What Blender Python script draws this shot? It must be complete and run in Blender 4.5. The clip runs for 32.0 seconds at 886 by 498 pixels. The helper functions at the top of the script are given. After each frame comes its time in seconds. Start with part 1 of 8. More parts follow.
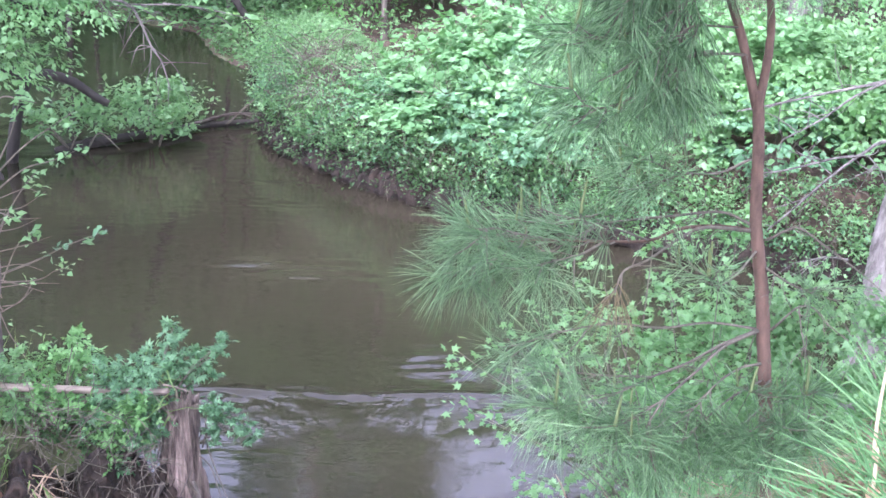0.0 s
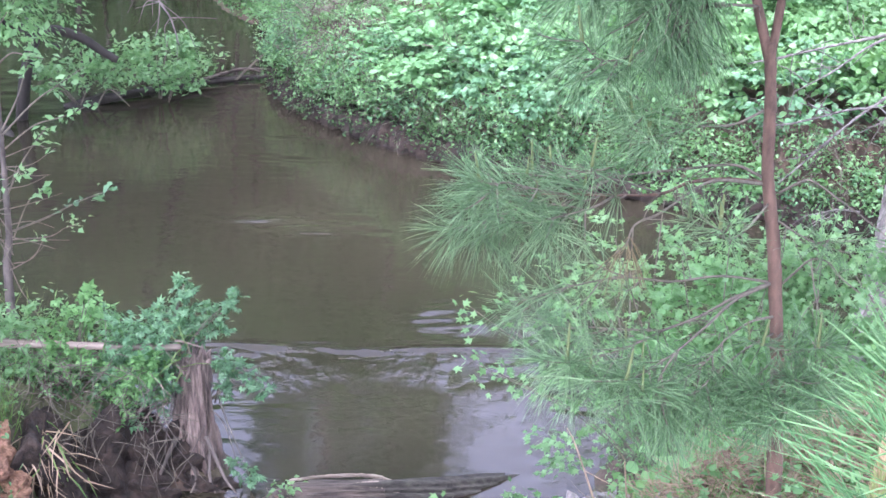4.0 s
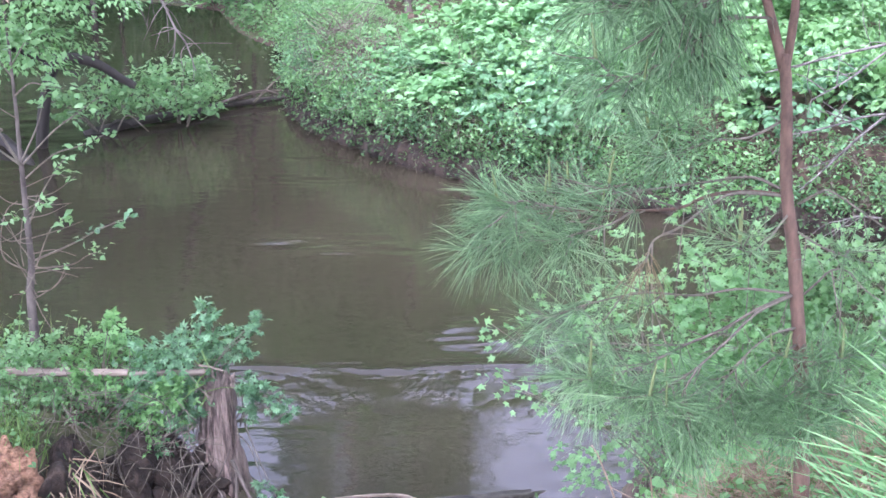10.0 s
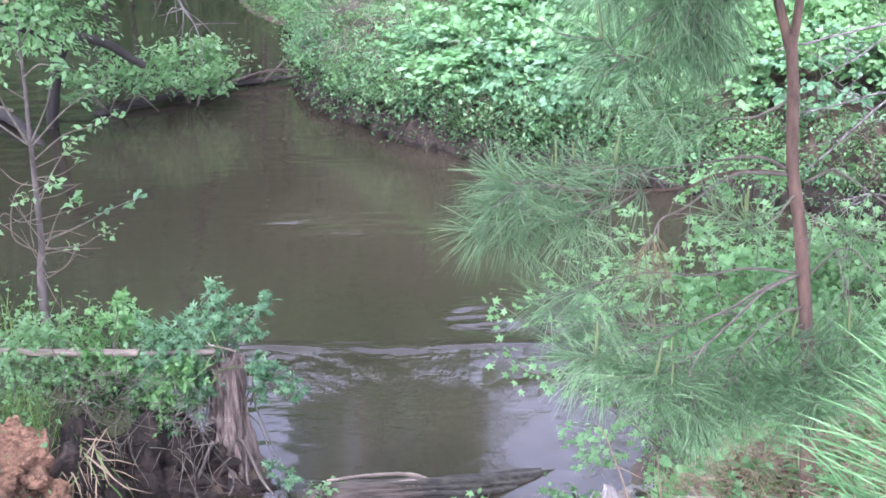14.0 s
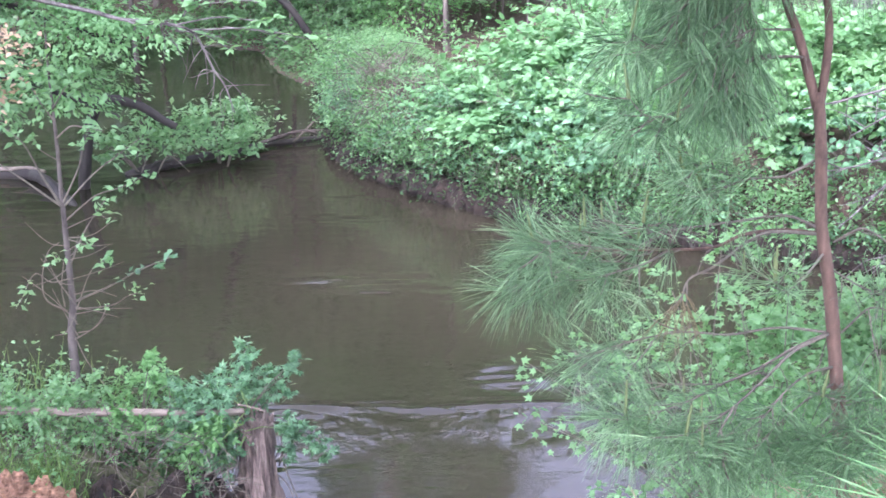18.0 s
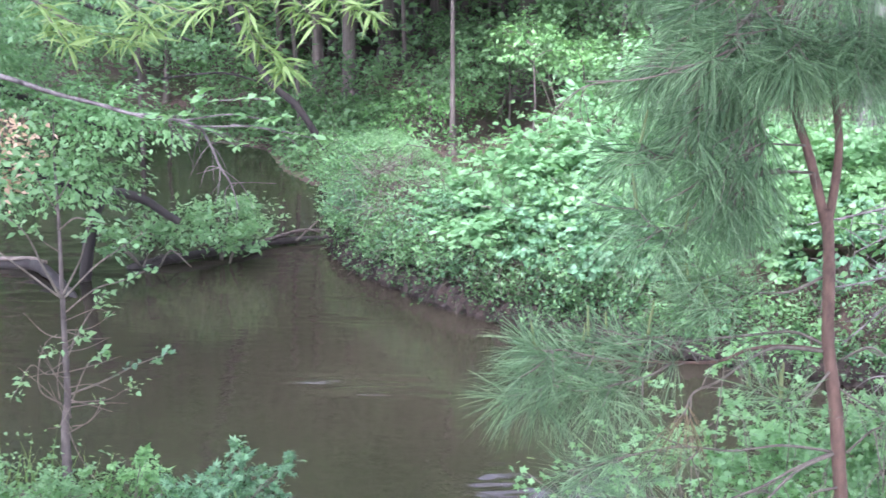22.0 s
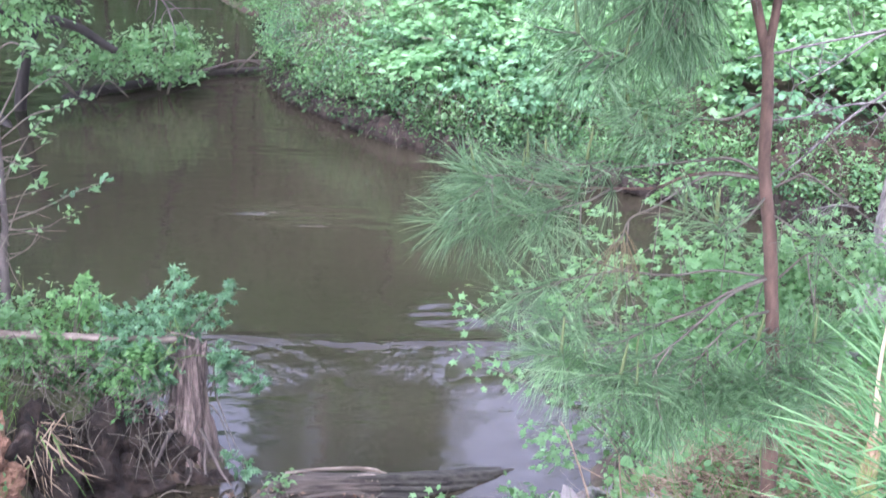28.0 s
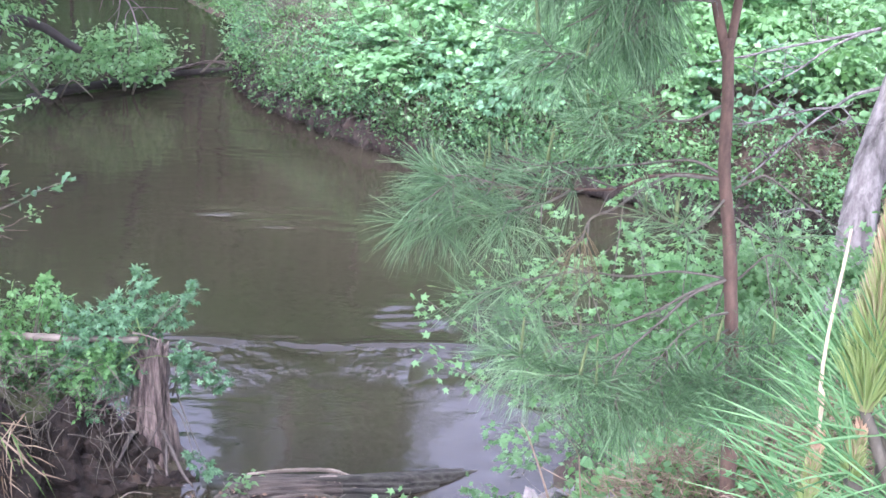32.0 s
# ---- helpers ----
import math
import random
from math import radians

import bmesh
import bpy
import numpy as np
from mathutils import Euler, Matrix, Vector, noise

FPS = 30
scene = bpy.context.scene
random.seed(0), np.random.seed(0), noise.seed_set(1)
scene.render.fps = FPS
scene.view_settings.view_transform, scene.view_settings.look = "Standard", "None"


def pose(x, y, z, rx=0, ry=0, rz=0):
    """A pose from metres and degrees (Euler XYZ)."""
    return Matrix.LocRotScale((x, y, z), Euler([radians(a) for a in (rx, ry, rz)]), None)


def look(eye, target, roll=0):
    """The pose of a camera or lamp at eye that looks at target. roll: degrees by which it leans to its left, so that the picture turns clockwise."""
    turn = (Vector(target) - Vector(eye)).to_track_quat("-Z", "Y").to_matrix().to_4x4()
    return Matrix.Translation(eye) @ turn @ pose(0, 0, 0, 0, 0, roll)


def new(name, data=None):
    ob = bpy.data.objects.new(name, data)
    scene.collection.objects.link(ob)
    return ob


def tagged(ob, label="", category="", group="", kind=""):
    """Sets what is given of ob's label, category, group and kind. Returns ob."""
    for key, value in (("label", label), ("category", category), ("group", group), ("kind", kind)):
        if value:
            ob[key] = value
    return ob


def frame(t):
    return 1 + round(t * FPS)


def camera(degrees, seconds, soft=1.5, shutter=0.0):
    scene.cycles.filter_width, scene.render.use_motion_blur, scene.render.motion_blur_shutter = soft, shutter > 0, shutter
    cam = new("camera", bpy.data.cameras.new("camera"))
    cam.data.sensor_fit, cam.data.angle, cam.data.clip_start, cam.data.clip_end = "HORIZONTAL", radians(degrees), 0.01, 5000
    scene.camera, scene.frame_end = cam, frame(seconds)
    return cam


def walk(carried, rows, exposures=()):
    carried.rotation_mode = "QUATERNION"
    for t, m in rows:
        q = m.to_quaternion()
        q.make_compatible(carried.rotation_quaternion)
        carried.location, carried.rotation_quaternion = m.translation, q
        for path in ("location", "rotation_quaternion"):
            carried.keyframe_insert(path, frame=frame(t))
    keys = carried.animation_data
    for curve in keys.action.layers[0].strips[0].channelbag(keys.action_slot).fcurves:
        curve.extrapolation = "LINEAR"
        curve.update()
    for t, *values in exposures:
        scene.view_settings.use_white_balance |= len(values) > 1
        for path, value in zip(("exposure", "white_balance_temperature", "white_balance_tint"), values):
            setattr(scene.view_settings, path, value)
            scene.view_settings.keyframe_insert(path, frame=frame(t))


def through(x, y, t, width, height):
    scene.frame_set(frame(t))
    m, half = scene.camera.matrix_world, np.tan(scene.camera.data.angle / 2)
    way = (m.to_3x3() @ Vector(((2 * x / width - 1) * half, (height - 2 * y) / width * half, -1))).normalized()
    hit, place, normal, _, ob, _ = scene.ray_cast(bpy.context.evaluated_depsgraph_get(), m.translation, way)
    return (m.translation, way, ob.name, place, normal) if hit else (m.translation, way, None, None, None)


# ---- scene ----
cam = camera(32.4, 32.0, soft=1.55, shutter=0.5)
# seconds, eye in metres, turn in degrees
PATH = [
    (0, -0.0040, -0.0162, 3.9894, 71.305, -1.728, -0.723),
    (0.5, -0.0047, -0.0111, 3.9855, 70.955, -1.628, -0.653),
    (1, -0.0116, -0.0198, 3.9852, 69.484, -1.363, -0.306),
    (1.5, -0.0060, -0.0133, 3.9852, 67.399, -1.277, 0.110),
    (2, 0.0036, -0.0092, 3.9836, 66.832, -1.141, 0.124),
    (2.5, 0.0086, -0.0097, 3.9830, 67.380, -1.060, 0.225),
    (3, 0.0008, -0.0089, 3.9840, 68.493, -1.417, 0.270),
    (3.5, -0.0043, -0.0073, 3.9835, 69.442, -1.539, -0.114),
    (5.5, -0.0023, -0.0063, 4.0000, 69.709, -0.671, -1.027),
    (6, -0.0038, -0.0025, 3.9996, 69.749, -0.549, -0.657),
    (6.5, -0.0032, -0.0021, 4.0013, 69.889, -0.288, -0.387),
    (7, -0.0022, -0.0023, 4.0021, 70.120, -0.149, -0.069),
    (7.5, -0.0024, 0.0005, 3.9982, 70.214, 0.036, -0.012),
    (8, 0.0000, 0.0059, 3.9967, 70.099, 0.083, -0.022),
    (8.5, -0.0023, 0.0021, 3.9977, 70.002, -0.049, -0.004),
    (9, 0.0000, 0.0000, 4.0000, 70.000, -0.000, 0.000),
    (9.5, 0.0008, -0.0069, 4.0022, 70.103, 0.156, -0.114),
    (10, 0.0030, -0.0054, 4.0011, 70.168, 0.389, -0.192),
    (10.5, 0.0041, -0.0060, 4.0021, 70.211, 0.372, -0.045),
    (11, 0.0085, -0.0102, 4.0073, 70.172, 0.519, -0.059),
    (11.5, 0.0127, -0.0125, 4.0048, 69.883, 0.341, 0.013),
    (12, 0.0142, -0.0045, 4.0008, 68.574, 0.168, 0.108),
    (12.5, 0.0214, 0.0036, 4.0041, 68.272, 0.613, 0.094),
    (13, 0.0204, 0.0021, 4.0034, 68.347, 0.829, 0.010),
    (13.5, 0.0209, -0.0029, 4.0066, 68.746, 0.914, 0.036),
    (14, 0.0197, -0.0098, 4.0108, 69.343, 0.723, 0.168),
    (14.5, 0.0189, -0.0096, 4.0144, 69.907, 0.482, 0.262),
    (15, 0.0129, -0.0101, 4.0107, 70.619, 0.488, 0.153),
    (15.5, 0.0188, -0.0124, 4.0105, 71.112, 0.730, -0.103),
    (17.5, 0.0233, -0.0251, 4.0206, 71.791, 0.805, 0.125),
    (18, 0.0218, -0.0185, 4.0153, 71.585, 1.179, 1.172),
    (18.5, 0.0217, -0.0154, 4.0121, 71.355, 1.425, 1.463),
    (19, 0.0237, -0.0176, 4.0108, 71.287, 0.856, 0.499),
    (19.5, 0.0482, -0.0237, 4.0272, 72.356, -0.304, -3.660),
    (20, 0.0517, -0.0378, 4.0344, 74.978, -0.960, -5.617),
    (20.5, 0.0318, -0.0300, 4.0249, 76.277, -1.429, -2.680),
    (21, 0.0290, -0.0193, 4.0213, 76.382, -1.264, -2.259),
    (21.5, 0.0158, 0.0065, 4.0176, 75.726, -0.952, -0.152),
    (22, 0.0124, 0.0262, 4.0074, 75.457, -0.573, 1.706),
    (22.5, 0.0097, 0.0295, 4.0054, 75.326, -0.398, 2.565),
    (23, 0.0049, 0.0285, 4.0048, 75.393, -0.881, 2.013),
    (23.5, 0.0068, 0.0294, 4.0051, 75.363, -0.553, 1.833),
    (24, 0.0095, 0.0258, 4.0011, 75.174, -0.460, 1.755),
    (24.5, 0.0120, 0.0272, 3.9998, 74.720, -0.380, 1.491),
    (25, 0.0168, 0.0245, 3.9996, 74.016, -0.524, 1.186),
    (25.5, 0.0176, 0.0262, 3.9988, 73.361, -0.562, 0.895),
    (27.5, 0.0173, 0.0189, 3.9926, 71.692, -0.849, -0.908),
    (28, 0.0140, 0.0137, 3.9751, 69.357, -1.605, -0.321),
    (28.5, 0.0031, 0.0076, 3.9784, 68.800, -2.065, -0.194),
    (29, 0.0059, 0.0181, 3.9720, 68.814, -1.972, -0.311),
    (29.5, 0.0121, 0.0184, 3.9684, 68.890, -2.156, -0.501),
    (30, 0.0178, 0.0186, 3.9664, 68.780, -2.765, -0.565),
    (30.5, 0.0245, 0.0128, 3.9647, 68.685, -2.636, -0.915),
    (31, 0.0300, 0.0139, 3.9635, 68.758, -2.764, -1.088),
    (31.5, 0.0343, 0.0117, 3.9649, 69.122, -2.666, -1.227),
    (32, 0.0342, 0.0113, 3.9654, 69.523, -2.300, -1.368),
]
EXPOSURES = ((0.0, 3.43, 5640, 34), (18.0, 3.43, 5640, 34), (20.5, 3.32, 5640, 34), (25.0, 3.32, 5640, 34), (27.5, 3.41, 5640, 34), (32.0, 3.41, 5640, 34))
walk(cam, [(t, pose(x, y, z, rx, ry, rz)) for t, x, y, z, rx, ry, rz in PATH], EXPOSURES)

# ---- sky and sun: a bright overcast spring day under open woods ----
world = bpy.data.worlds.new("world")
scene.world = world
world.use_nodes = True
wn = world.node_tree.nodes
sky = wn.new("ShaderNodeTexSky")
sky.sky_type, sky.sun_disc = "NISHITA", False
sky.sun_elevation, sky.sun_rotation = radians(52), radians(200)
sky.air_density, sky.dust_density, sky.ozone_density = 1.0, 4.0, 1.0
wn["Background"].inputs["Strength"].default_value = 0.15
haze = wn.new("ShaderNodeHueSaturation")
haze.inputs["Saturation"].default_value = 0.36
world.node_tree.links.new(sky.outputs["Color"], haze.inputs["Color"])
world.node_tree.links.new(haze.outputs["Color"], wn["Background"].inputs["Color"])
sun = new("sun", bpy.data.lights.new("sun", "SUN"))
sun.data.energy, sun.data.angle, sun.data.color = 1.5, radians(25), (1.0, 0.96, 0.9)
sun.matrix_world = look((0, 0, 30), (0.34 * 18, 0.94 * 18, 30 - 23))

# ---- materials ----


def material(name):
    m = bpy.data.materials.new(name)
    m.use_nodes = True
    return m, m.node_tree.nodes, m.node_tree.links, m.node_tree.nodes["Principled BSDF"]


def ramp(nodes, stops):
    r = nodes.new("ShaderNodeValToRGB")
    e = r.color_ramp.elements
    while len(e) < len(stops):
        e.new(0.5)
    for k, (p, c) in zip(e, stops):
        k.position, k.color = p, (*c, 1)
    return r


def noise_tex(nodes, links, scale, detail=4.0, stretch=(1, 1, 1), rough=0.55):
    co, mp, nz = nodes.new("ShaderNodeTexCoord"), nodes.new("ShaderNodeMapping"), nodes.new("ShaderNodeTexNoise")
    mp.inputs["Scale"].default_value = stretch
    nz.inputs["Scale"].default_value, nz.inputs["Detail"].default_value, nz.inputs["Roughness"].default_value = scale, detail, rough
    links.new(co.outputs["Object"], mp.inputs["Vector"])
    links.new(mp.outputs["Vector"], nz.inputs["Vector"])
    return nz


def bump(nodes, links, height, strength, distance, bsdf):
    b = nodes.new("ShaderNodeBump")
    b.inputs["Strength"].default_value, b.inputs["Distance"].default_value = strength, distance
    links.new(height, b.inputs["Height"])
    links.new(b.outputs["Normal"], bsdf.inputs["Normal"])
    return b


def leaf_material(name, stops, rough=0.45, through=0.45, warm=(1.05, 1.15, 0.65)):
    """Leaf colour by leaf, with light shining through the blade."""
    m, n, l, p = material(name)
    geo = n.new("ShaderNodeNewGeometry")
    r = ramp(n, stops)
    nz = noise_tex(n, l, 1.3, 2.0)
    mx = n.new("ShaderNodeMath")
    mx.operation = "MULTIPLY_ADD"
    mx.inputs[1].default_value = 0.5
    ad = n.new("ShaderNodeMath")
    ad.operation = "MULTIPLY"
    ad.inputs[1].default_value = 0.5
    l.new(geo.outputs["Random Per Island"], mx.inputs[0])
    l.new(nz.outputs["Fac"], ad.inputs[0])
    l.new(ad.outputs[0], mx.inputs[2])
    l.new(mx.outputs[0], r.inputs["Fac"])
    l.new(r.outputs["Color"], p.inputs["Base Color"])
    p.inputs["Roughness"].default_value, p.inputs["Specular IOR Level"].default_value = rough, 0.28
    tr, mix, out = n.new("ShaderNodeBsdfTranslucent"), n.new("ShaderNodeMixShader"), n["Material Output"]
    tint = n.new("ShaderNodeMixRGB")
    tint.blend_type, tint.inputs["Fac"].default_value = "MULTIPLY", 1.0
    tint.inputs["Color2"].default_value = (*warm, 1)
    l.new(r.outputs["Color"], tint.inputs["Color1"])
    l.new(tint.outputs["Color"], tr.inputs["Color"])
    mix.inputs["Fac"].default_value = through
    l.new(p.outputs["BSDF"], mix.inputs[1])
    l.new(tr.outputs["BSDF"], mix.inputs[2])
    l.new(mix.outputs["Shader"], out.inputs["Surface"])
    return m


def bark_material(name, dark, light, scale=14.0, stretch=(1, 1, 0.18), strength=0.7, rough=0.9, distance=0.012):
    m, n, l, p = material(name)
    a = noise_tex(n, l, scale, 6.0, stretch, 0.65)
    b = noise_tex(n, l, 2.2, 3.0)
    r = ramp(n, [(0.32, dark), (0.66, light)])
    l.new(a.outputs["Fac"], r.inputs["Fac"])
    mx = n.new("ShaderNodeMixRGB")
    mx.blend_type = "MULTIPLY"
    mx.inputs["Fac"].default_value = 0.6
    r2 = ramp(n, [(0.3, (0.55, 0.55, 0.5)), (0.7, (1.25, 1.2, 1.15))])
    l.new(b.outputs["Fac"], r2.inputs["Fac"])
    l.new(r.outputs["Color"], mx.inputs["Color1"])
    l.new(r2.outputs["Color"], mx.inputs["Color2"])
    l.new(mx.outputs["Color"], p.inputs["Base Color"])
    p.inputs["Roughness"].default_value = rough
    bump(n, l, a.outputs["Fac"], strength, distance, p)
    return m


def stone_material(name, dark, light, spot):
    m, n, l, p = material(name)
    a, b, fine = noise_tex(n, l, 9.0, 8.0, rough=0.75), noise_tex(n, l, 2.5, 3.0), noise_tex(n, l, 70.0, 4.0, rough=0.7)
    r = ramp(n, [(0.25, dark), (0.5, light), (0.8, spot)])
    mx = n.new("ShaderNodeMath")
    mx.operation = "MULTIPLY_ADD"
    mx.inputs[1].default_value = 0.55
    oi = n.new("ShaderNodeObjectInfo")
    sc = n.new("ShaderNodeMath")
    sc.operation = "MULTIPLY_ADD"
    sc.inputs[1].default_value, sc.inputs[2].default_value = 0.22, 0.06
    l.new(oi.outputs["Random"], sc.inputs[0])
    ad = n.new("ShaderNodeMath")
    ad.operation = "MULTIPLY_ADD"
    ad.inputs[1].default_value = 0.3
    l.new(b.outputs["Fac"], ad.inputs[0])
    l.new(sc.outputs[0], ad.inputs[2])
    l.new(a.outputs["Fac"], mx.inputs[0])
    l.new(ad.outputs[0], mx.inputs[2])
    l.new(mx.outputs[0], r.inputs["Fac"])
    speck = ramp(n, [(0.36, (0.45, 0.43, 0.40)), (0.52, (1.0, 1.0, 1.0))])
    l.new(fine.outputs["Fac"], speck.inputs["Fac"])
    tone = n.new("ShaderNodeMixRGB")
    tone.blend_type, tone.inputs["Fac"].default_value = "MULTIPLY", 0.55
    l.new(r.outputs["Color"], tone.inputs["Color1"])
    l.new(speck.outputs["Color"], tone.inputs["Color2"])
    l.new(tone.outputs["Color"], p.inputs["Base Color"])
    p.inputs["Roughness"].default_value = 0.8
    bump(n, l, a.outputs["Fac"], 0.9, 0.02, p)
    return m


M_LEAF_BRIGHT = leaf_material("bright_spring_leaf", [(0.2, (0.095, 0.215, 0.085)), (0.5, (0.15, 0.305, 0.13)), (0.8, (0.22, 0.40, 0.195))], 0.5, 0.42)
M_LEAF_MINT = leaf_material("pale_mint_leaf", [(0.2, (0.075, 0.185, 0.070)), (0.5, (0.125, 0.275, 0.118)), (0.8, (0.20, 0.375, 0.185))], 0.65, 0.35)
M_LEAF_FRESH = leaf_material("fresh_green_leaf", [(0.2, (0.065, 0.16, 0.055)), (0.5, (0.12, 0.27, 0.095)), (0.8, (0.195, 0.38, 0.155))], 0.5, 0.4)
M_LEAF_MID = leaf_material("mid_green_leaf", [(0.2, (0.088, 0.18, 0.078)), (0.5, (0.135, 0.27, 0.125)), (0.8, (0.205, 0.36, 0.18))], 0.45)
# darkened leaf green: shade of woods and bank is put into its colour
M_LEAF_DARK = leaf_material("leaf_with_painted_shade", [(0.2, (0.04, 0.088, 0.04)), (0.5, (0.066, 0.138, 0.06)), (0.8, (0.102, 0.195, 0.086))], 0.5)
M_LEAF_WOODS = leaf_material("woodland_leaf", [(0.2, (0.070, 0.145, 0.070)), (0.5, (0.115, 0.225, 0.105)), (0.8, (0.17, 0.305, 0.145))], 0.5)
M_LEAF_BLUE = leaf_material("blue_green_creeper_leaf", [(0.2, (0.045, 0.105, 0.055)), (0.5, (0.09, 0.205, 0.105)), (0.8, (0.165, 0.32, 0.175))], 0.4, 0.35)
M_LEAF_YELLOW = leaf_material("yellow_green_leaf", [(0.2, (0.11, 0.19, 0.06)), (0.55, (0.19, 0.30, 0.105)), (0.9, (0.29, 0.42, 0.175))], 0.45)
M_LEAF_TAN = leaf_material("withered_tan_leaf", [(0.2, (0.26, 0.19, 0.12)), (0.55, (0.42, 0.32, 0.21)), (0.9, (0.56, 0.45, 0.32))], 0.7, 0.2, (1.1, 0.95, 0.7))
M_LITTER = leaf_material("leaf_litter", [(0.2, (0.075, 0.052, 0.034)), (0.55, (0.17, 0.12, 0.08)), (0.9, (0.32, 0.245, 0.17))], 0.8, 0.05, (1, 0.9, 0.7))
M_STRAW = leaf_material("dry_grass", [(0.2, (0.14, 0.105, 0.068)), (0.55, (0.28, 0.22, 0.15)), (0.9, (0.46, 0.38, 0.27))], 0.7, 0.15, (1, 0.9, 0.6))
M_STRAW_PALE = leaf_material("pale_dry_stalk", [(0.2, (0.36, 0.28, 0.18)), (0.55, (0.48, 0.39, 0.27)), (0.9, (0.58, 0.50, 0.38))], 0.6, 0.1, (1, 0.9, 0.6))
M_GRASS = leaf_material("green_grass", [(0.2, (0.06, 0.12, 0.035)), (0.55, (0.12, 0.21, 0.07)), (0.9, (0.24, 0.34, 0.13))], 0.45)
M_NEEDLE = leaf_material("pine_needle", [(0.22, (0.030, 0.068, 0.030)), (0.5, (0.082, 0.168, 0.074)), (0.78, (0.195, 0.32, 0.16))], 0.5, 0.12, (1.0, 1.1, 0.7))
M_NEEDLE_FRESH = leaf_material("fresh_pine_needle", [(0.22, (0.040, 0.115, 0.045)), (0.5, (0.10, 0.235, 0.095)), (0.78, (0.19, 0.35, 0.16))], 0.6, 0.2, (1.0, 1.1, 0.6))
M_NEEDLE_OLD = leaf_material("dry_pine_needle", [(0.2, (0.075, 0.066, 0.035)), (0.55, (0.125, 0.108, 0.058)), (0.9, (0.19, 0.165, 0.09))], 0.6, 0.15)
M_CANDLE = leaf_material("pine_candle", [(0.2, (0.065, 0.10, 0.04)), (0.55, (0.11, 0.15, 0.06)), (0.9, (0.18, 0.20, 0.09))], 0.7, 0.1)
M_CANDLE_PALE = leaf_material("pale_pine_candle", [(0.2, (0.24, 0.24, 0.12)), (0.55, (0.33, 0.32, 0.17)), (0.9, (0.43, 0.40, 0.24))], 0.7, 0.15)
M_CANDLE_TIP = leaf_material("pine_candle_tip", [(0.2, (0.36, 0.23, 0.14)), (0.55, (0.47, 0.33, 0.22)), (0.9, (0.55, 0.42, 0.30))], 0.7, 0.1, (1, 0.9, 0.7))
M_SHOOT = leaf_material("young_pine_needle", [(0.2, (0.20, 0.29, 0.10)), (0.55, (0.29, 0.38, 0.15)), (0.9, (0.38, 0.46, 0.22))], 0.5, 0.3)
M_BARK_PINE = bark_material("red_brown_pine_bark", (0.052, 0.033, 0.023), (0.125, 0.080, 0.058), 34, (1, 1, 0.4), 1.0, 0.9, 0.005)
M_BARK_TWIG = bark_material("grey_brown_twig_bark", (0.050, 0.046, 0.036), (0.145, 0.136, 0.105), 30, (1, 1, 0.5), 0.5, 0.85, 0.003)
M_BARK_SAPLING = bark_material("mottled_sapling_bark", (0.022, 0.019, 0.017), (0.120, 0.108, 0.096), 22, (1, 1, 0.5), 0.8, 0.9, 0.004)
M_BARK_GREY = bark_material("pale_grey_bark", (0.028, 0.026, 0.023), (0.20, 0.194, 0.184), 17, (1, 1, 0.22), 1.0, 0.9, 0.025)
M_BARK_DARK = bark_material("dark_wet_bark", (0.007, 0.006, 0.005), (0.032, 0.029, 0.024), 12, (1, 1, 0.2), 0.8, 0.8, 0.015)
M_BARK_BROWN = bark_material("brown_forest_bark", (0.038, 0.034, 0.030), (0.135, 0.122, 0.108), 10, (1, 1, 0.15), 0.9, 0.9, 0.02)
M_WOOD_ROT = bark_material("rotten_stump_wood", (0.012, 0.008, 0.007), (0.29, 0.238, 0.21), 20, (1.6, 1.6, 0.25), 1.0, 0.9, 0.03)
M_WOOD_GREY = bark_material("weathered_driftwood", (0.008, 0.007, 0.006), (0.115, 0.100, 0.084), 30, (0.10, 1.6, 1.6), 1.0, 0.85, 0.016)
M_WOOD_MOSS = bark_material("mossy_wet_log", (0.004, 0.005, 0.004), (0.060, 0.060, 0.050), 24, (0.35, 1.4, 1.4), 1.0, 0.85, 0.014)
M_WOOD_PALE = bark_material("split_pale_wood", (0.07, 0.058, 0.048), (0.29, 0.25, 0.21), 22, (0.16, 1.5, 1.5), 0.8, 0.85, 0.010)
M_CLAY = bark_material("orange_clay", (0.11, 0.058, 0.034), (0.44, 0.265, 0.17), 30, (1, 1, 1.6), 1.0, 0.95, 0.06)
# wet mud, darkened further: shade under the banks is put into its colour
M_MUD = bark_material("mud_with_painted_shade", (0.005, 0.004, 0.003), (0.038, 0.026, 0.018), 14, (1, 1, 1), 1.0, 0.85, 0.05)
M_ROCK_PALE = stone_material("pale_quarry_stone", (0.070, 0.068, 0.068), (0.185, 0.182, 0.180), (0.35, 0.345, 0.34))
M_ROCK_TAN = stone_material("tan_river_stone", (0.13, 0.11, 0.095), (0.36, 0.315, 0.285), (0.58, 0.54, 0.51))

# white plastic
M_PLASTIC, n_, l_, p_ = material("dirty_white_plastic")
z_ = noise_tex(n_, l_, 7.0, 5.0)
r_ = ramp(n_, [(0.3, (0.30, 0.31, 0.31)), (0.55, (0.52, 0.54, 0.55))])
l_.new(z_.outputs["Fac"], r_.inputs["Fac"])
l_.new(r_.outputs["Color"], p_.inputs["Base Color"])
p_.inputs["Roughness"].default_value = 0.35

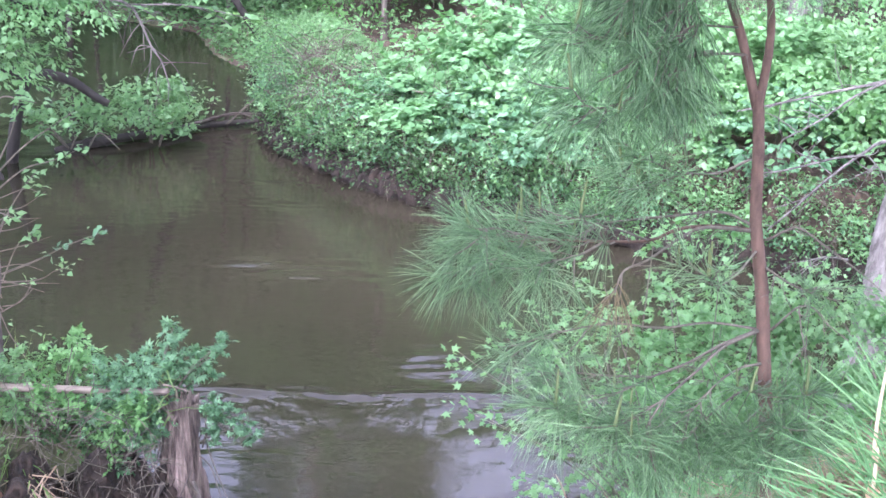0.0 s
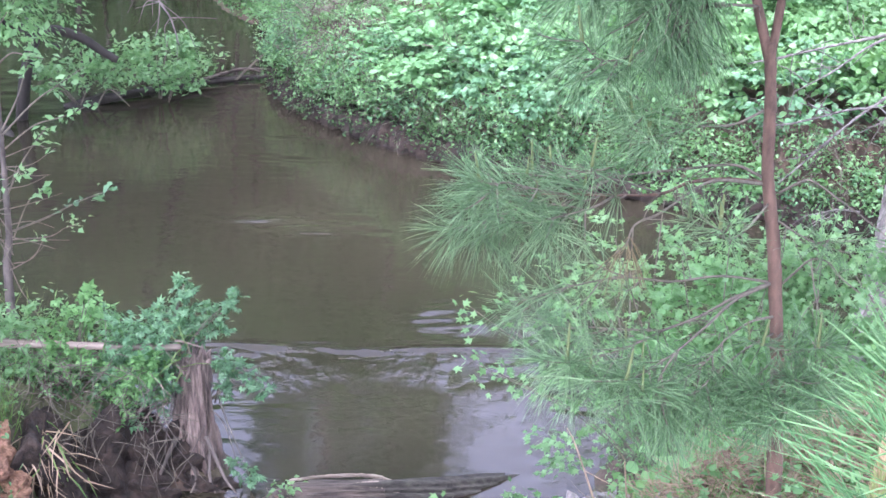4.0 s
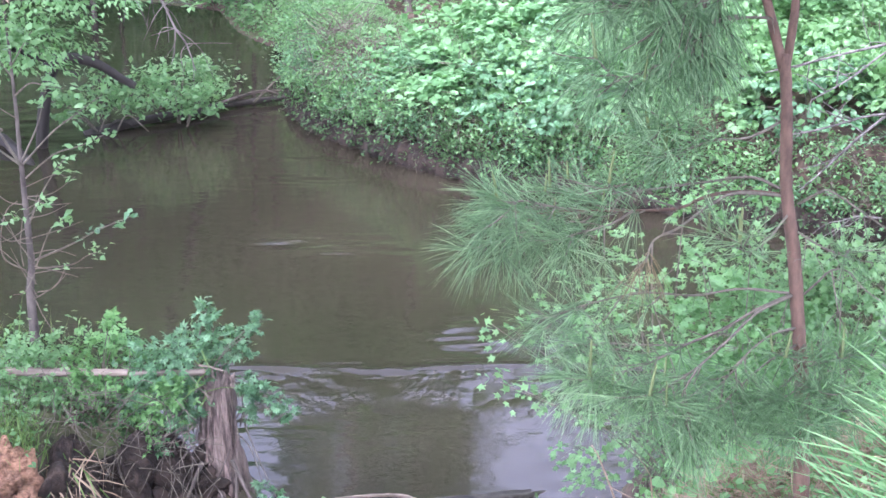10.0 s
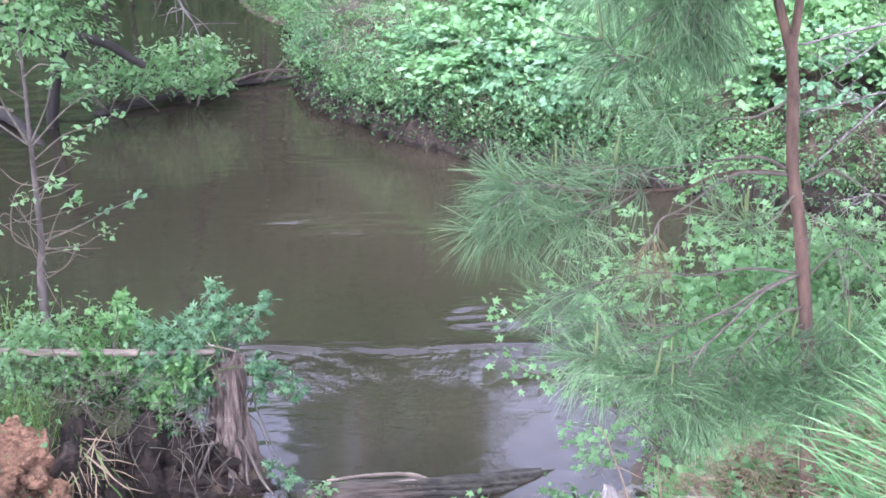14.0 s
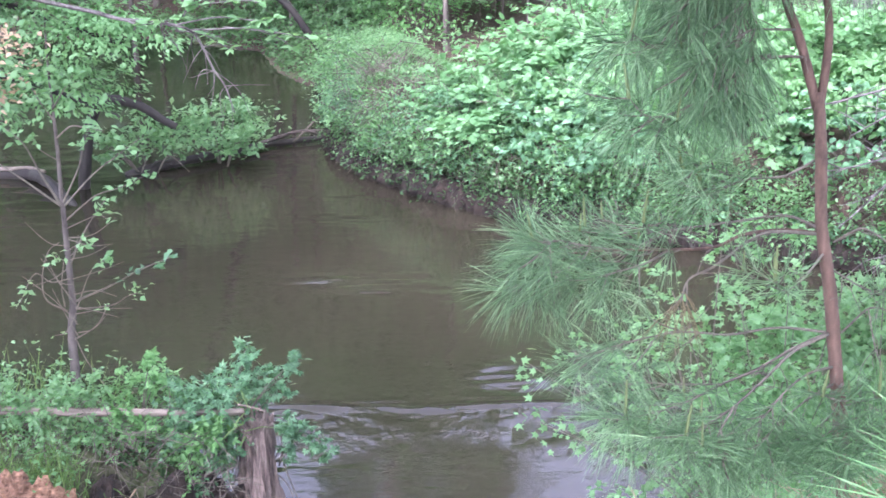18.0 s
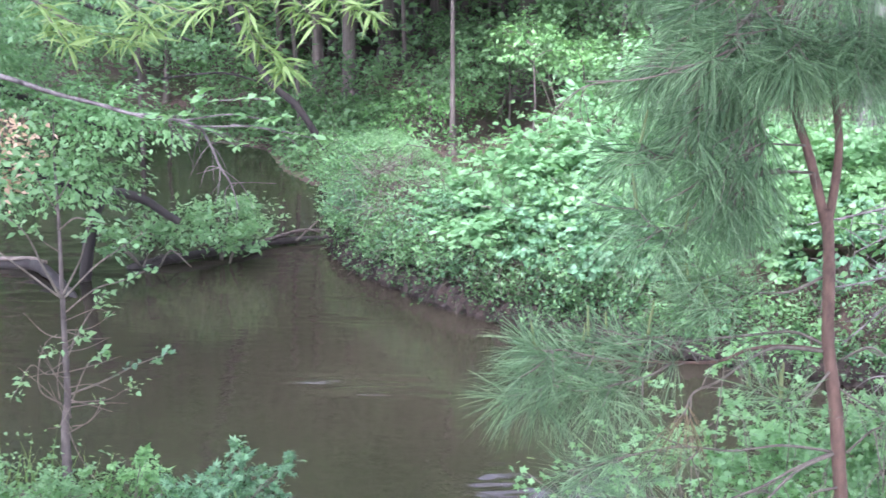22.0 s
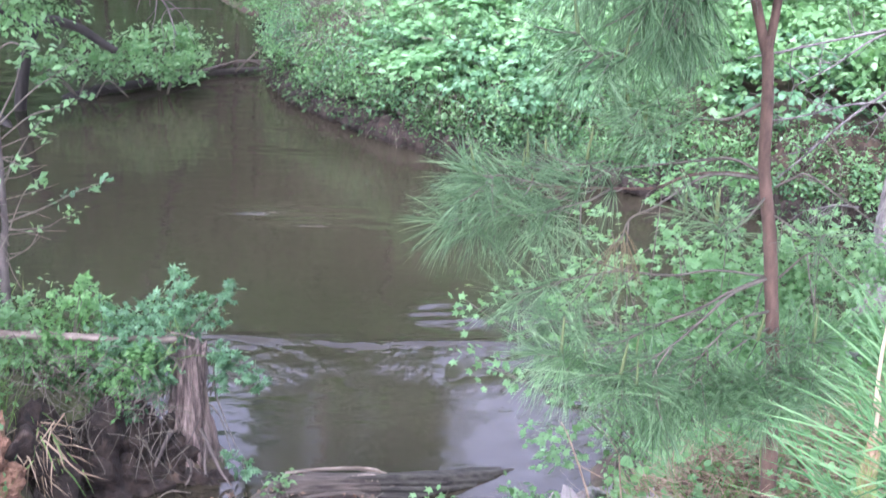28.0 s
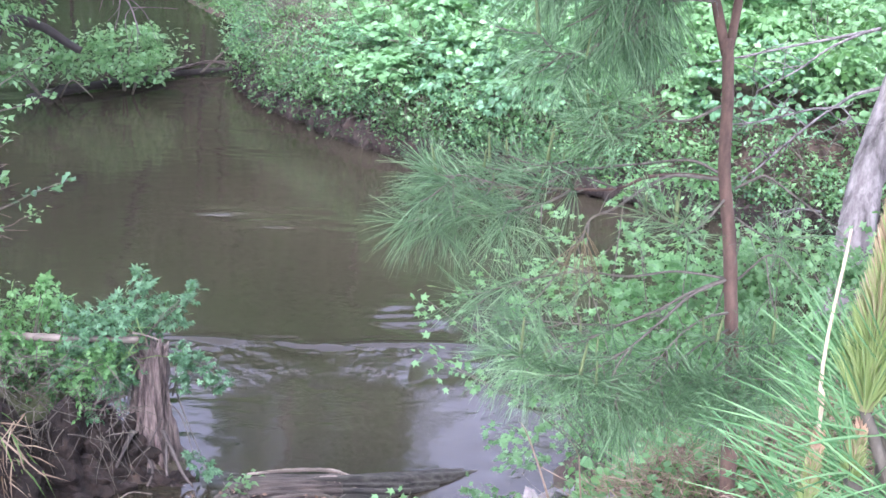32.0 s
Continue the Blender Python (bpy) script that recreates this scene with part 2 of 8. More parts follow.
# murky creek water: silt-brown body under a clear wet surface
M_WATER, n_, l_, p_ = material("murky_creek_water")
z_ = noise_tex(n_, l_, 0.6, 3.0)
r_ = ramp(n_, [(0.3, (0.0222, 0.0202, 0.0134)), (0.7, (0.0325, 0.0293, 0.0193))])
l_.new(z_.outputs["Fac"], r_.inputs["Fac"])
l_.new(r_.outputs["Color"], p_.inputs["Base Color"])
p_.inputs["Roughness"].default_value, p_.inputs["IOR"].default_value = 0.035, 1.36
w1, w2 = noise_tex(n_, l_, 5.0, 3.0, (0.6, 1.6, 1)), noise_tex(n_, l_, 22.0, 2.0, (0.5, 1.4, 1))
ad_ = n_.new("ShaderNodeMath")
ad_.operation = "MULTIPLY_ADD"
ad_.inputs[1].default_value = 0.25
l_.new(w2.outputs["Fac"], ad_.inputs[0])
l_.new(w1.outputs["Fac"], ad_.inputs[2])
co_, xyz_ = n_.new("ShaderNodeTexCoord"), n_.new("ShaderNodeSeparateXYZ")
l_.new(co_.outputs["Object"], xyz_.inputs[0])
zone_ = None
for axis_, lo_, a_, b_, hi_ in (("X", -1.5, -1.1, 0.9, 1.7), ("Y", 8.05, 8.55, 8.85, 8.98)):
    for f0_, f1_, t0_, t1_ in ((lo_, a_, 0.0, 1.0), (b_, hi_, 1.0, 0.0)):
        mr_ = n_.new("ShaderNodeMapRange")
        mr_.interpolation_type = "SMOOTHSTEP"
        for i_, v_ in zip((1, 2, 3, 4), (f0_, f1_, t0_, t1_)):
            mr_.inputs[i_].default_value = v_
        l_.new(xyz_.outputs[axis_], mr_.inputs[0])
        if zone_ is None:
            zone_ = mr_.outputs[0]
        else:
            mu_ = n_.new("ShaderNodeMath")
            mu_.operation = "MULTIPLY"
            l_.new(zone_, mu_.inputs[0])
            l_.new(mr_.outputs[0], mu_.inputs[1])
            zone_ = mu_.outputs[0]
w3, w4 = noise_tex(n_, l_, 9.0, 4.0, (1.5, 0.8, 1)), noise_tex(n_, l_, 1.8, 2.0, (1.0, 0.8, 1))
pk_ = ramp(n_, [(0.42, (0, 0, 0)), (0.58, (1, 1, 1))])
l_.new(w4.outputs["Fac"], pk_.inputs["Fac"])
for f_ in (pk_.outputs["Color"], w3.outputs["Fac"]):
    mu_ = n_.new("ShaderNodeMath")
    mu_.operation = "MULTIPLY"
    l_.new(zone_, mu_.inputs[0])
    l_.new(f_, mu_.inputs[1])
    zone_ = mu_.outputs[0]
sum_ = n_.new("ShaderNodeMath")
sum_.operation = "MULTIPLY_ADD"
sum_.inputs[1].default_value = 14.0
l_.new(zone_, sum_.inputs[0])
l_.new(ad_.outputs[0], sum_.inputs[2])
bump(n_, l_, sum_.outputs[0], 0.11, 0.02, p_)

# forest floor: humus, litter, moss
M_GROUND, n_, l_, p_ = material("forest_floor")
a_, b_, c_ = noise_tex(n_, l_, 0.9, 4.0), noise_tex(n_, l_, 14.0, 6.0, rough=0.7), noise_tex(n_, l_, 3.0, 3.0)
r1_ = ramp(n_, [(0.3, (0.030, 0.023, 0.017)), (0.55, (0.075, 0.054, 0.039)), (0.8, (0.15, 0.11, 0.08))])
r2_ = ramp(n_, [(0.3, (0.03, 0.055, 0.02)), (0.7, (0.09, 0.13, 0.045))])
l_.new(b_.outputs["Fac"], r1_.inputs["Fac"])
l_.new(b_.outputs["Fac"], r2_.inputs["Fac"])
k_ = ramp(n_, [(0.48, (0, 0, 0)), (0.62, (0.7, 0.7, 0.7))])
l_.new(a_.outputs["Fac"], k_.inputs["Fac"])
x_ = n_.new("ShaderNodeMixRGB")
l_.new(k_.outputs["Color"], x_.inputs["Fac"])
l_.new(r1_.outputs["Color"], x_.inputs["Color1"])
l_.new(r2_.outputs["Color"], x_.inputs["Color2"])
l_.new(x_.outputs["Color"], p_.inputs["Base Color"])
p_.inputs["Roughness"].default_value = 0.95
bump(n_, l_, b_.outputs["Fac"], 0.9, 0.03, p_)

# ---- mesh helpers ----
RNG = np.random.default_rng(7)


def mesh_from(name, verts, faces, mats, smooth=True):
    """verts (n, 3); faces: arrays (k, 3) or (k, 4); one material slot for each array."""
    me = bpy.data.meshes.new(name)
    faces = [np.asarray(f, dtype=np.int32) for f in faces]
    verts = np.asarray(verts, dtype=np.float32)
    me.vertices.add(len(verts))
    me.vertices.foreach_set("co", verts.ravel())
    loops = np.concatenate([f.ravel() for f in faces])
    counts = np.concatenate([np.full(len(f), f.shape[1], dtype=np.int32) for f in faces])
    slot = np.concatenate([np.full(len(f), i, dtype=np.int32) for i, f in enumerate(faces)])
    me.loops.add(len(loops))
    me.loops.foreach_set("vertex_index", loops)
    me.polygons.add(len(counts))
    me.polygons.foreach_set("loop_start", np.concatenate([[0], np.cumsum(counts)[:-1]]).astype(np.int32))
    me.polygons.foreach_set("loop_total", counts)
    me.polygons.foreach_set("material_index", slot)
    if smooth:
        me.polygons.foreach_set("use_smooth", np.ones(len(counts), dtype=bool))
    me.update(calc_edges=True)
    for m in mats:
        me.materials.append(m)
    return me


def thing(name, label, category, at=(0, 0, 0), group="", kind=""):
    ob = new(name)
    ob.location = at
    ob.empty_display_size = 0.1
    return tagged(ob, label, category, group, kind)


def part(name, me, parent, label=""):
    """Links a mesh, whose points are in world metres, as one part of a thing or of a part."""
    ob = new(name, me)
    if parent is not None:
        ob.parent = parent
        base = Vector(parent.location)
        if parent.parent is not None:
            base = Vector((0, 0, 0))
            ob.matrix_parent_inverse = Matrix.Identity(4)
        else:
            ob.matrix_parent_inverse = Matrix.Translation(base).inverted()
    if label:
        tagged(ob, label)
    return ob


def unit(v):
    return v / np.maximum(np.linalg.norm(v, axis=-1, keepdims=True), 1e-9)


def value_noise(x, y, seed=0):
    """Smooth noise of 0..1 on the plane, one cell a metre."""
    def h(i, j):
        s = np.sin(i * 127.1 + j * 311.7 + seed * 74.7) * 43758.5453
        return s - np.floor(s)
    i, j = np.floor(x), np.floor(y)
    u, v = x - i, y - j
    u, v = u * u * (3 - 2 * u), v * v * (3 - 2 * v)
    return (h(i, j) * (1 - u) + h(i + 1, j) * u) * (1 - v) + (h(i, j + 1) * (1 - u) + h(i + 1, j + 1) * u) * v


def spline(points, steps=6):
    """A smooth curve through the points (Catmull-Rom)."""
    p = np.asarray(points, float)
    q = np.vstack([2 * p[0] - p[1], p, 2 * p[-1] - p[-2]])
    t = np.linspace(0, 1, steps, endpoint=False)[:, None]
    out = []
    for i in range(1, len(q) - 2):
        a, b, c, d = q[i - 1], q[i], q[i + 1], q[i + 2]
        out.append(0.5 * (2 * b + (c - a) * t + (2 * a - 5 * b + 4 * c - d) * t**2 + (3 * b - a - 3 * c + d) * t**3))
    return np.vstack(out + [p[-1:]])


def tube(points, r0, r1, sides=7, rough=0.0, steps=5, flare=0.0, shape=1.0):
    """Verts and quads of a tapered, slightly knobbly limb along a curve."""
    c = spline(points, steps)
    n = len(c)
    f = np.linspace(0, 1, n)
    rad = r0 + (r1 - r0) * f**shape
    if flare:
        rad = rad * (1 + flare * np.exp(-f * 9))
    d = unit(np.gradient(c, axis=0))
    ref = np.where(np.abs(d[:, 2:]) > 0.9, np.array([[1.0, 0, 0]]), np.array([[0, 0, 1.0]]))
    a = unit(np.cross(d, ref))
    for i in range(1, n):
        a[i] = unit(a[i - 1] - d[i] * (a[i - 1] @ d[i]))
    b = np.cross(d, a)
    th = np.linspace(0, 2 * np.pi, sides, endpoint=False)
    k = 1 + rough * RNG.uniform(-1, 1, (n, sides))
    v = c[:, None] + (rad[:, None] * k)[..., None] * (np.cos(th)[None, :, None] * a[:, None] + np.sin(th)[None, :, None] * b[:, None])
    v = np.vstack([v.reshape(-1, 3), c[:1], c[-1:]])
    i, j = np.arange(n - 1)[:, None] * sides, np.arange(sides)[None]
    j2 = (j + 1) % sides
    quads = np.stack([i + j, i + j2, i + sides + j2, i + sides + j], -1).reshape(-1, 4)
    s, e = n * sides, n * sides + 1
    caps = np.vstack([np.stack([np.full(sides, s), j2[0], j[0]], -1), np.stack([np.full(sides, e), (n - 1) * sides + j[0], (n - 1) * sides + j2[0]], -1)])
    return v, quads, caps


def join(pieces):
    v, q, t, o = [], [], [], 0
    for a, b, c in pieces:
        v.append(a)
        q.append(b + o)
        t.append(c + o)
        o += len(a)
    return np.vstack(v), np.vstack(q), np.vstack(t)


def limb_mesh(name, pieces, mat):
    v, q, t = join(pieces)
    return mesh_from(name, v, [q, t], [mat, mat])


# leaf blades: (along, across, out of plane) and triangles
OVAL = (np.array([(0, 0, 0), (0.42, 0.27, 0.07), (1, 0, -0.10), (0.42, -0.27, 0.07), (0.48, 0, 0)]), np.array([(0, 4, 1), (4, 2, 1), (0, 3, 4), (3, 2, 4)]))
BROAD = (np.array([(0, 0, 0), (0.10, 0.34, 0.05), (0.55, 0.38, 0.06), (1, 0, -0.14), (0.55, -0.38, 0.06), (0.10, -0.34, 0.05), (0.45, 0, -0.02)]), np.array([(0, 6, 1), (1, 6, 2), (6, 3, 2), (0, 5, 6), (5, 4, 6), (6, 4, 3)]))
LANCE = (np.array([(0, 0, 0), (0.40, 0.058, 0.03), (1, 0, -0.16), (0.40, -0.058, 0.03), (0.5, 0, -0.02)]), np.array([(0, 4, 1), (4, 2, 1), (0, 3, 4), (3, 2, 4)]))
STAR = (np.array([(0.35, 0, 0)] + [(0.35 + r * math.cos(a), r * math.sin(a), -0.10 * r) for r, a in ((0.66, 0), (0.27, 0.5), (0.58, 1.0), (0.24, 1.6), (0.44, 2.2), (0.30, 3.14), (0.44, 4.08), (0.24, 4.68), (0.58, 5.28), (0.27, 5.78))]), np.array([(0, i, i % 10 + 1) for i in range(1, 11)]))
def fingers(angles, lengths, width):
    v, f = [], []
    for a, n in zip(angles, lengths):
        c, s, k = math.cos(a), math.sin(a), len(v)
        v += [(0.06 * c, 0.06 * s, 0), (0.5 * n * c - width * s, 0.5 * n * s + width * c, 0.05), (n * c, n * s, -0.12 * n), (0.5 * n * c + width * s, 0.5 * n * s - width * c, 0.05)]
        f += [(k, k + 2, k + 1), (k, k + 3, k + 2)]
    return np.array(v), np.array(f)


PALM = fingers((-1.35, -0.65, 0, 0.65, 1.35), (0.62, 0.85, 1.0, 0.85, 0.62), 0.15)
TREFOIL = fingers((-1.15, 0, 1.15), (0.72, 1.0, 0.72), 0.22)
CANE = (np.array([(0, 0.02, 0), (0, -0.02, 0), (0.45, 0.019, 0.0), (0.45, -0.019, 0.0), (1, 0, -0.22)]), np.array([(0, 1, 3), (0, 3, 2), (2, 3, 4)]))
BLADE = (np.array([(0, 0.012, 0), (0, -0.012, 0), (0.5, 0.010, 0.0), (0.5, -0.010, 0.0), (1, 0, -0.10)]), np.array([(0, 1, 3), (0, 3, 2), (2, 3, 4)]))


MAPLE = (np.array([(0.38, 0, 0.04)] + [(0.38 + r * math.cos(a), r * math.sin(a), -0.12 * r) for r, a in ((0.62, 0), (0.40, 0.42), (0.56, 0.85), (0.36, 1.35), (0.44, 1.95), (0.40, 3.14), (0.44, 4.33), (0.36, 4.93), (0.56, 5.43), (0.40, 5.86))]), np.array([(0, i, i % 10 + 1) for i in range(1, 11)]))


def blades(at, along, facing, size, form):
    """Verts and triangles of many leaves: each at its point, growing along its way, its face towards facing."""
    x = unit(along)
    y = unit(np.cross(facing, x))
    z = np.cross(x, y)
    t, f = form
    s = np.broadcast_to(np.asarray(size, float), (len(at),))[:, None, None]
    v = at[:, None] + s * (t[None, :, :1] * x[:, None] + t[None, :, 1:2] * y[:, None] + t[None, :, 2:] * z[:, None])
    k = np.arange(len(at))[:, None, None] * len(t) + f[None]
    return v.reshape(-1, 3), k.reshape(-1, 3)


def leaves(name, at, size, form, mat, flat=0.7, droop=0.2, smooth=False):
    """A mesh of leaves scattered at the points, turned mostly to the sky."""
    n = len(at)
    along = RNG.normal(size=(n, 3))
    along[:, 2] = along[:, 2] * 0.45 - droop
    facing = RNG.normal(size=(n, 3)) * (1 - flat) + np.array([0, 0, 1.0]) * flat
    v, f = blades(np.asarray(at), along, facing, size, form)
    return mesh_from(name, v, [f], [mat], smooth)


def clumped(centre, radius, n, clumps, tight=0.22, shell=0.55):
    """Points in uneven clumps within an ellipsoid, with gaps between."""
    d = unit(RNG.normal(size=(clumps, 3)))
    r = shell + (1 - shell) * RNG.uniform(0, 1, (clumps, 1)) ** 0.6
    c = d * r * RNG.uniform(0.75, 1.1, (clumps, 1))
    w = RNG.uniform(0.4, 1.6, clumps)
    k = RNG.choice(clumps, n, p=w / w.sum())
    p = c[k] + RNG.normal(size=(n, 3)) * tight * RNG.uniform(0.6, 1.3, (clumps, 1))[k] * np.array([1, 1, 0.7])
    return np.asarray(centre) + p * np.asarray(radius)


def sprays(name, centres, outward, per, radius, size, form, mat, droop=0.3, loose=0.34):
    """Flat, slightly drooping sprays of leaves, each spread round its centre and leaning outward."""
    c = np.repeat(np.asarray(centres, float), per, 0)
    o = np.asarray(outward, float) * [1, 1, 0.35]
    o = np.repeat(unit(o), per, 0)
    n = len(c)
    side = unit(np.cross(o, [0, 0, 1.0]))
    rad = np.repeat(RNG.uniform(0.65, 1.3, len(centres)), per)[:, None] * radius
    a, q = RNG.uniform(0, 6.28, (n, 1)), np.sqrt(RNG.uniform(0, 1, (n, 1)))
    u, w = np.cos(a) * q, np.sin(a) * q
    tilt = np.repeat(RNG.normal(size=(len(centres), 2)) * 0.18, per, 0)
    at = c + rad * (o * u + side * w)
    at[:, 2] += (rad * (-droop * u - 0.35 * droop * q * q + tilt[:, :1] * u + tilt[:, 1:] * w) + RNG.normal(size=(n, 1)) * rad * 0.10)[:, 0]
    along = o * (0.5 + u) + side * w + RNG.normal(size=(n, 3)) * 0.25 + [0, 0, -0.35]
    facing = RNG.normal(size=(n, 3)) * loose + o * 0.15 + [0, 0, 1.0]
    v, t = blades(at, along, facing, RNG.uniform(0.65, 1.2, n) * size, form)
    return mesh_from(name, v, [t], [mat], False)


def dome(x, y, z, radius, height, n, low=0.1, front=0.25):
    """Points on the outside of a bush and the way outward at each."""
    d = unit(RNG.normal(size=(n, 3)) + [0, -front, 0])
    d[:, 2] = np.abs(d[:, 2])
    k = RNG.uniform(0.6, 1.06, (n, 1))
    p = np.array([x, y, z + low * height]) + d * k * [radius, radius, height * (1 - low)]
    return p, d


# ---- the creek: shoreline in plan, and the ground as one sheet ----
SHORE = [(40, 12), (12, 10.4), (4.8, 11.1), (3.3, 11.35), (1.86, 12.0), (0.76, 12.6), (-0.03, 13.15), (-0.56, 13.75), (-1.05, 14.4), (-1.35, 15.0),
         (-1.5, 15.8), (-1.6, 17.2), (-1.85, 18.3), (-2.15, 18.5), (-2.6, 19.3), (-3.05, 20.8), (-5.2, 22.0), (-8, 20.5), (-9.5, 17.5), (-13, 15.5), (-40, 14),
         (-40, 10), (-9, 9.4), (-4.0, 8.7), (-2.6, 8.15), (-1.5, 7.75), (-1.02, 7.35), (-1.03, 7.05), (-1.35, 6.98), (-1.78, 6.9), (-1.75, 6.6), (-1.58, 6.35), (-1.25, 6.12),
         (-0.6, 6.0), (0.15, 6.25), (0.45, 6.6), (0.85, 6.85), (1.0, 7.3), (1.8, 8.1), (2.5, 9.0), (3.4, 9.65), (4.5, 9.5), (12, 8.6), (40, 9)]


def shore_distance(x, y):
    """Metres from the shoreline: positive on land, negative on water."""
    p = np.array(SHORE, float)
    q = np.roll(p, -1, 0)
    best = np.full(x.shape, 1e9)
    inside = np.zeros(x.shape, bool)
    for (ax, ay), (bx, by) in zip(p, q):
        dx, dy = bx - ax, by - ay
        t = np.clip(((x - ax) * dx + (y - ay) * dy) / (dx * dx + dy * dy), 0, 1)
        best = np.minimum(best, np.hypot(x - ax - t * dx, y - ay - t * dy))
        if ay != by:
            inside ^= ((ay > y) != (by > y)) & (x < (bx - ax) * (y - ay) / (by - ay) + ax)
    return np.where(inside, -best, best)


def step(a, b, x):
    t = np.clip((x - a) / (b - a), 0, 1)
    return t * t * (3 - 2 * t)


def ground_height(x, y):
    x, y = np.asarray(x, float), np.asarray(y, float)
    s = shore_distance(x, y)
    s = s + 0.10 * (value_noise(x * 2.3, y * 2.3, 3) - 0.5) * step(0.0, 0.2, np.abs(s))
    land = np.maximum(s, 0)
    low_shore = 0.05 + 0.40 * land
    shoulder = 0.05 + 0.42 * np.minimum(land, 0.7) + 0.85 * np.clip(land - 0.7, 0, 1.2) + 0.22 * np.maximum(land - 1.9, 0)
    kr = step(0.40, 0.85, x) * step(2.2, 3.0, y) * step(7.0, 6.0, y)
    near_right = np.minimum(low_shore * (1 - kr) + shoulder * kr, 2.35)
    near_left = 0.60 * step(0, 0.3, land) + 0.28 * np.maximum(land - 0.5, 0)
    near_left = np.minimum(near_left, 2.2)
    k = step(-1.45, -0.85, x + 0.25 * (y - 6))
    k = np.where(y < 6.7, step(-1.95, -1.65, x), k)
    ky = step(6.55, 6.32, y)
    k = k * (1 - ky) + step(-2.35, -2.05, x) * ky
    near = near_left * (1 - k) + near_right * k
    far_right = 0.60 * step(0, 0.30, land) + (0.03 + 0.13 * step(-0.4, 1.0, x)) * np.minimum(land, 1.6) - 0.62 * step(0.5, 2.0, land) * step(1.4, 0.2, x) - 0.5 * step(1.8, 5.0, land) * step(0.2, 1.6, x) * step(4.5, 2.5, x) + 0.012 * land
    far_left = 0.10 * np.minimum(land, 8) + 0.04 * step(0, 0.3, land) + 0.012 * land
    kf = step(-1.9, -1.4, x + 0.03 * (y - 15)) * (1 - step(17.5, 19.5, y) * step(1.0, -1.0, x))
    far = far_left * (1 - kf) + far_right * kf
    kn = step(10.0, 10.6, y)
    h = near * (1 - kn) + far * kn
    h = h + step(0.1, 0.6, s) * (0.12 * (value_noise(x * 0.9, y * 0.9, 1) - 0.5) + 0.07 * (value_noise(x * 3.1, y * 3.1, 2) - 0.5) + 0.03 * (value_noise(x * 9, y * 9, 5) - 0.5))
    bed = -0.45 * step(0, 0.5, np.maximum(-s, 0)) - 0.02
    return np.where(s > 0, h, bed)


def axis(lo, hi, fine, reach):
    core = np.arange(lo, hi + 1e-6, fine)
    grow = fine * np.cumsum(1.22 ** np.arange(1, 60))
    grow = grow[grow < reach]
    return np.concatenate([(lo - grow)[::-1], core, hi + grow])


def sheet(xs, ys, fn):
    gx, gy = np.meshgrid(xs, ys)
    z = fn(gx, gy)
    nx, ny = len(xs), len(ys)
    i, j = np.meshgrid(np.arange(nx - 1), np.arange(ny - 1))
    a = (j * nx + i).ravel()
    return np.stack([gx.ravel(), gy.ravel(), z.ravel()], -1), np.stack([a, a + 1, a + nx + 1, a + nx], -1)


gv, gf = sheet(axis(-6, 6, 0.09, 900), axis(2.5, 20, 0.09, 900), ground_height)
ground = new("ground", mesh_from("ground", gv, [gf], [M_GROUND]))
tagged(ground, "brown forest floor with leaf litter, sloping to the creek", "ground", kind="structure")


def swell(x, y, seed):
    """Rounded noise about zero, three turned layers of it."""
    s = 0
    for k, a in enumerate((0.16, -0.21, 0.03)):
        c, n = math.cos(a), math.sin(a)
        s = s + value_noise(x * c - y * n * 0.35 + 7.3 * k, x * n + y * c + 3.1 * k, seed + 40 * k)
    return s / 3 - 0.5


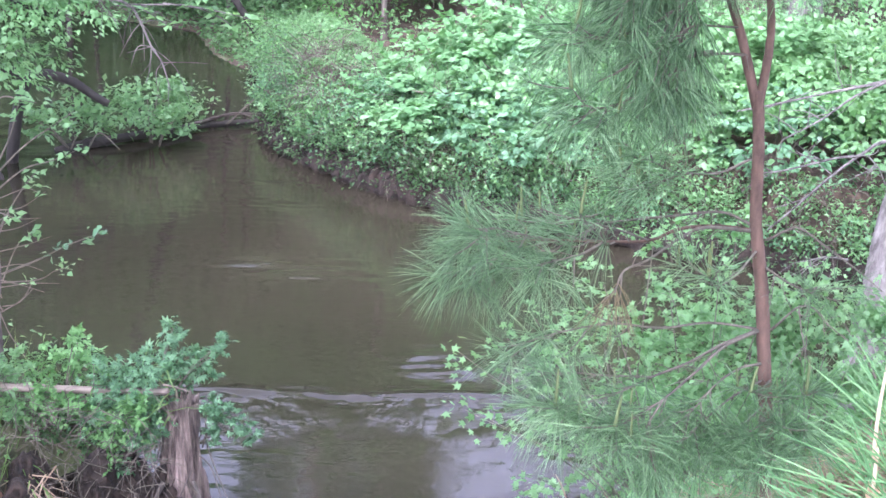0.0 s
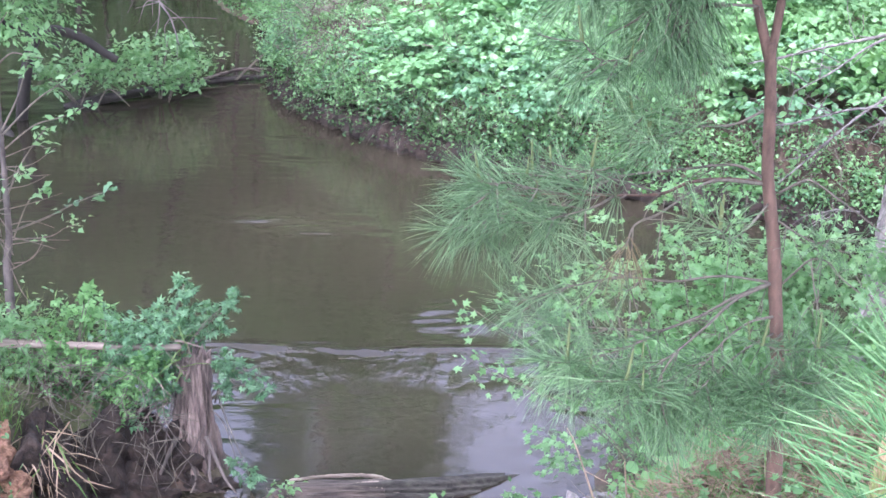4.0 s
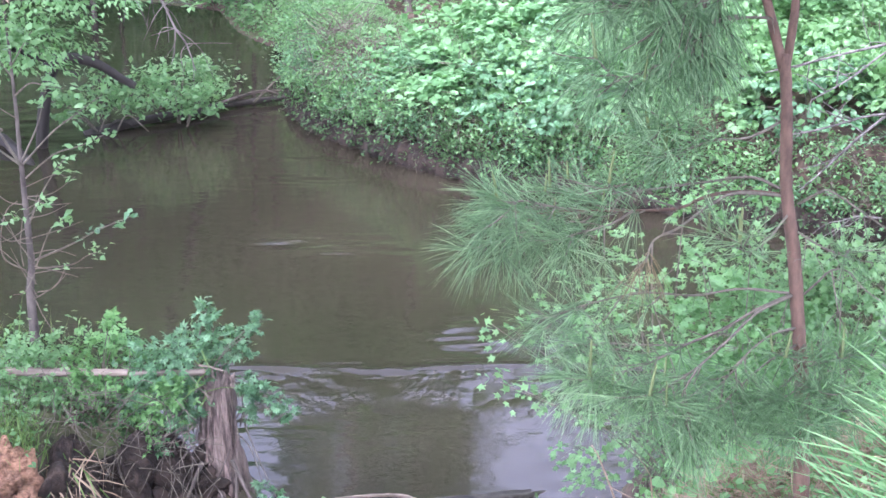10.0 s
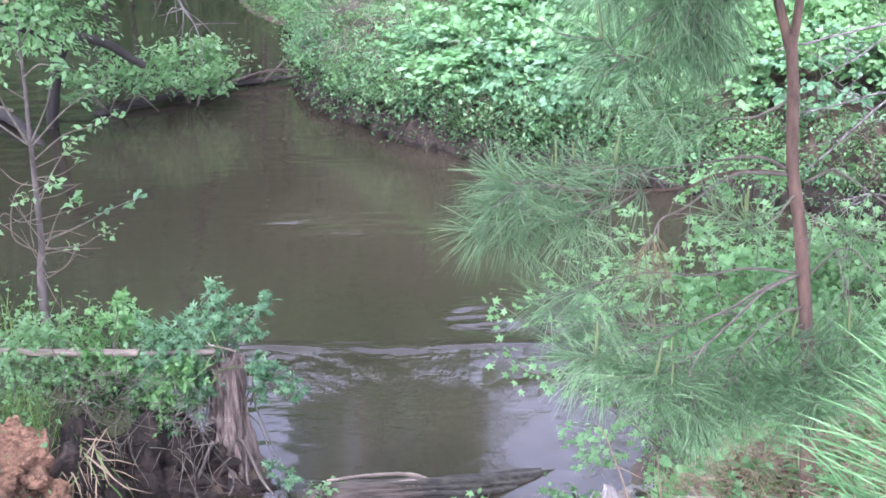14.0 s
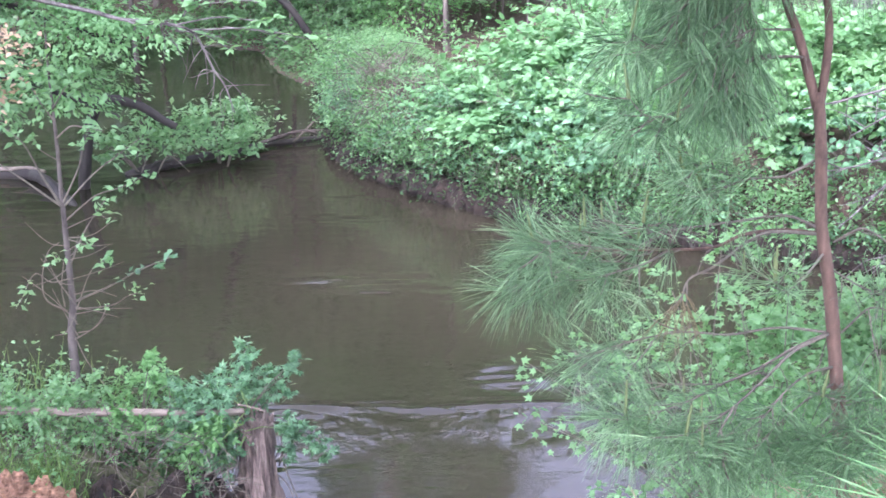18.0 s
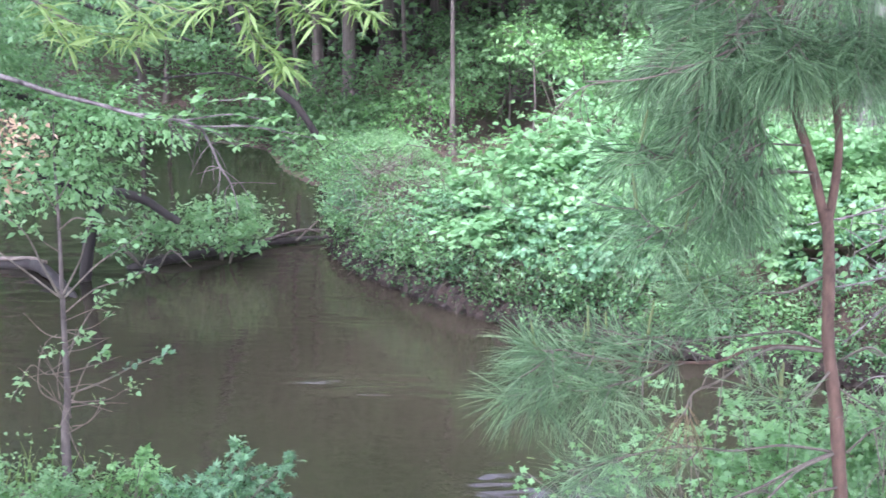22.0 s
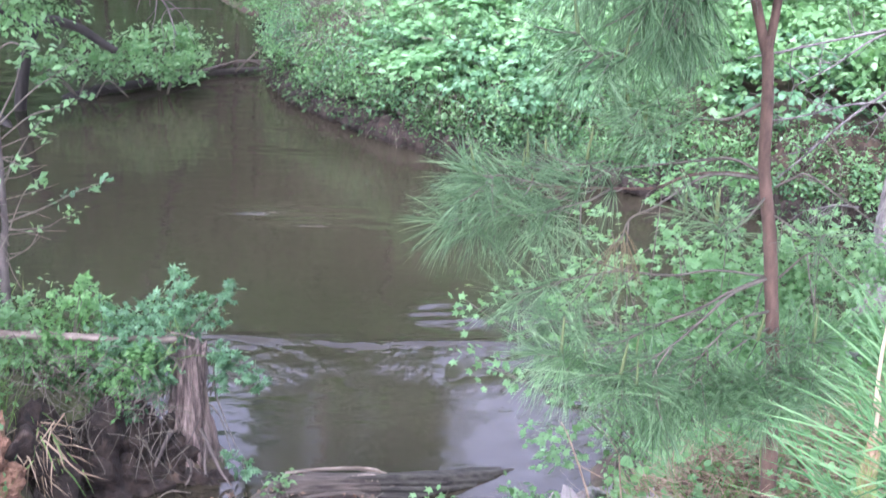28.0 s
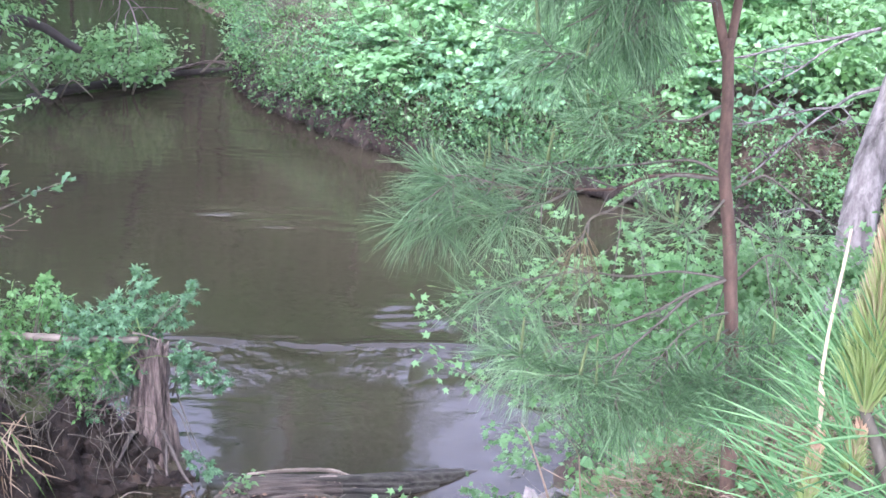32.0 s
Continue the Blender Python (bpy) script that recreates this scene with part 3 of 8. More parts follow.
def water_height(x, y):
    """A low sill over a sunken log with streaks of current below it; smooth pools elsewhere."""
    z = 0.0030 * swell(x * 3, y * 4, 11) + 0.0017 * swell(x * 8, y * 13, 12)
    line = 8.88 + 0.06 * np.sin(x * 2.1) - 0.03 * x
    span = step(-1.7, -1.25, x) * (1 - step(1.1, 1.8, x))
    y = y + 0.16 * swell(x * 1.7, y * 1.3, 31)
    u = y - line
    z = z + span * 0.013 * np.exp(-(u / 0.045) ** 2) * step(0.2, 0.65, value_noise(x * 2.3, 0 * y, 13))
    band = span * np.exp(-((u + 0.09) / 0.15) ** 2)
    patch = 0.15 + 0.85 * step(0.4, 0.62, value_noise(x * 2.0 + 0.6, y * 3.5, 33))
    z = z + band * patch * (0.046 * swell(x * 3.6 + 3.5 * u, y * 20, 14) + 0.026 * swell(x * 10 + 4 * u, y * 32, 15))
    wake = span * step(-0.05, -0.2, u) * np.exp(np.minimum(u, 0) / 0.35)
    tongue = step(0.5, 0.75, value_noise(x * 1.9 + 0.9 * u, y * 0.7, 20))
    z = z + wake * tongue * (0.034 * swell(x * 7 + 8 * u, y * 10, 21) + 0.018 * swell(x * 14 + 6 * u, y * 22, 22))
    race = step(0.2, 0.7, x) * step(0.0, -0.2, u) * (1 - step(-1.5, -2.1, u))
    z = z + race * 0.013 * swell(x * 5, y * 11, 23)
    z = z + step(-0.55, -0.85, x) * step(0.0, -0.3, u) * step(6.4, 6.8, y) * 0.004 * swell(x * 8, y * 14, 24)
    for cx, cy, wx, wy in ((-1.0, 11.3, 0.55, 0.16), (-0.75, 11.05, 0.4, 0.10), (-1.15, 12.9, 0.35, 0.13), (-1.2, 13.6, 0.3, 0.12), (0.1, 9.4, 0.14, 0.26), (0.3, 9.25, 0.12, 0.18)):
        m = np.exp(-((x - cx) / wx) ** 2 - ((y - cy) / wy) ** 2)
        z = z + m * (0.045 * swell(x * 3, y * 18, 17) + 0.012 * swell(x * 10, y * 30, 25))
    z = z + 0.012 * step(-3.0, -4.4, x) * swell(x * 5, y * 9, 18)
    return z


wv, wf = sheet(axis(-5, 3, 0.03, 60), np.concatenate([np.arange(-30, 5.4, 2.0), np.arange(5.4, 7.4, 0.035), np.arange(7.4, 9.4, 0.016), np.arange(9.4, 16, 0.03), np.arange(16, 24, 0.1), np.arange(24, 60, 3.0)]), water_height)
water = new("water", mesh_from("water", wv, [wf], [M_WATER]))
tagged(water, "murky brown creek water with small riffles", "water", kind="structure")

# ---- the woods behind ----
SHARED_CROWNS = []
for k in range(3):
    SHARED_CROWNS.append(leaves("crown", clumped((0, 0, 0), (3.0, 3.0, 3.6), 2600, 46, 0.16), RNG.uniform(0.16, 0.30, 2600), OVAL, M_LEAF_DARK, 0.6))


def forest_tree(x, y, height, radius, lean=(0.0, 0.0), mat=None, crown=0, crown_from=0.5, label="", limbs=3, crown_size=1.0):
    z = float(ground_height(x, y))
    top = np.array([x + lean[0] * height, y + lean[1] * height, z + height])
    t = thing("forest_tree", label or "tall slim forest tree with dark brown bark", "tree", (x, y, z), "trees of the far woods")
    base = np.array([x, y, z - 0.15])
    mid = base + (top - base) * 0.5 + np.array([RNG.uniform(-1, 1) * 0.015 * height, RNG.uniform(-1, 1) * 0.015 * height, 0])
    part("trunk", limb_mesh("trunk", [tube([base, base + (mid - base) * 0.35, mid, top], radius, radius * 0.35, 9, 0.06, 8, 0.7)], mat or M_BARK_BROWN), t)
    for i in range(limbs):
        f = RNG.uniform(crown_from, 0.9)
        a = RNG.uniform(0, 6.28)
        p = base + (top - base) * f
        q = p + np.array([math.cos(a), math.sin(a), 0.55]) * RNG.uniform(1.2, 2.6)
        part("limb", limb_mesh("limb", [tube([p, (p + q) / 2 + [0, 0, 0.15], q], radius * 0.35, 0.012, 6, 0.05)], mat or M_BARK_BROWN), t)
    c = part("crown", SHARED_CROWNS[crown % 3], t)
    c.location = tuple(top - (top - base) * 0.12)
    c.rotation_euler = (0, 0, RNG.uniform(0, 6.28))
    s = RNG.uniform(0.95, 1.3) * crown_size
    c.scale = (s, s, s * RNG.uniform(0.45, 0.55))
    return t


# trunks that show between the shrubs, then the depth of the woods
for x, y, h, r, lx in ((-2.6, 23.7, 7, 0.10, 0.0), (-2.05, 23.1, 5, 0.13, -0.01), (-1.6, 25.4, 15, 0.15, -0.03), (-0.56, 26.6, 12, 0.13, 0.01), (0.65, 23.4, 4.4, 0.20, 0.0),
                       (-4.9, 26, 7.5, 0.16, 0.02), (-3.6, 27.5, 8, 0.12, 0.0), (2.4, 22.5, 4.2, 0.21, 0.01), (3.5, 25.5, 5, 0.15, 0.0), (1.5, 28, 5.6, 0.18, 0.0)):
    forest_tree(x, y, h, r, (lx, 0.0), crown=int(RNG.integers(3)), crown_size=0.6)
for i in range(64):
    y = RNG.uniform(25, 50)
    x = RNG.uniform(-0.42, 0.42) * y * 1.1
    forest_tree(x, y, (RNG.uniform(0.21, 0.26) * y - 2.2) / 0.88, RNG.uniform(0.09, 0.2), (RNG.uniform(-0.03, 0.03), 0), crown=i, limbs=1, crown_size=0.8, label="slim forest tree with dark brown bark and a low crown")
for x, y in ((-12, 19), (-10, 23), (-14, 26), (-8, 25), (-16, 20), (11, 17), (13, 22), (9, 21), (15, 15), (10, 27), (-13, 5), (-11, 1), (12, 3), (14, 9), (-8, -6), (7, -7), (0, -10)):
    forest_tree(x, y, RNG.uniform(13, 18), RNG.uniform(0.12, 0.22), crown=int(RNG.integers(3)), limbs=2)
forest_tree(4.0, 15.6, 15, 0.15, (0.015, 0), M_BARK_GREY, 1, 0.55, "grey-barked forest tree behind the shrubs")
forest_tree(5.9, 14.8, 13, 0.09, (0.0, 0), M_BARK_BROWN, 2)
forest_tree(6.6, 16.4, 14, 0.12, (0.01, 0), M_BARK_GREY, 0)
forest_tree(7.6, 19, 15, 0.14, (0.0, 0), M_BARK_BROWN, 0)
# more trees added for their crowns, above the view, which shade the woods
for x, y, h in ((5.6, 15.6, 6.5), (8.6, 15.5, 7), (5.4, 19.8, 6.5), (8.5, 20.5, 7), (6.6, 18.4, 6.6), (7.2, 24.0, 7.5), (10.5, 18.5, 8), (-5.6, 24.6, 6.6), (-7.5, 26.0, 7)):
    forest_tree(x, y, h, 0.11, crown=int(RNG.integers(3)), limbs=2, crown_size=0.95)

# slim trees added in mid-stream line; narrow crowns above the view darken the pool's middle
for k, (x, y) in enumerate(((-2.95, 26.9), (-2.65, 26.2), (-2.5, 27.6), (0.3, 26.4), (0.55, 27.4), (0.15, 28.6), (-2.25, 26.0), (-1.75, 27.2), (-1.3, 26.2), (-0.85, 27.4), (-0.4, 26.2), (0.0, 27.2), (-2.0, 28.4), (-1.1, 28.6), (-0.3, 28.6))):
    t = forest_tree(x, y, 10.5, 0.07, crown=k, limbs=1, label="tall slim tree added so that its narrow dense crown darkens the pool")
    c = [o for o in t.children if o.name.startswith("crown")][0]
    c.scale = (0.17, 0.24, 1.05)

# lower trees that fill the middle height of the woods
for x, y, h in ((-6.0, 27, 7), (-4.4, 29, 6.5), (-3.0, 31, 8), (-1.8, 29, 6.5), (-0.2, 31, 7.5), (1.2, 29, 5.5), (2.8, 31, 6), (4.4, 28, 6), (-5.2, 33, 10), (-3.4, 35, 10), (-1.0, 36, 10), (2.0, 35, 9), (-2.4, 26.5, 6), (-4.2, 25.5, 6), (-5.6, 30, 7.5), (6.0, 25, 7), (-3.3, 24.6, 6)):
    forest_tree(x, y, h, 0.07, crown=int(RNG.integers(3)), limbs=2, label="slim understorey tree with a low leafy crown")

# an added low roof of leaves, above the view, that keeps the woods in shade
for x, y, _ in ((-6.5, 17.8, 6.0), (-4.6, 20.2, 5.6), (-7.2, 22.4, 6), (-2.6, 21.4, 5.6), (-5.0, 23.6, 5.8), (-0.4, 19.4, 5.2), (-1.2, 23.0, 5.8), (1.9, 21.2, 5.4), (4.4, 20.0, 5.5), (6.2, 17.8, 5.6), (6.4, 21.6, 6), (0.6, 24.6, 6), (3.4, 23.6, 6), (-3.4, 25.6, 6), (-6.4, 27.4, 6.4), (1.8, 27.2, 6.4), (5.2, 26.4, 6.4), (-1.2, 27.6, 6.4), (8.6, 18.0, 6)):
    low = y < 23
    forest_tree(x, y, 4.3 if low else 5.0, 0.045, (RNG.uniform(-0.04, 0.04), RNG.uniform(-0.04, 0.04)), crown=int(RNG.integers(3)), limbs=2, crown_size=0.72 if low else 0.9, label="slim understorey tree added for shade, its low crown above the view")

# unseen big trees added round the viewpoint; their crowns block most of the sky
for x, y, h, lx, ly in ((-7.5, 1.0, 11, 0.15, 0.1), (-7.0, -4.0, 12, 0.2, 0.2), (-2.5, -6.0, 11, 0.0, 0.25), (3.0, -6.0, 12, 0.0, 0.3), (7.5, -2.5, 11, -0.2, 0.1), (7.0, 2.5, 12, -0.15, 0.05), (8.0, 7.5, 11, -0.25, 0.0), (-8.0, 7.0, 12, 0.25, 0.0), (-9.5, 12.5, 11, 0.15, -0.05),
                        (9.5, 13.0, 11, -0.2, 0.0), (5.0, -9.0, 13, -0.05, 0.2), (-5.0, -9.0, 13, 0.1, 0.2), (10.5, 4.0, 13, -0.1, 0.0), (-11.5, 3.5, 13, 0.1, 0.0)):
    t = forest_tree(x, y, h, 0.2, (lx, ly), crown=int(RNG.integers(3)), limbs=3, label="unseen broad-crowned tree added near the viewpoint to block sky")
    c = [o for o in t.children if o.name.startswith("crown")][0]
    c.scale = (1.35, 1.35, 0.8)

# an added tree out of view, its bough placed to shade the young pine
t = forest_tree(3.4, 1.2, 8.5, 0.12, (-0.05, 0.05), limbs=2, label="unseen tree added beside the viewpoint, its leafy bough shading the pine")
part("bough", limb_mesh("bough", [tube([(3.25, 1.35, 5.2), (2.2, 2.2, 5.1), (1.1, 2.8, 4.95), (0.2, 3.0, 4.85)], 0.05, 0.012, 8, 0.06, 6)], M_BARK_BROWN), t)
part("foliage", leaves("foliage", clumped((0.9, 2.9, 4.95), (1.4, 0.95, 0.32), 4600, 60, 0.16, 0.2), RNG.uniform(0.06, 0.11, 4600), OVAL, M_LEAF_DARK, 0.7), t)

# distant undergrowth, closing the view between the trunks
def scatter(n, x0, x1, y0, y1, lift, spread, gate=0.0, seed=20, keep=0.15):
    x, y = RNG.uniform(x0, x1, n), RNG.uniform(y0, y1, n)
    ok = shore_distance(x, y) > keep
    if gate:
        ok &= value_noise(x * 0.7, y * 0.7, seed) > gate
    x, y = x[ok], y[ok]
    z = ground_height(x, y) + lift + np.abs(RNG.normal(size=len(x))) * spread
    return np.stack([x, y, z], -1)


far_brush = thing("far_undergrowth", "dim green undergrowth deep in the woods", "undergrowth", (0, 34, 1), kind="stuff")
part("foliage", leaves("foliage", scatter(80000, -22, 22, 21.5, 56, 0.05, 1.4, 0.30, 21), 0.16, OVAL, M_LEAF_WOODS, 0.6), far_brush)
pm = scatter(16000, -6.5, -1.4, 17.8, 23, 0.0, 0.10, 0.0, 29, 0.04)
part("low_growth", leaves("low_growth", pm, RNG.uniform(0.05, 0.10, len(pm)), OVAL, M_LEAF_WOODS, 0.6), far_brush)
hp = []
for i in range(560):
    y = RNG.uniform(50, 64)
    x = RNG.uniform(-34, 34)
    hp.append(clumped((x, y, RNG.uniform(1, 15)), (3.2, 2, 2.6), 150, 8, 0.25))
far_wall = thing("far_woods", "far green wall of woodland foliage", "woods", (0, 58, 1), kind="stuff")
part("foliage", leaves("foliage", np.vstack(hp), 0.5, OVAL, M_LEAF_WOODS, 0.4), far_wall)


def inland(x, y, d):
    """The point moved back from the creek until it lies d metres from the shore."""
    while float(shore_distance(np.array(x), np.array(y))) < d:
        y += 0.05
    return x, y


def shrub(x, y, radius, height, n, size, form, mat, label, group="shrubs on the far bank", name="shrub", clumps=26, stems=5, z=None, flat=0.6, droop=0.25):
    z = float(ground_height(x, y)) if z is None else z
    t = thing(name, label, "shrub", (x, y, z), group)
    pts = clumped((x, y, z + height * 0.58), (radius, radius * 0.9, height * 0.5), n, clumps, 0.2, 0.4)
    pts[:, 2] = np.maximum(pts[:, 2], z + 0.04)
    for i in range(stems):
        q = pts[RNG.integers(n)]
        b = np.array([x + RNG.uniform(-1, 1) * radius * 0.15, y + RNG.uniform(-1, 1) * radius * 0.15, z - 0.05])
        part("stem", limb_mesh("stem", [tube([b, b * 0.5 + q * 0.5 + [0, 0, 0.12 * height], q], 0.006 + 0.006 * height, 0.003, 5, 0.08)], M_BARK_TWIG), t)
    part("foliage", leaves("foliage", pts, RNG.uniform(0.6, 1.25, n) * size, form, mat, flat, droop), t)
    return t


# mid-distance shrubs, deep green, between the far trunks and the bank
for x, y, r, h, mat in ((-0.6, 20.5, 0.8, 0.9, M_LEAF_WOODS), (1.1, 20.0, 1.0, 1.5, M_LEAF_MID), (0.1, 22.0, 1.0, 1.3, M_LEAF_WOODS), (2.2, 19.0, 1.3, 1.9, M_LEAF_WOODS), (1.6, 22.6, 1.1, 2.6, M_LEAF_WOODS),
                        (3.6, 20.0, 1.4, 2.3, M_LEAF_WOODS), (-1.2, 22.5, 0.7, 0.8, M_LEAF_MID), (-3.4, 24.5, 1.2, 1.0, M_LEAF_WOODS), (4.8, 18.2, 1.2, 2.4, M_LEAF_BRIGHT), (6.0, 17.0, 1.4, 2.6, M_LEAF_MID), (3.0, 17.6, 1.1, 1.6, M_LEAF_MID),
                        (-5.5, 24.5, 1.5, 1.6, M_LEAF_MID), (-7.5, 23.0, 1.6, 2.4, M_LEAF_WOODS), (5.3, 21.5, 1.5, 3.0, M_LEAF_WOODS), (7.4, 15.2, 1.3, 2.4, M_LEAF_MID), (-2.2, 21.6, 0.9, 1.0, M_LEAF_WOODS), (-0.1, 18.4, 0.7, 0.6, M_LEAF_MID), (-2.9, 22.6, 0.8, 0.9, M_LEAF_MID), (-4.2, 23.3, 1.0, 1.2, M_LEAF_MID), (1.3, 17.6, 0.9, 0.9, M_LEAF_WOODS), (-6.4, 21.5, 1.4, 2.0, M_LEAF_WOODS), (-2.5, 20.6, 0.7, 0.7, M_LEAF_WOODS), (-1.6, 19.8, 0.6, 0.7, M_LEAF_WOODS), (-3.4, 21.8, 0.7, 0.8, M_LEAF_WOODS), (-8.5, 19.0, 1.6, 2.6, M_LEAF_MID), (-0.9, 24.6, 0.9, 0.9, M_LEAF_WOODS), (0.2, 26, 1.4, 2.0, M_LEAF_WOODS), (2.6, 25, 1.6, 2.4, M_LEAF_WOODS), (-3.2, 26.8, 1.7, 3.6, M_LEAF_WOODS), (-4.9, 27.6, 1.7, 3.8, M_LEAF_WOODS), (-2.0, 28.6, 1.7, 3.8, M_LEAF_WOODS), (-6.2, 26.2, 1.5, 3.0, M_LEAF_WOODS), (-0.4, 29.5, 1.8, 3.6, M_LEAF_WOODS), (1.6, 30, 1.8, 3.6, M_LEAF_WOODS), (3.8, 29, 1.8, 3.6, M_LEAF_WOODS)):
    shrub(x, y, r, h, int(1100 * r * h), 0.075, OVAL, mat if mat is not M_LEAF_BRIGHT else M_LEAF_MID, "leafy green understorey shrub in the woods", "understorey shrubs", "understorey_shrub", 22, 3)

# light layered saplings that stand out against the woods
for x, y, z, r, h, n, mat in ((0.55, 18.0, 1.75, 0.75, 0.35, 20, M_LEAF_FRESH), (1.15, 18.2, 1.55, 0.5, 0.3, 13, M_LEAF_FRESH), (-0.75, 20.0, 0.45, 0.75, 0.7, 44, M_LEAF_FRESH), (-0.35, 20.6, 0.9, 0.6, 0.5, 24, M_LEAF_WOODS), (2.0, 17.0, 1.5, 0.7, 0.8, 40, M_LEAF_MINT), (0.3, 21.0, 1.1, 0.8, 0.9, 44, M_LEAF_MID)):
    t = thing("sapling", "slender sapling with layered fresh leaves at the edge of the woods", "sapling", (x, y, float(ground_height(x, y))), "saplings in the woods")
    p, d = dome(x, y, z, r, h, n)
    g = np.array([x, y, float(ground_height(x, y)) - 0.1])
    part("trunk", limb_mesh("trunk", [tube([g, (g + [x, y, z]) / 2 + [0.05, 0, 0], (x, y, z + h * 0.8)], 0.025, 0.006, 7, 0.06)], M_BARK_BROWN), t)
    for q in p[::6]:
        part("branch", limb_mesh("branch", [tube([(x, y, q[2] - 0.15), ((x + q[0]) / 2, (y + q[1]) / 2, q[2] - 0.03), q], 0.009, 0.003, 5, 0.06)], M_BARK_TWIG), t)
    part("foliage", sprays("foliage", p, d, 24, 0.22, 0.075, OVAL, mat), t)

# ---- the far bank: a tangle of low growth, with shrubs standing out of it ----
bank = thing("bank_vegetation", "dense low tangle of leaves, vines and weeds covering the far bank", "undergrowth", (1, 13, 0.5), kind="stuff")


def growth(x, y):
    """Height of the tangle: heaps and hollows, low at the upstream end."""
    h = 0.10 + 0.55 * value_noise(x * 1.15, y * 1.15, 61) ** 1.6 + 0.30 * value_noise(x * 2.9, y * 2.9, 62) ** 1.5 + 0.12 * value_noise(x * 6.5, y * 6.5, 63)
    return h * (0.42 + 0.58 * step(-0.9, 0.9, x - 0.12 * (y - 14)))


def heaps(n, size, form, mat, x0, x1, y0, y1, reach, species, seed, lo, hi):
    """Leaves over the heaps of the tangle, on the patches where this plant grows."""
    x, y = RNG.uniform(x0, x1, n), RNG.uniform(y0, y1, n)
    d = shore_distance(x, y)
    k = value_noise(x * species + 3.1 * seed, y * species, 70 + seed) + 0.25 * (value_noise(x * 5, y * 5, 80 + seed) - 0.5)
    ok = (d > 0.02) & (d < reach) & (k > lo) & (k < hi)
    x, y, d = x[ok], y[ok], d[ok]
    m = len(x)
    h = growth(x, y) * step(-0.15, 0.35, d) * (1 - 0.75 * step(0.6, 1.4, d) * step(0.9, 0.0, x))
    e = 0.06
    gx, gy = (growth(x + e, y) - growth(x - e, y)) / (2 * e), (growth(x, y + e) - growth(x, y - e)) / (2 * e)
    z = ground_height(x, y) + h * (1 - np.abs(RNG.normal(size=m)) * 0.22) + 0.02
    facing = np.stack([-gx, -gy, np.full(m, 0.9)], -1) + RNG.normal(size=(m, 3)) * 0.35
    along = np.stack([-gx, -gy - 0.3, np.full(m, -0.4)], -1) + RNG.normal(size=(m, 3)) * 0.7
    v, t = blades(np.stack([x, y, z], -1), along, facing, RNG.uniform(0.6, 1.3, m) * size, form)
    return mesh_from("foliage", v, [t], [mat], False)


for row in ((60000, 0.040, OVAL, M_LEAF_MID, -1.8, 8.0, 11.0, 19, 6.5, 0.8, 1, 0.0, 0.62), (34000, 0.062, BROAD, M_LEAF_BRIGHT, 0.0, 7.5, 11.0, 16.5, 4.5, 0.8, 1, 0.50, 2.0), (26000, 0.050, OVAL, M_LEAF_BLUE, -0.8, 7.5, 11.0, 15.5, 3.5, 0.9, 2, 0.55, 2.0),
            (16000, 0.075, MAPLE, M_LEAF_MID, 0.6, 7.5, 11.0, 16.0, 4.0, 0.9, 3, 0.60, 2.0), (34000, 0.028, OVAL, M_LEAF_MID, -1.9, 0.4, 13.0, 18.0, 3.0, 1.1, 4, 0.25, 2.0), (3000, 0.034, LANCE, M_STRAW, -1.9, 0.8, 12.8, 16.0, 1.2, 1.3, 5, 0.52, 2.0)):
    part("foliage", heaps(*row), bank)
# growth hanging over the cut edge of the bank
sx = np.array([(7.5, 10.75)] + SHORE[2:13], float)
sl = np.linalg.norm(np.diff(sx, axis=0), axis=1)
seg = RNG.choice(len(sx) - 1, 16000, p=sl / sl.sum())
u = RNG.uniform(0, 1, (16000, 1))
ed = sx[seg] * (1 - u) + sx[seg + 1] * u
nrm = unit(np.stack([-(sx[seg + 1] - sx[seg])[:, 1], (sx[seg + 1] - sx[seg])[:, 0]], -1))
# the third row's dark leaves paint the shadow low on the bank edge
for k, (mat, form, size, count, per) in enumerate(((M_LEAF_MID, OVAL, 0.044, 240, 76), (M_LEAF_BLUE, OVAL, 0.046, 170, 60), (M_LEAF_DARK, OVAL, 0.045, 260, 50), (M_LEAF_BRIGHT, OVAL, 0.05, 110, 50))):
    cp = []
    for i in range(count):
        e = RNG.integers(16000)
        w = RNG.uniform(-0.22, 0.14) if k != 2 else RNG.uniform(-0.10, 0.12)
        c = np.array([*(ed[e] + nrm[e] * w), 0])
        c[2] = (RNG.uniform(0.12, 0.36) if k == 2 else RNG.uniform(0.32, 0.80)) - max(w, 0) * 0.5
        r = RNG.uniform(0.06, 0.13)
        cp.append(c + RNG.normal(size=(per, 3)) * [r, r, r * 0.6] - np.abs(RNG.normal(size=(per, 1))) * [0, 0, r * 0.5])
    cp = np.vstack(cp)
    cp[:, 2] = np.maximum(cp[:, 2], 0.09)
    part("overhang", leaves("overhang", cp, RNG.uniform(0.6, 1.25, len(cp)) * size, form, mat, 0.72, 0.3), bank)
# earth strip along the bank foot, near black to paint the shadow line there
foot = thing("bank_foot", "earth strip at the foot of the far bank, darkened as its shadow line", "bank", (0, 13.1, 0), kind="structure")
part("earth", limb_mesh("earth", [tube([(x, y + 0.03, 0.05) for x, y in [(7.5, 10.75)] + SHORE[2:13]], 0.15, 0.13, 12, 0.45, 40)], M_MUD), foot)
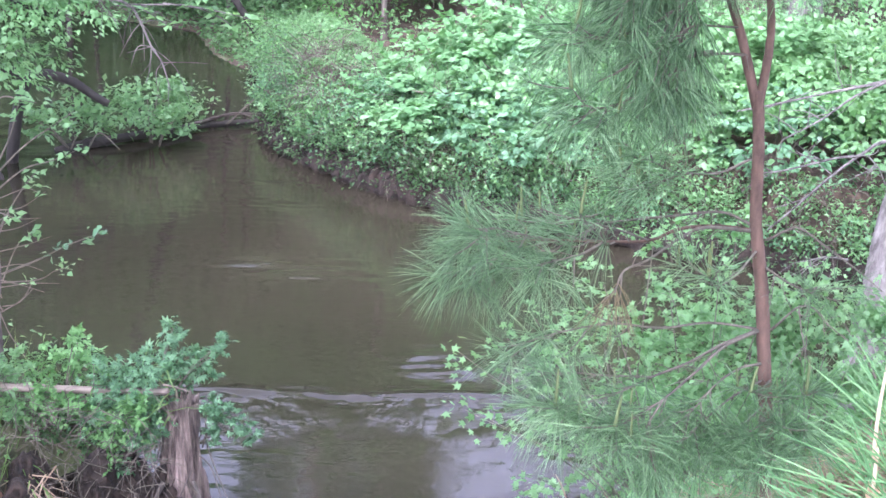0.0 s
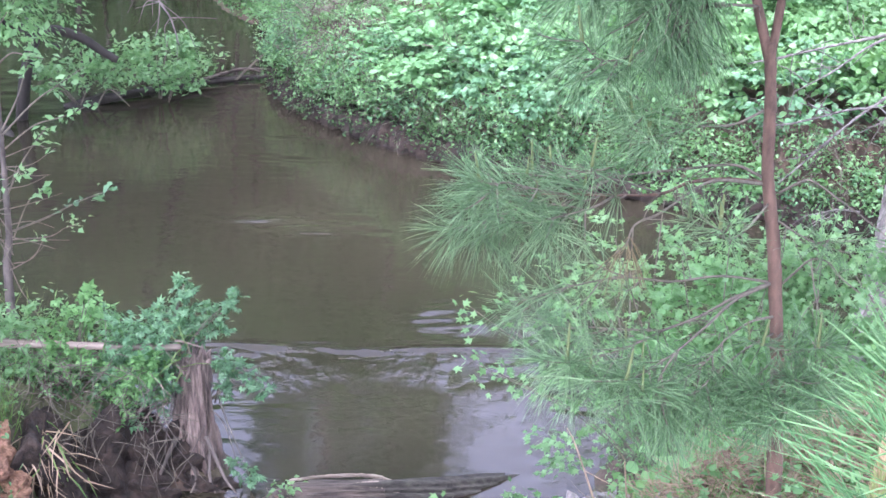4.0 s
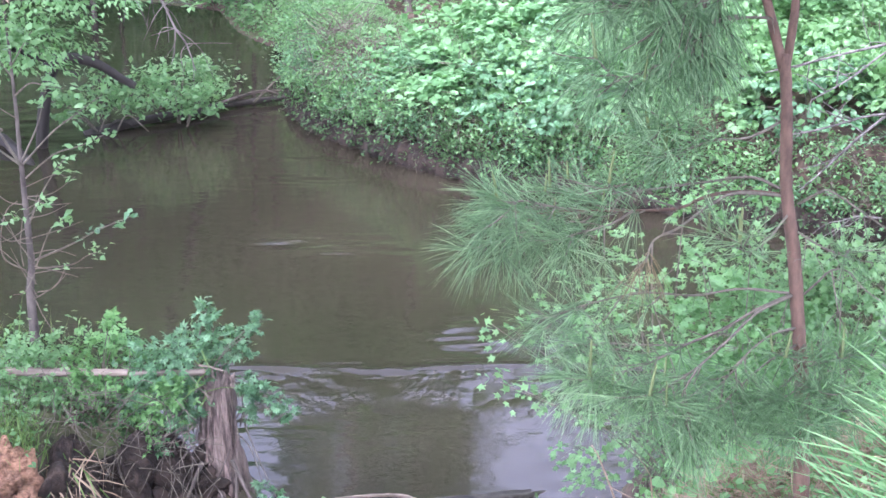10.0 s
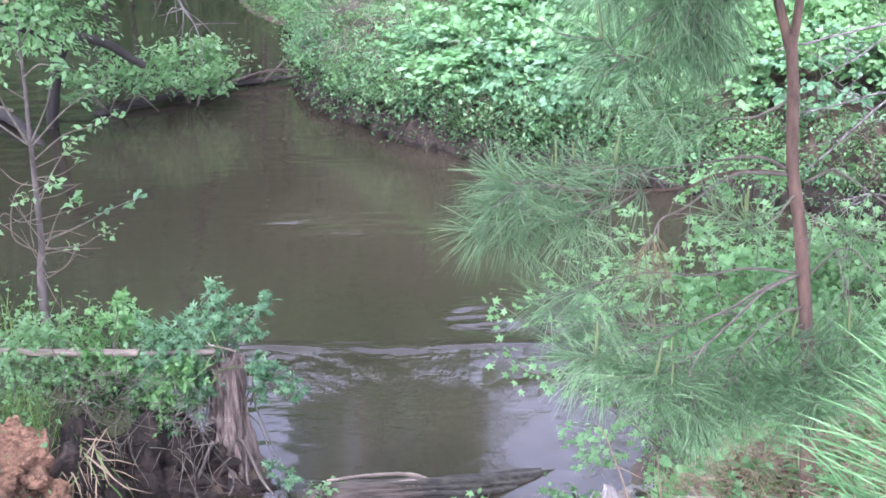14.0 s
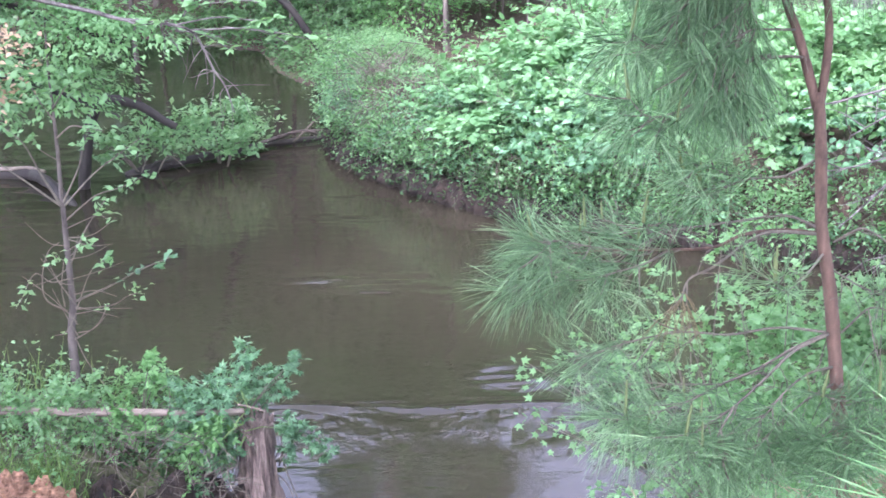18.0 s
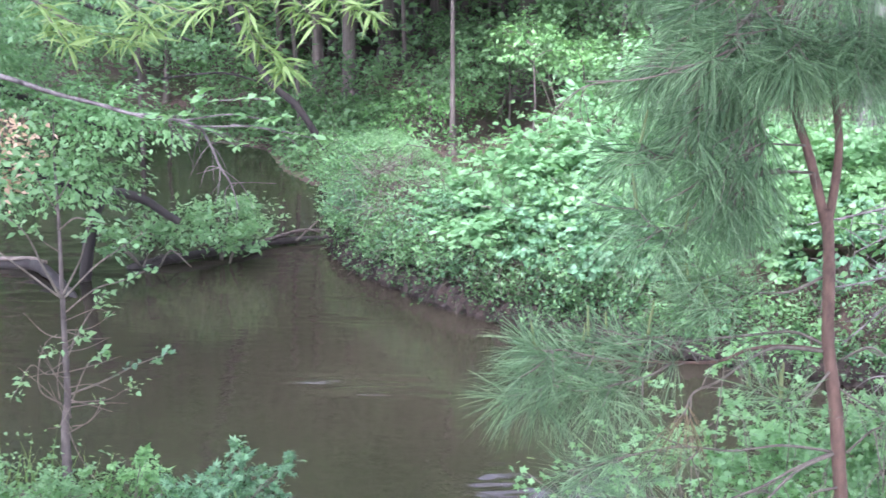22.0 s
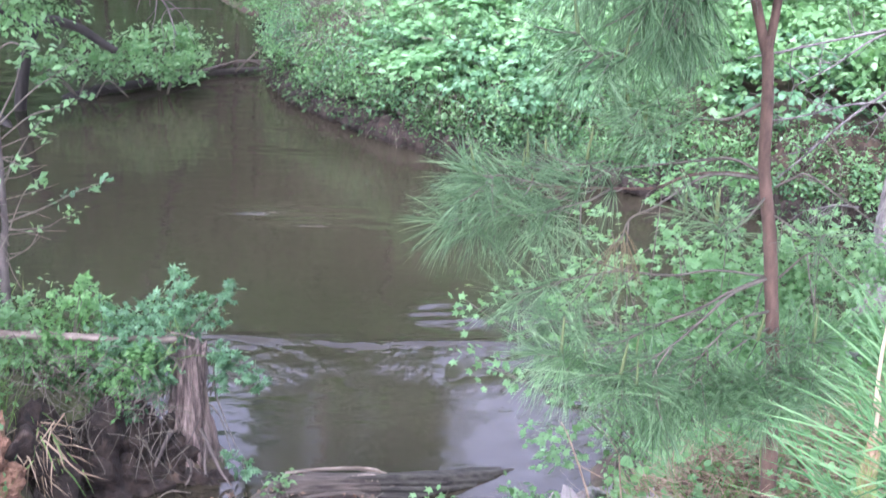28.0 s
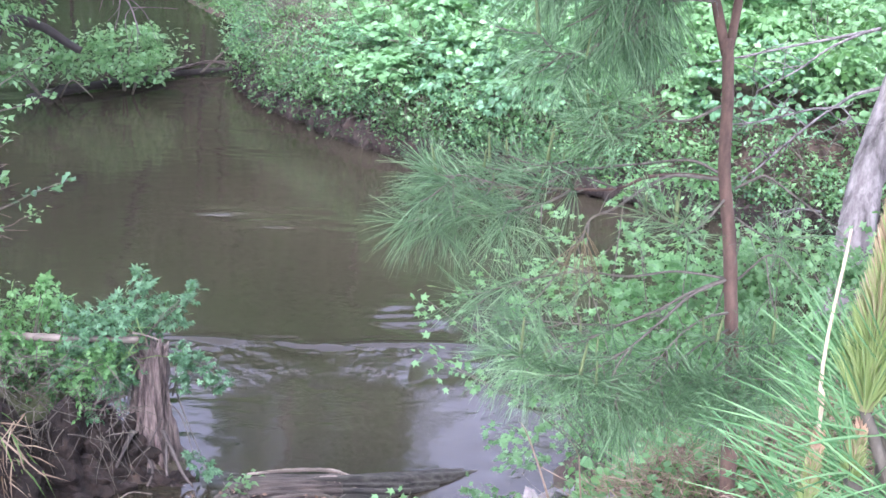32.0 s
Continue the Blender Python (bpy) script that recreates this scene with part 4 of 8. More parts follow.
# dead stems and dry grass standing in the growth
pd = scatter(5200, -1.8, 1.6, 12.4, 15.6, 0.06, 0.16, 0.25, 24, 0.03)
pd = pd[shore_distance(pd[:, 0], pd[:, 1]) < 0.8][:1500]
dv, dt = blades(pd, np.c_[RNG.normal(size=(len(pd), 2)) * 0.8, RNG.uniform(-0.2, 1, len(pd))], RNG.normal(size=(len(pd), 3)), RNG.uniform(0.15, 0.45, len(pd)), BLADE)
part("dry_stems", mesh_from("dry_stems", dv, [dt], [M_BARK_TWIG], False), bank)



def maple_bush(x, y, r, h, n, mat, size=0.088, per=20, label="broad bush of pale fresh maple-like leaves on the bank", group="shrubs on the far bank", name="maple_bush", form=MAPLE):
    z = float(ground_height(x, y))
    t = thing(name, label, "shrub", (x, y, z), group)
    p, d = dome(x, y, z, r, h, n)
    for i in range(7):
        q = p[RNG.integers(n)]
        g = np.array([x + RNG.uniform(-1, 1) * r * 0.12, y + RNG.uniform(-1, 1) * r * 0.12, z - 0.05])
        part("stem", limb_mesh("stem", [tube([g, g * 0.5 + q * 0.5 + [0, 0, 0.15 * h], q], 0.007, 0.0025, 5, 0.08)], M_BARK_TWIG), t)
    part("foliage", sprays("foliage", p, d, per, 0.17 * size / 0.088, size, form, mat), t)
    return t


for x, y, r, h, n in ((0.35, 14.2, 0.75, 0.95, 62), (1.05, 14.3, 0.75, 1.10, 66), (-0.2, 14.2, 0.45, 0.50, 26), (0.75, 13.5, 0.6, 0.62, 44), (1.6, 13.7, 0.75, 0.9, 56), (0.15, 13.45, 0.42, 0.45, 24), (2.4, 13.7, 0.8, 1.1, 50), (1.35, 12.95, 0.55, 0.6, 40), (3.2, 13.3, 0.8, 1.0, 44)):
    maple_bush(x, y, r, h, int(n * 1.15), M_LEAF_MINT, 0.078, 24)
for x, y, r, h, mat, n in ((0.55, 12.95, 0.45, 0.5, M_LEAF_BLUE, 36), (1.15, 12.55, 0.5, 0.6, M_LEAF_BLUE, 44), (2.1, 12.3, 0.6, 0.75, M_LEAF_MID, 50), (3.0, 12.0, 0.6, 0.75, M_LEAF_BLUE, 44), (3.9, 11.8, 0.6, 0.85, M_LEAF_MID, 44), (4.7, 11.7, 0.6, 0.85, M_LEAF_BLUE, 40), (2.7, 13.0, 0.6, 0.8, M_LEAF_BRIGHT, 44), (3.8, 12.9, 0.8, 1.0, M_LEAF_MID, 50), (4.8, 12.8, 0.8, 1.1, M_LEAF_BRIGHT, 50), (5.6, 12.4, 0.8, 1.1, M_LEAF_MID, 40)):
    x, y = inland(x, y, r * 0.4)
    maple_bush(x, y, r, h, n, mat, 0.06, 26, "leafy shrub rooted in the far creek bank", name="shrub", form=BROAD)
for x, y, r, h, mat in ((-1.3, 15.0, 0.34, 0.40, M_LEAF_BLUE), (-0.85, 14.35, 0.34, 0.36, M_LEAF_MID), (-0.2, 13.75, 0.4, 0.42, M_LEAF_BLUE), (-1.05, 16.3, 0.5, 0.40, M_LEAF_MID), (0.3, 15.6, 0.7, 0.6, M_LEAF_MID)):
    x, y = inland(x, y, r * 0.35)
    shrub(x, y, r, h, int(5600 * r * h) + 400, 0.042, OVAL, mat, "small leafy shrub on the edge of the far bank", clumps=24)

# ---- trees over the water ----
lean = thing("leaning_tree", "dark wet leaning tree trunk on the mud bank", "tree", (-1.8, 18.5, 0.2))
part("trunk", limb_mesh("trunk", [tube([(-1.66, 18.5, 0.0), (-1.80, 18.6, 0.21), (-2.03, 18.6, 0.55), (-2.31, 18.6, 0.97), (-2.62, 18.6, 1.25), (-2.92, 18.6, 1.72), (-3.2, 18.7, 2.4), (-3.7, 19.0, 4.0)], 0.048, 0.042, 9, 0.06, 6, 0.4)], M_BARK_DARK), lean)
part("limb", limb_mesh("limb", [tube([(-2.7, 18.6, 1.25), (-3.2, 18.4, 1.4), (-3.9, 18.2, 1.35)], 0.012, 0.015, 7, 0.06)], M_BARK_DARK), lean)
part("crown", leaves("crown", clumped((-4.4, 18.9, 4.2), (1.8, 1.5, 1.4), 2600, 34, 0.18), RNG.uniform(0.05, 0.10, 2600), OVAL, M_LEAF_DARK, 0.6), lean)

over = thing("overhanging_tree", "spreading tree with small fresh leaves leaning over the water", "tree", (-6.6, 13.9, 0.1))
part("trunk", limb_mesh("trunk", [tube([(-7.4, 14.9, -0.1), (-7.0, 14.7, 1.4), (-6.3, 14.4, 3.0), (-5.6, 14.2, 5.2), (-5.0, 14.1, 8.5)], 0.22, 0.08, 10, 0.06, 8, 0.5)], M_BARK_DARK), over)
for pts, r in (([(-6.6, 14.5, 2.3), (-5.4, 13.9, 2.3), (-4.2, 13.4, 1.9), (-3.0, 13.2, 1.5)], 0.07), ([(-6.9, 14.6, 1.6), (-5.4, 13.6, 1.3), (-4.2, 13.3, 1.25), (-3.2, 13.2, 0.9)], 0.06), ([(-6.4, 14.4, 2.8), (-5.2, 13.0, 2.9), (-4.0, 12.4, 2.6)], 0.06),
               ([(-6.1, 14.3, 3.4), (-4.9, 14.4, 3.0), (-3.6, 14.6, 2.5), (-2.8, 14.8, 2.2)], 0.05)):
    part("limb", limb_mesh("limb", [tube(pts, r, 0.012, 7, 0.07, 6)], M_BARK_DARK), over)
for (x, y, z), (rx, ry, rz), n, mat in (((-4.5, 13.2, 2.05), (1.05, 0.6, 0.5), 120, M_LEAF_MID), ((-3.3, 13.1, 1.75), (0.75, 0.5, 0.35), 64, M_LEAF_BRIGHT), ((-4.7, 13.1, 1.2), (0.9, 0.5, 0.4), 84, M_LEAF_MID), ((-3.6, 13.2, 1.2), (0.6, 0.4, 0.28), 40, M_LEAF_BRIGHT), ((-4.2, 12.8, 2.65), (1.2, 0.6, 0.4), 120, M_LEAF_MID),
                                        ((-3.3, 14.6, 2.45), (0.9, 0.6, 0.4), 40, M_LEAF_WOODS), ((-5.0, 14.6, 2.6), (1.2, 0.8, 0.9), 60, M_LEAF_WOODS), ((-4.4, 15.5, 3.0), (1.5, 0.9, 0.7), 56, M_LEAF_WOODS), ((-5.0, 14.1, 8.5), (2.6, 2.4, 2.6), 110, M_LEAF_MID)):
    d = unit(RNG.normal(size=(n, 3)))
    p = np.array((x, y, z)) + d * RNG.uniform(0.3, 1.0, (n, 1)) * [rx, ry, rz]
    part("foliage", sprays("foliage", p, d + [0.5, -0.3, 0], 30, 0.17 if z < 8 else 0.5, 0.062 if z < 8 else 0.15, OVAL, mat, 0.25), over)

dl = thing("fallen_tree", "dark curved trunk of a fallen tree rising from the water", "tree", (-3.7, 14, 0.0))
part("trunk", limb_mesh("trunk", [tube([(-3.85, 14.05, -0.3), (-3.74, 14.0, 0.4), (-3.61, 14, 0.79), (-3.42, 14, 0.87), (-3.18, 14, 0.80), (-3.0, 14, 0.68), (-2.86, 14.0, 0.60)], 0.06, 0.035, 9, 0.08, 6)], M_BARK_DARK), dl)
part("limb", limb_mesh("limb", [tube([(-3.5, 14, 0.86), (-4.3, 14.1, 0.95), (-5.2, 14.2, 0.8)], 0.035, 0.03, 8, 0.08)], M_BARK_DARK), dl)

# low bush on the snag line
shrub(-2.55, 14.7, 0.62, 0.62, 1500, 0.07, OVAL, M_LEAF_MID, "green bush growing on driftwood in the water", "bushes in the water", "water_bush", 22, 4, z=0.08)
shrub(-3.35, 14.5, 0.5, 0.5, 800, 0.07, OVAL, M_LEAF_MID, "green bush growing on driftwood in the water", "bushes in the water", "water_bush", 18, 4, z=0.08)

# ---- the grey tree on the right ----
oak = thing("grey_tree", "stout pale grey tree trunk with rough flaking bark", "tree", (2.98, 9.2, 0.2))
part("trunk", limb_mesh("trunk", [tube([(2.925, 9.1, -0.2), (2.975, 9.150, 0.106), (3.022, 9.200, 0.388), (3.063, 9.250, 0.608), (3.094, 9.300, 0.845), (3.150, 9.400, 1.103), (3.356, 9.600, 1.789), (3.405, 9.800, 2.244), (3.507, 10.000, 2.632), (3.642, 10.200, 3.106), (3.9, 10.7, 5.2), (4.3, 11.3, 11)], 0.145, 0.07, 30, 0.05, 16, 0.15)], M_BARK_GREY), oak)
for pts, r in (([(3.203, 9.750, 1.949), (2.918, 9.638, 1.910), (2.603, 9.525, 1.870), (2.294, 9.413, 1.825), (2.025, 9.300, 1.797)], 0.013), ([(3.097, 9.700, 1.937), (2.825, 9.533, 1.860), (2.582, 9.367, 1.743), (2.306, 9.200, 1.647)], 0.01), ([(3.232, 9.600, 1.597), (2.999, 9.480, 1.566), (2.846, 9.360, 1.517), (2.653, 9.240, 1.524), (2.311, 9.120, 1.470), (2.075, 9.000, 1.476)], 0.014), ([(2.873, 9.450, 1.494), (2.651, 9.300, 1.377), (2.420, 9.150, 1.227), (2.223, 9.000, 1.118)], 0.01), ([(2.913, 9.400, 1.509), (2.983, 9.350, 1.433), (3.020, 9.300, 1.337)], 0.005), ([(3.346, 9.600, 1.896), (3.549, 9.550, 1.956), (3.826, 9.500, 2.008)], 0.013), ([(3.346, 9.500, 1.546), (3.546, 9.450, 1.638), (3.814, 9.400, 1.768)], 0.012), ([(2.776, 9.100, 0.901), (2.615, 9.050, 0.931), (2.480, 9.000, 0.913)], 0.008)):
    part("limb", limb_mesh("limb", [tube(pts, r, 0.004, 6, 0.10, 8)], M_BARK_GREY), oak)
    c = spline(pts, 8)
    for i in range(7):
        g = c[RNG.integers(len(c) // 4, len(c))]
        e = g + unit(RNG.normal(size=3) * [1, 0.6, 0.8] + [-0.5, 0, 0]) * RNG.uniform(0.1, 0.35)
        part("twig", limb_mesh("twig", [tube([g, (g + e) / 2 + RNG.normal(size=3) * 0.02, e], 0.004, 0.002, 4, 0.1, 3)], M_BARK_GREY), oak)
part("crown", leaves("crown", clumped((4.2, 11.2, 10.5), (3, 3, 3), 2600, 40, 0.16), RNG.uniform(0.12, 0.2, 2600), OVAL, M_LEAF_MID, 0.6), oak)

# ---- the young pine ----
pine = thing("young_pine", "young pine with reddish bark, forked stem and long green needles", "pine tree", (1.12, 4.15, 1.45))
TR = [(1.14, 4.14, 1.3), (1.12, 4.17, 1.5), (1.10, 4.20, 1.96), (1.08, 4.22, 2.16), (1.05, 4.25, 2.44), (1.02, 4.28, 2.64), (1.01, 4.30, 2.86), (1.0, 4.33, 3.03)]
part("trunk", limb_mesh("trunk", [tube(TR, 0.0245, 0.0165, 14, 0.07, 14, 0.3)], M_BARK_PINE), pine)
part("stem", limb_mesh("stem", [tube([(1.0, 4.33, 2.98), (0.94, 4.34, 3.18), (0.89, 4.36, 3.32), (0.86, 4.38, 3.48), (0.84, 4.4, 3.62), (0.82, 4.42, 4.1), (0.8, 4.44, 4.7)], 0.0155, 0.006, 10, 0.06, 8)], M_BARK_PINE), pine)
part("stem", limb_mesh("stem", [tube([(1.005, 4.33, 2.98), (1.02, 4.33, 3.19), (1.0, 4.34, 3.35), (0.97, 4.35, 3.49), (0.93, 4.36, 3.62), (0.96, 4.38, 4.1), (1.0, 4.4, 4.6)], 0.0135, 0.006, 10, 0.06, 8)], M_BARK_PINE), pine)


def needles(at, along, length, width=0.0017, droop=0.25):
    """Thin needles, each a tapering strip of three bends that sags with its weight."""
    n = len(at)
    d = unit(along)
    side = unit(np.cross(d, RNG.normal(size=(n, 3)))) * (width / 2)
    ln = np.broadcast_to(np.asarray(length, float), (n,))[:, None]
    sag = np.array([0, 0, -1.0]) * droop * RNG.uniform(0.6, 1.4, (n, 1))
    rows = []
    for f, w in ((0.0, 0.8), (0.34, 1.0), (0.68, 0.9)):
        c = at + d * ln * f * (1 - 0.15 * droop * f) + sag * ln * f * f * 0.55
        rows += [c - side * w, c + side * w]
    rows.append(at + d * ln * (1 - 0.15 * droop) + sag * ln * 0.55)
    v = np.stack(rows, 1).reshape(-1, 3)
    k = np.arange(n)[:, None] * 7
    quads = np.vstack([k + np.array([[0, 1, 3, 2]]), k + np.array([[2, 3, 5, 4]])])
    tris = k + np.array([[4, 5, 6]])
    return v, quads, tris


def needle_shoot(start, end, count, length, splay=0.75, droop=0.25, width=0.0017, down=0.0):
    """Bundles of three needles set round a shoot, close together towards its tip."""
    start, end = np.asarray(start, float), np.asarray(end, float)
    f = RNG.uniform(0, 1, count) ** 0.6
    at = start + (end - start) * f[:, None]
    d = unit(end - start)
    r = RNG.normal(size=(count, 3))
    r = unit(r - (r @ d)[:, None] * d)
    along = d * RNG.uniform(0.25, 1.0, (count, 1)) * (0.5 + 0.9 * f[:, None]) + r * splay - np.array([0, 0, down])
    along = np.repeat(unit(along), 3, 0) + RNG.normal(size=(count * 3, 3)) * 0.07
    ln = np.repeat(length * RNG.uniform(0.8, 1.08, count), 3) * RNG.uniform(0.94, 1.0, count * 3)
    return needles(np.repeat(at, 3, 0), along, ln, width, droop)


def candle(a, b, r, body, tip):
    a, b = np.asarray(a, float), np.asarray(b, float)
    v, q, t = tube([a, a + (b - a) * 0.45, a + (b - a) * 0.8, b], r, r * 0.45, 8, 0.12, 5)
    m = mesh_from("candle", v, [q, t], [body, tip], True)
    return m


def pine_branch(pts, r, shoots, count, length, bare, hang, candles=0, old=0):
    """One branch: bare dead twigs inside, needled shoots towards its end."""
    count = round(count * (0.40 if hang < 0.36 else 0.36))
    c = spline(pts, 8)
    br = part("branch", limb_mesh("branch", [tube(pts, r, max(0.0018, r * 0.35), 7, 0.10, 8)], M_BARK_PINE if r > 0.0062 else M_BARK_TWIG), pine)
    lens = np.concatenate([[0], np.cumsum(np.linalg.norm(np.diff(c, axis=0), axis=1))])
    bits, ends = [], []
    for i in range(shoots):
        f = bare + (1 - bare) * (i + RNG.uniform(0.2, 0.8)) / shoots
        k = min(int(np.searchsorted(lens, f * lens[-1])), len(c) - 1)
        d = unit(c[min(k + 1, len(c) - 1)] - c[max(k - 1, 0)])
        side = unit(np.cross(d, [0, 0, 1.0])) * (1 if i % 2 else -1)
        way = unit(d * RNG.uniform(0.5, 1.0) + side * RNG.uniform(0.3, 0.9) + np.array([0, 0, RNG.uniform(-0.15, 0.4) - hang]))
        e = c[k] + way * RNG.uniform(0.05, 0.15)
        ends.append(e)
        part("twig", limb_mesh("twig", [tube([c[k], (c[k] + e) / 2 + [0, 0, -0.006], e], 0.0032, 0.002, 5, 0.05, 3)], M_BARK_TWIG), br)
        bits.append(needle_shoot(c[k] * 0.5 + e * 0.5, e, count, length, 0.8, 0.14 + 0.5 * max(hang - 0.1, 0), down=max(0.0, hang - 0.3) * 1.5))
    if shoots:
        bits.append(needle_shoot(c[-6], c[-1], int(count * 1.4), length, 0.8, 0.14 + 0.5 * max(hang - 0.1, 0), down=max(0.0, hang - 0.3) * 1.3))
        v, q, t = join(bits)
        m = M_NEEDLE_OLD if old else M_NEEDLE
        part("needles", mesh_from("needles", v, [q, t], [m, m], False), br, "rust-brown withered needles" if old else "")
    for j in range(2 + int(lens[-1] * 7)):
        k = int(RNG.integers(len(c) // 7, max(len(c) * 3 // 4, len(c) // 7 + 1)))
        d = unit(c[min(k + 1, len(c) - 1)] - c[max(k - 1, 0)])
        e = c[k] + unit(d * RNG.uniform(0.2, 1.0) + RNG.normal(size=3) * 0.55) * RNG.uniform(0.04, 0.15)
        m = (c[k] + e) / 2 + RNG.normal(size=3) * 0.012
        tw_ = [tube([c[k], m, e], 0.0016, 0.0009, 4, 0.1, 3)]
        for h in range(int(RNG.integers(0, 3))):
            g = m + unit(e - m + RNG.normal(size=3) * 0.03) * RNG.uniform(0.02, 0.07)
            tw_.append(tube([m, (m + g) / 2 + RNG.normal(size=3) * 0.004, g], 0.0014, 0.0009, 4, 0.1, 2))
        part("dead_twig", limb_mesh("dead_twig", tw_, M_BARK_TWIG), br)
    if candles:
        for e in ends[1::5][:candles * 2]:
            part("candle", candle(e, e + [RNG.uniform(-0.01, 0.01), 0, RNG.uniform(0.05, 0.09)], 0.0042, M_CANDLE, M_CANDLE), br)
        for j in range(candles):
            part("candle", candle(c[-1], c[-1] + np.array([RNG.uniform(-0.02, 0.02), 0, RNG.uniform(0.08, 0.12)]), 0.0058, M_CANDLE, M_CANDLE), br, "pale green pine candle")
    return br


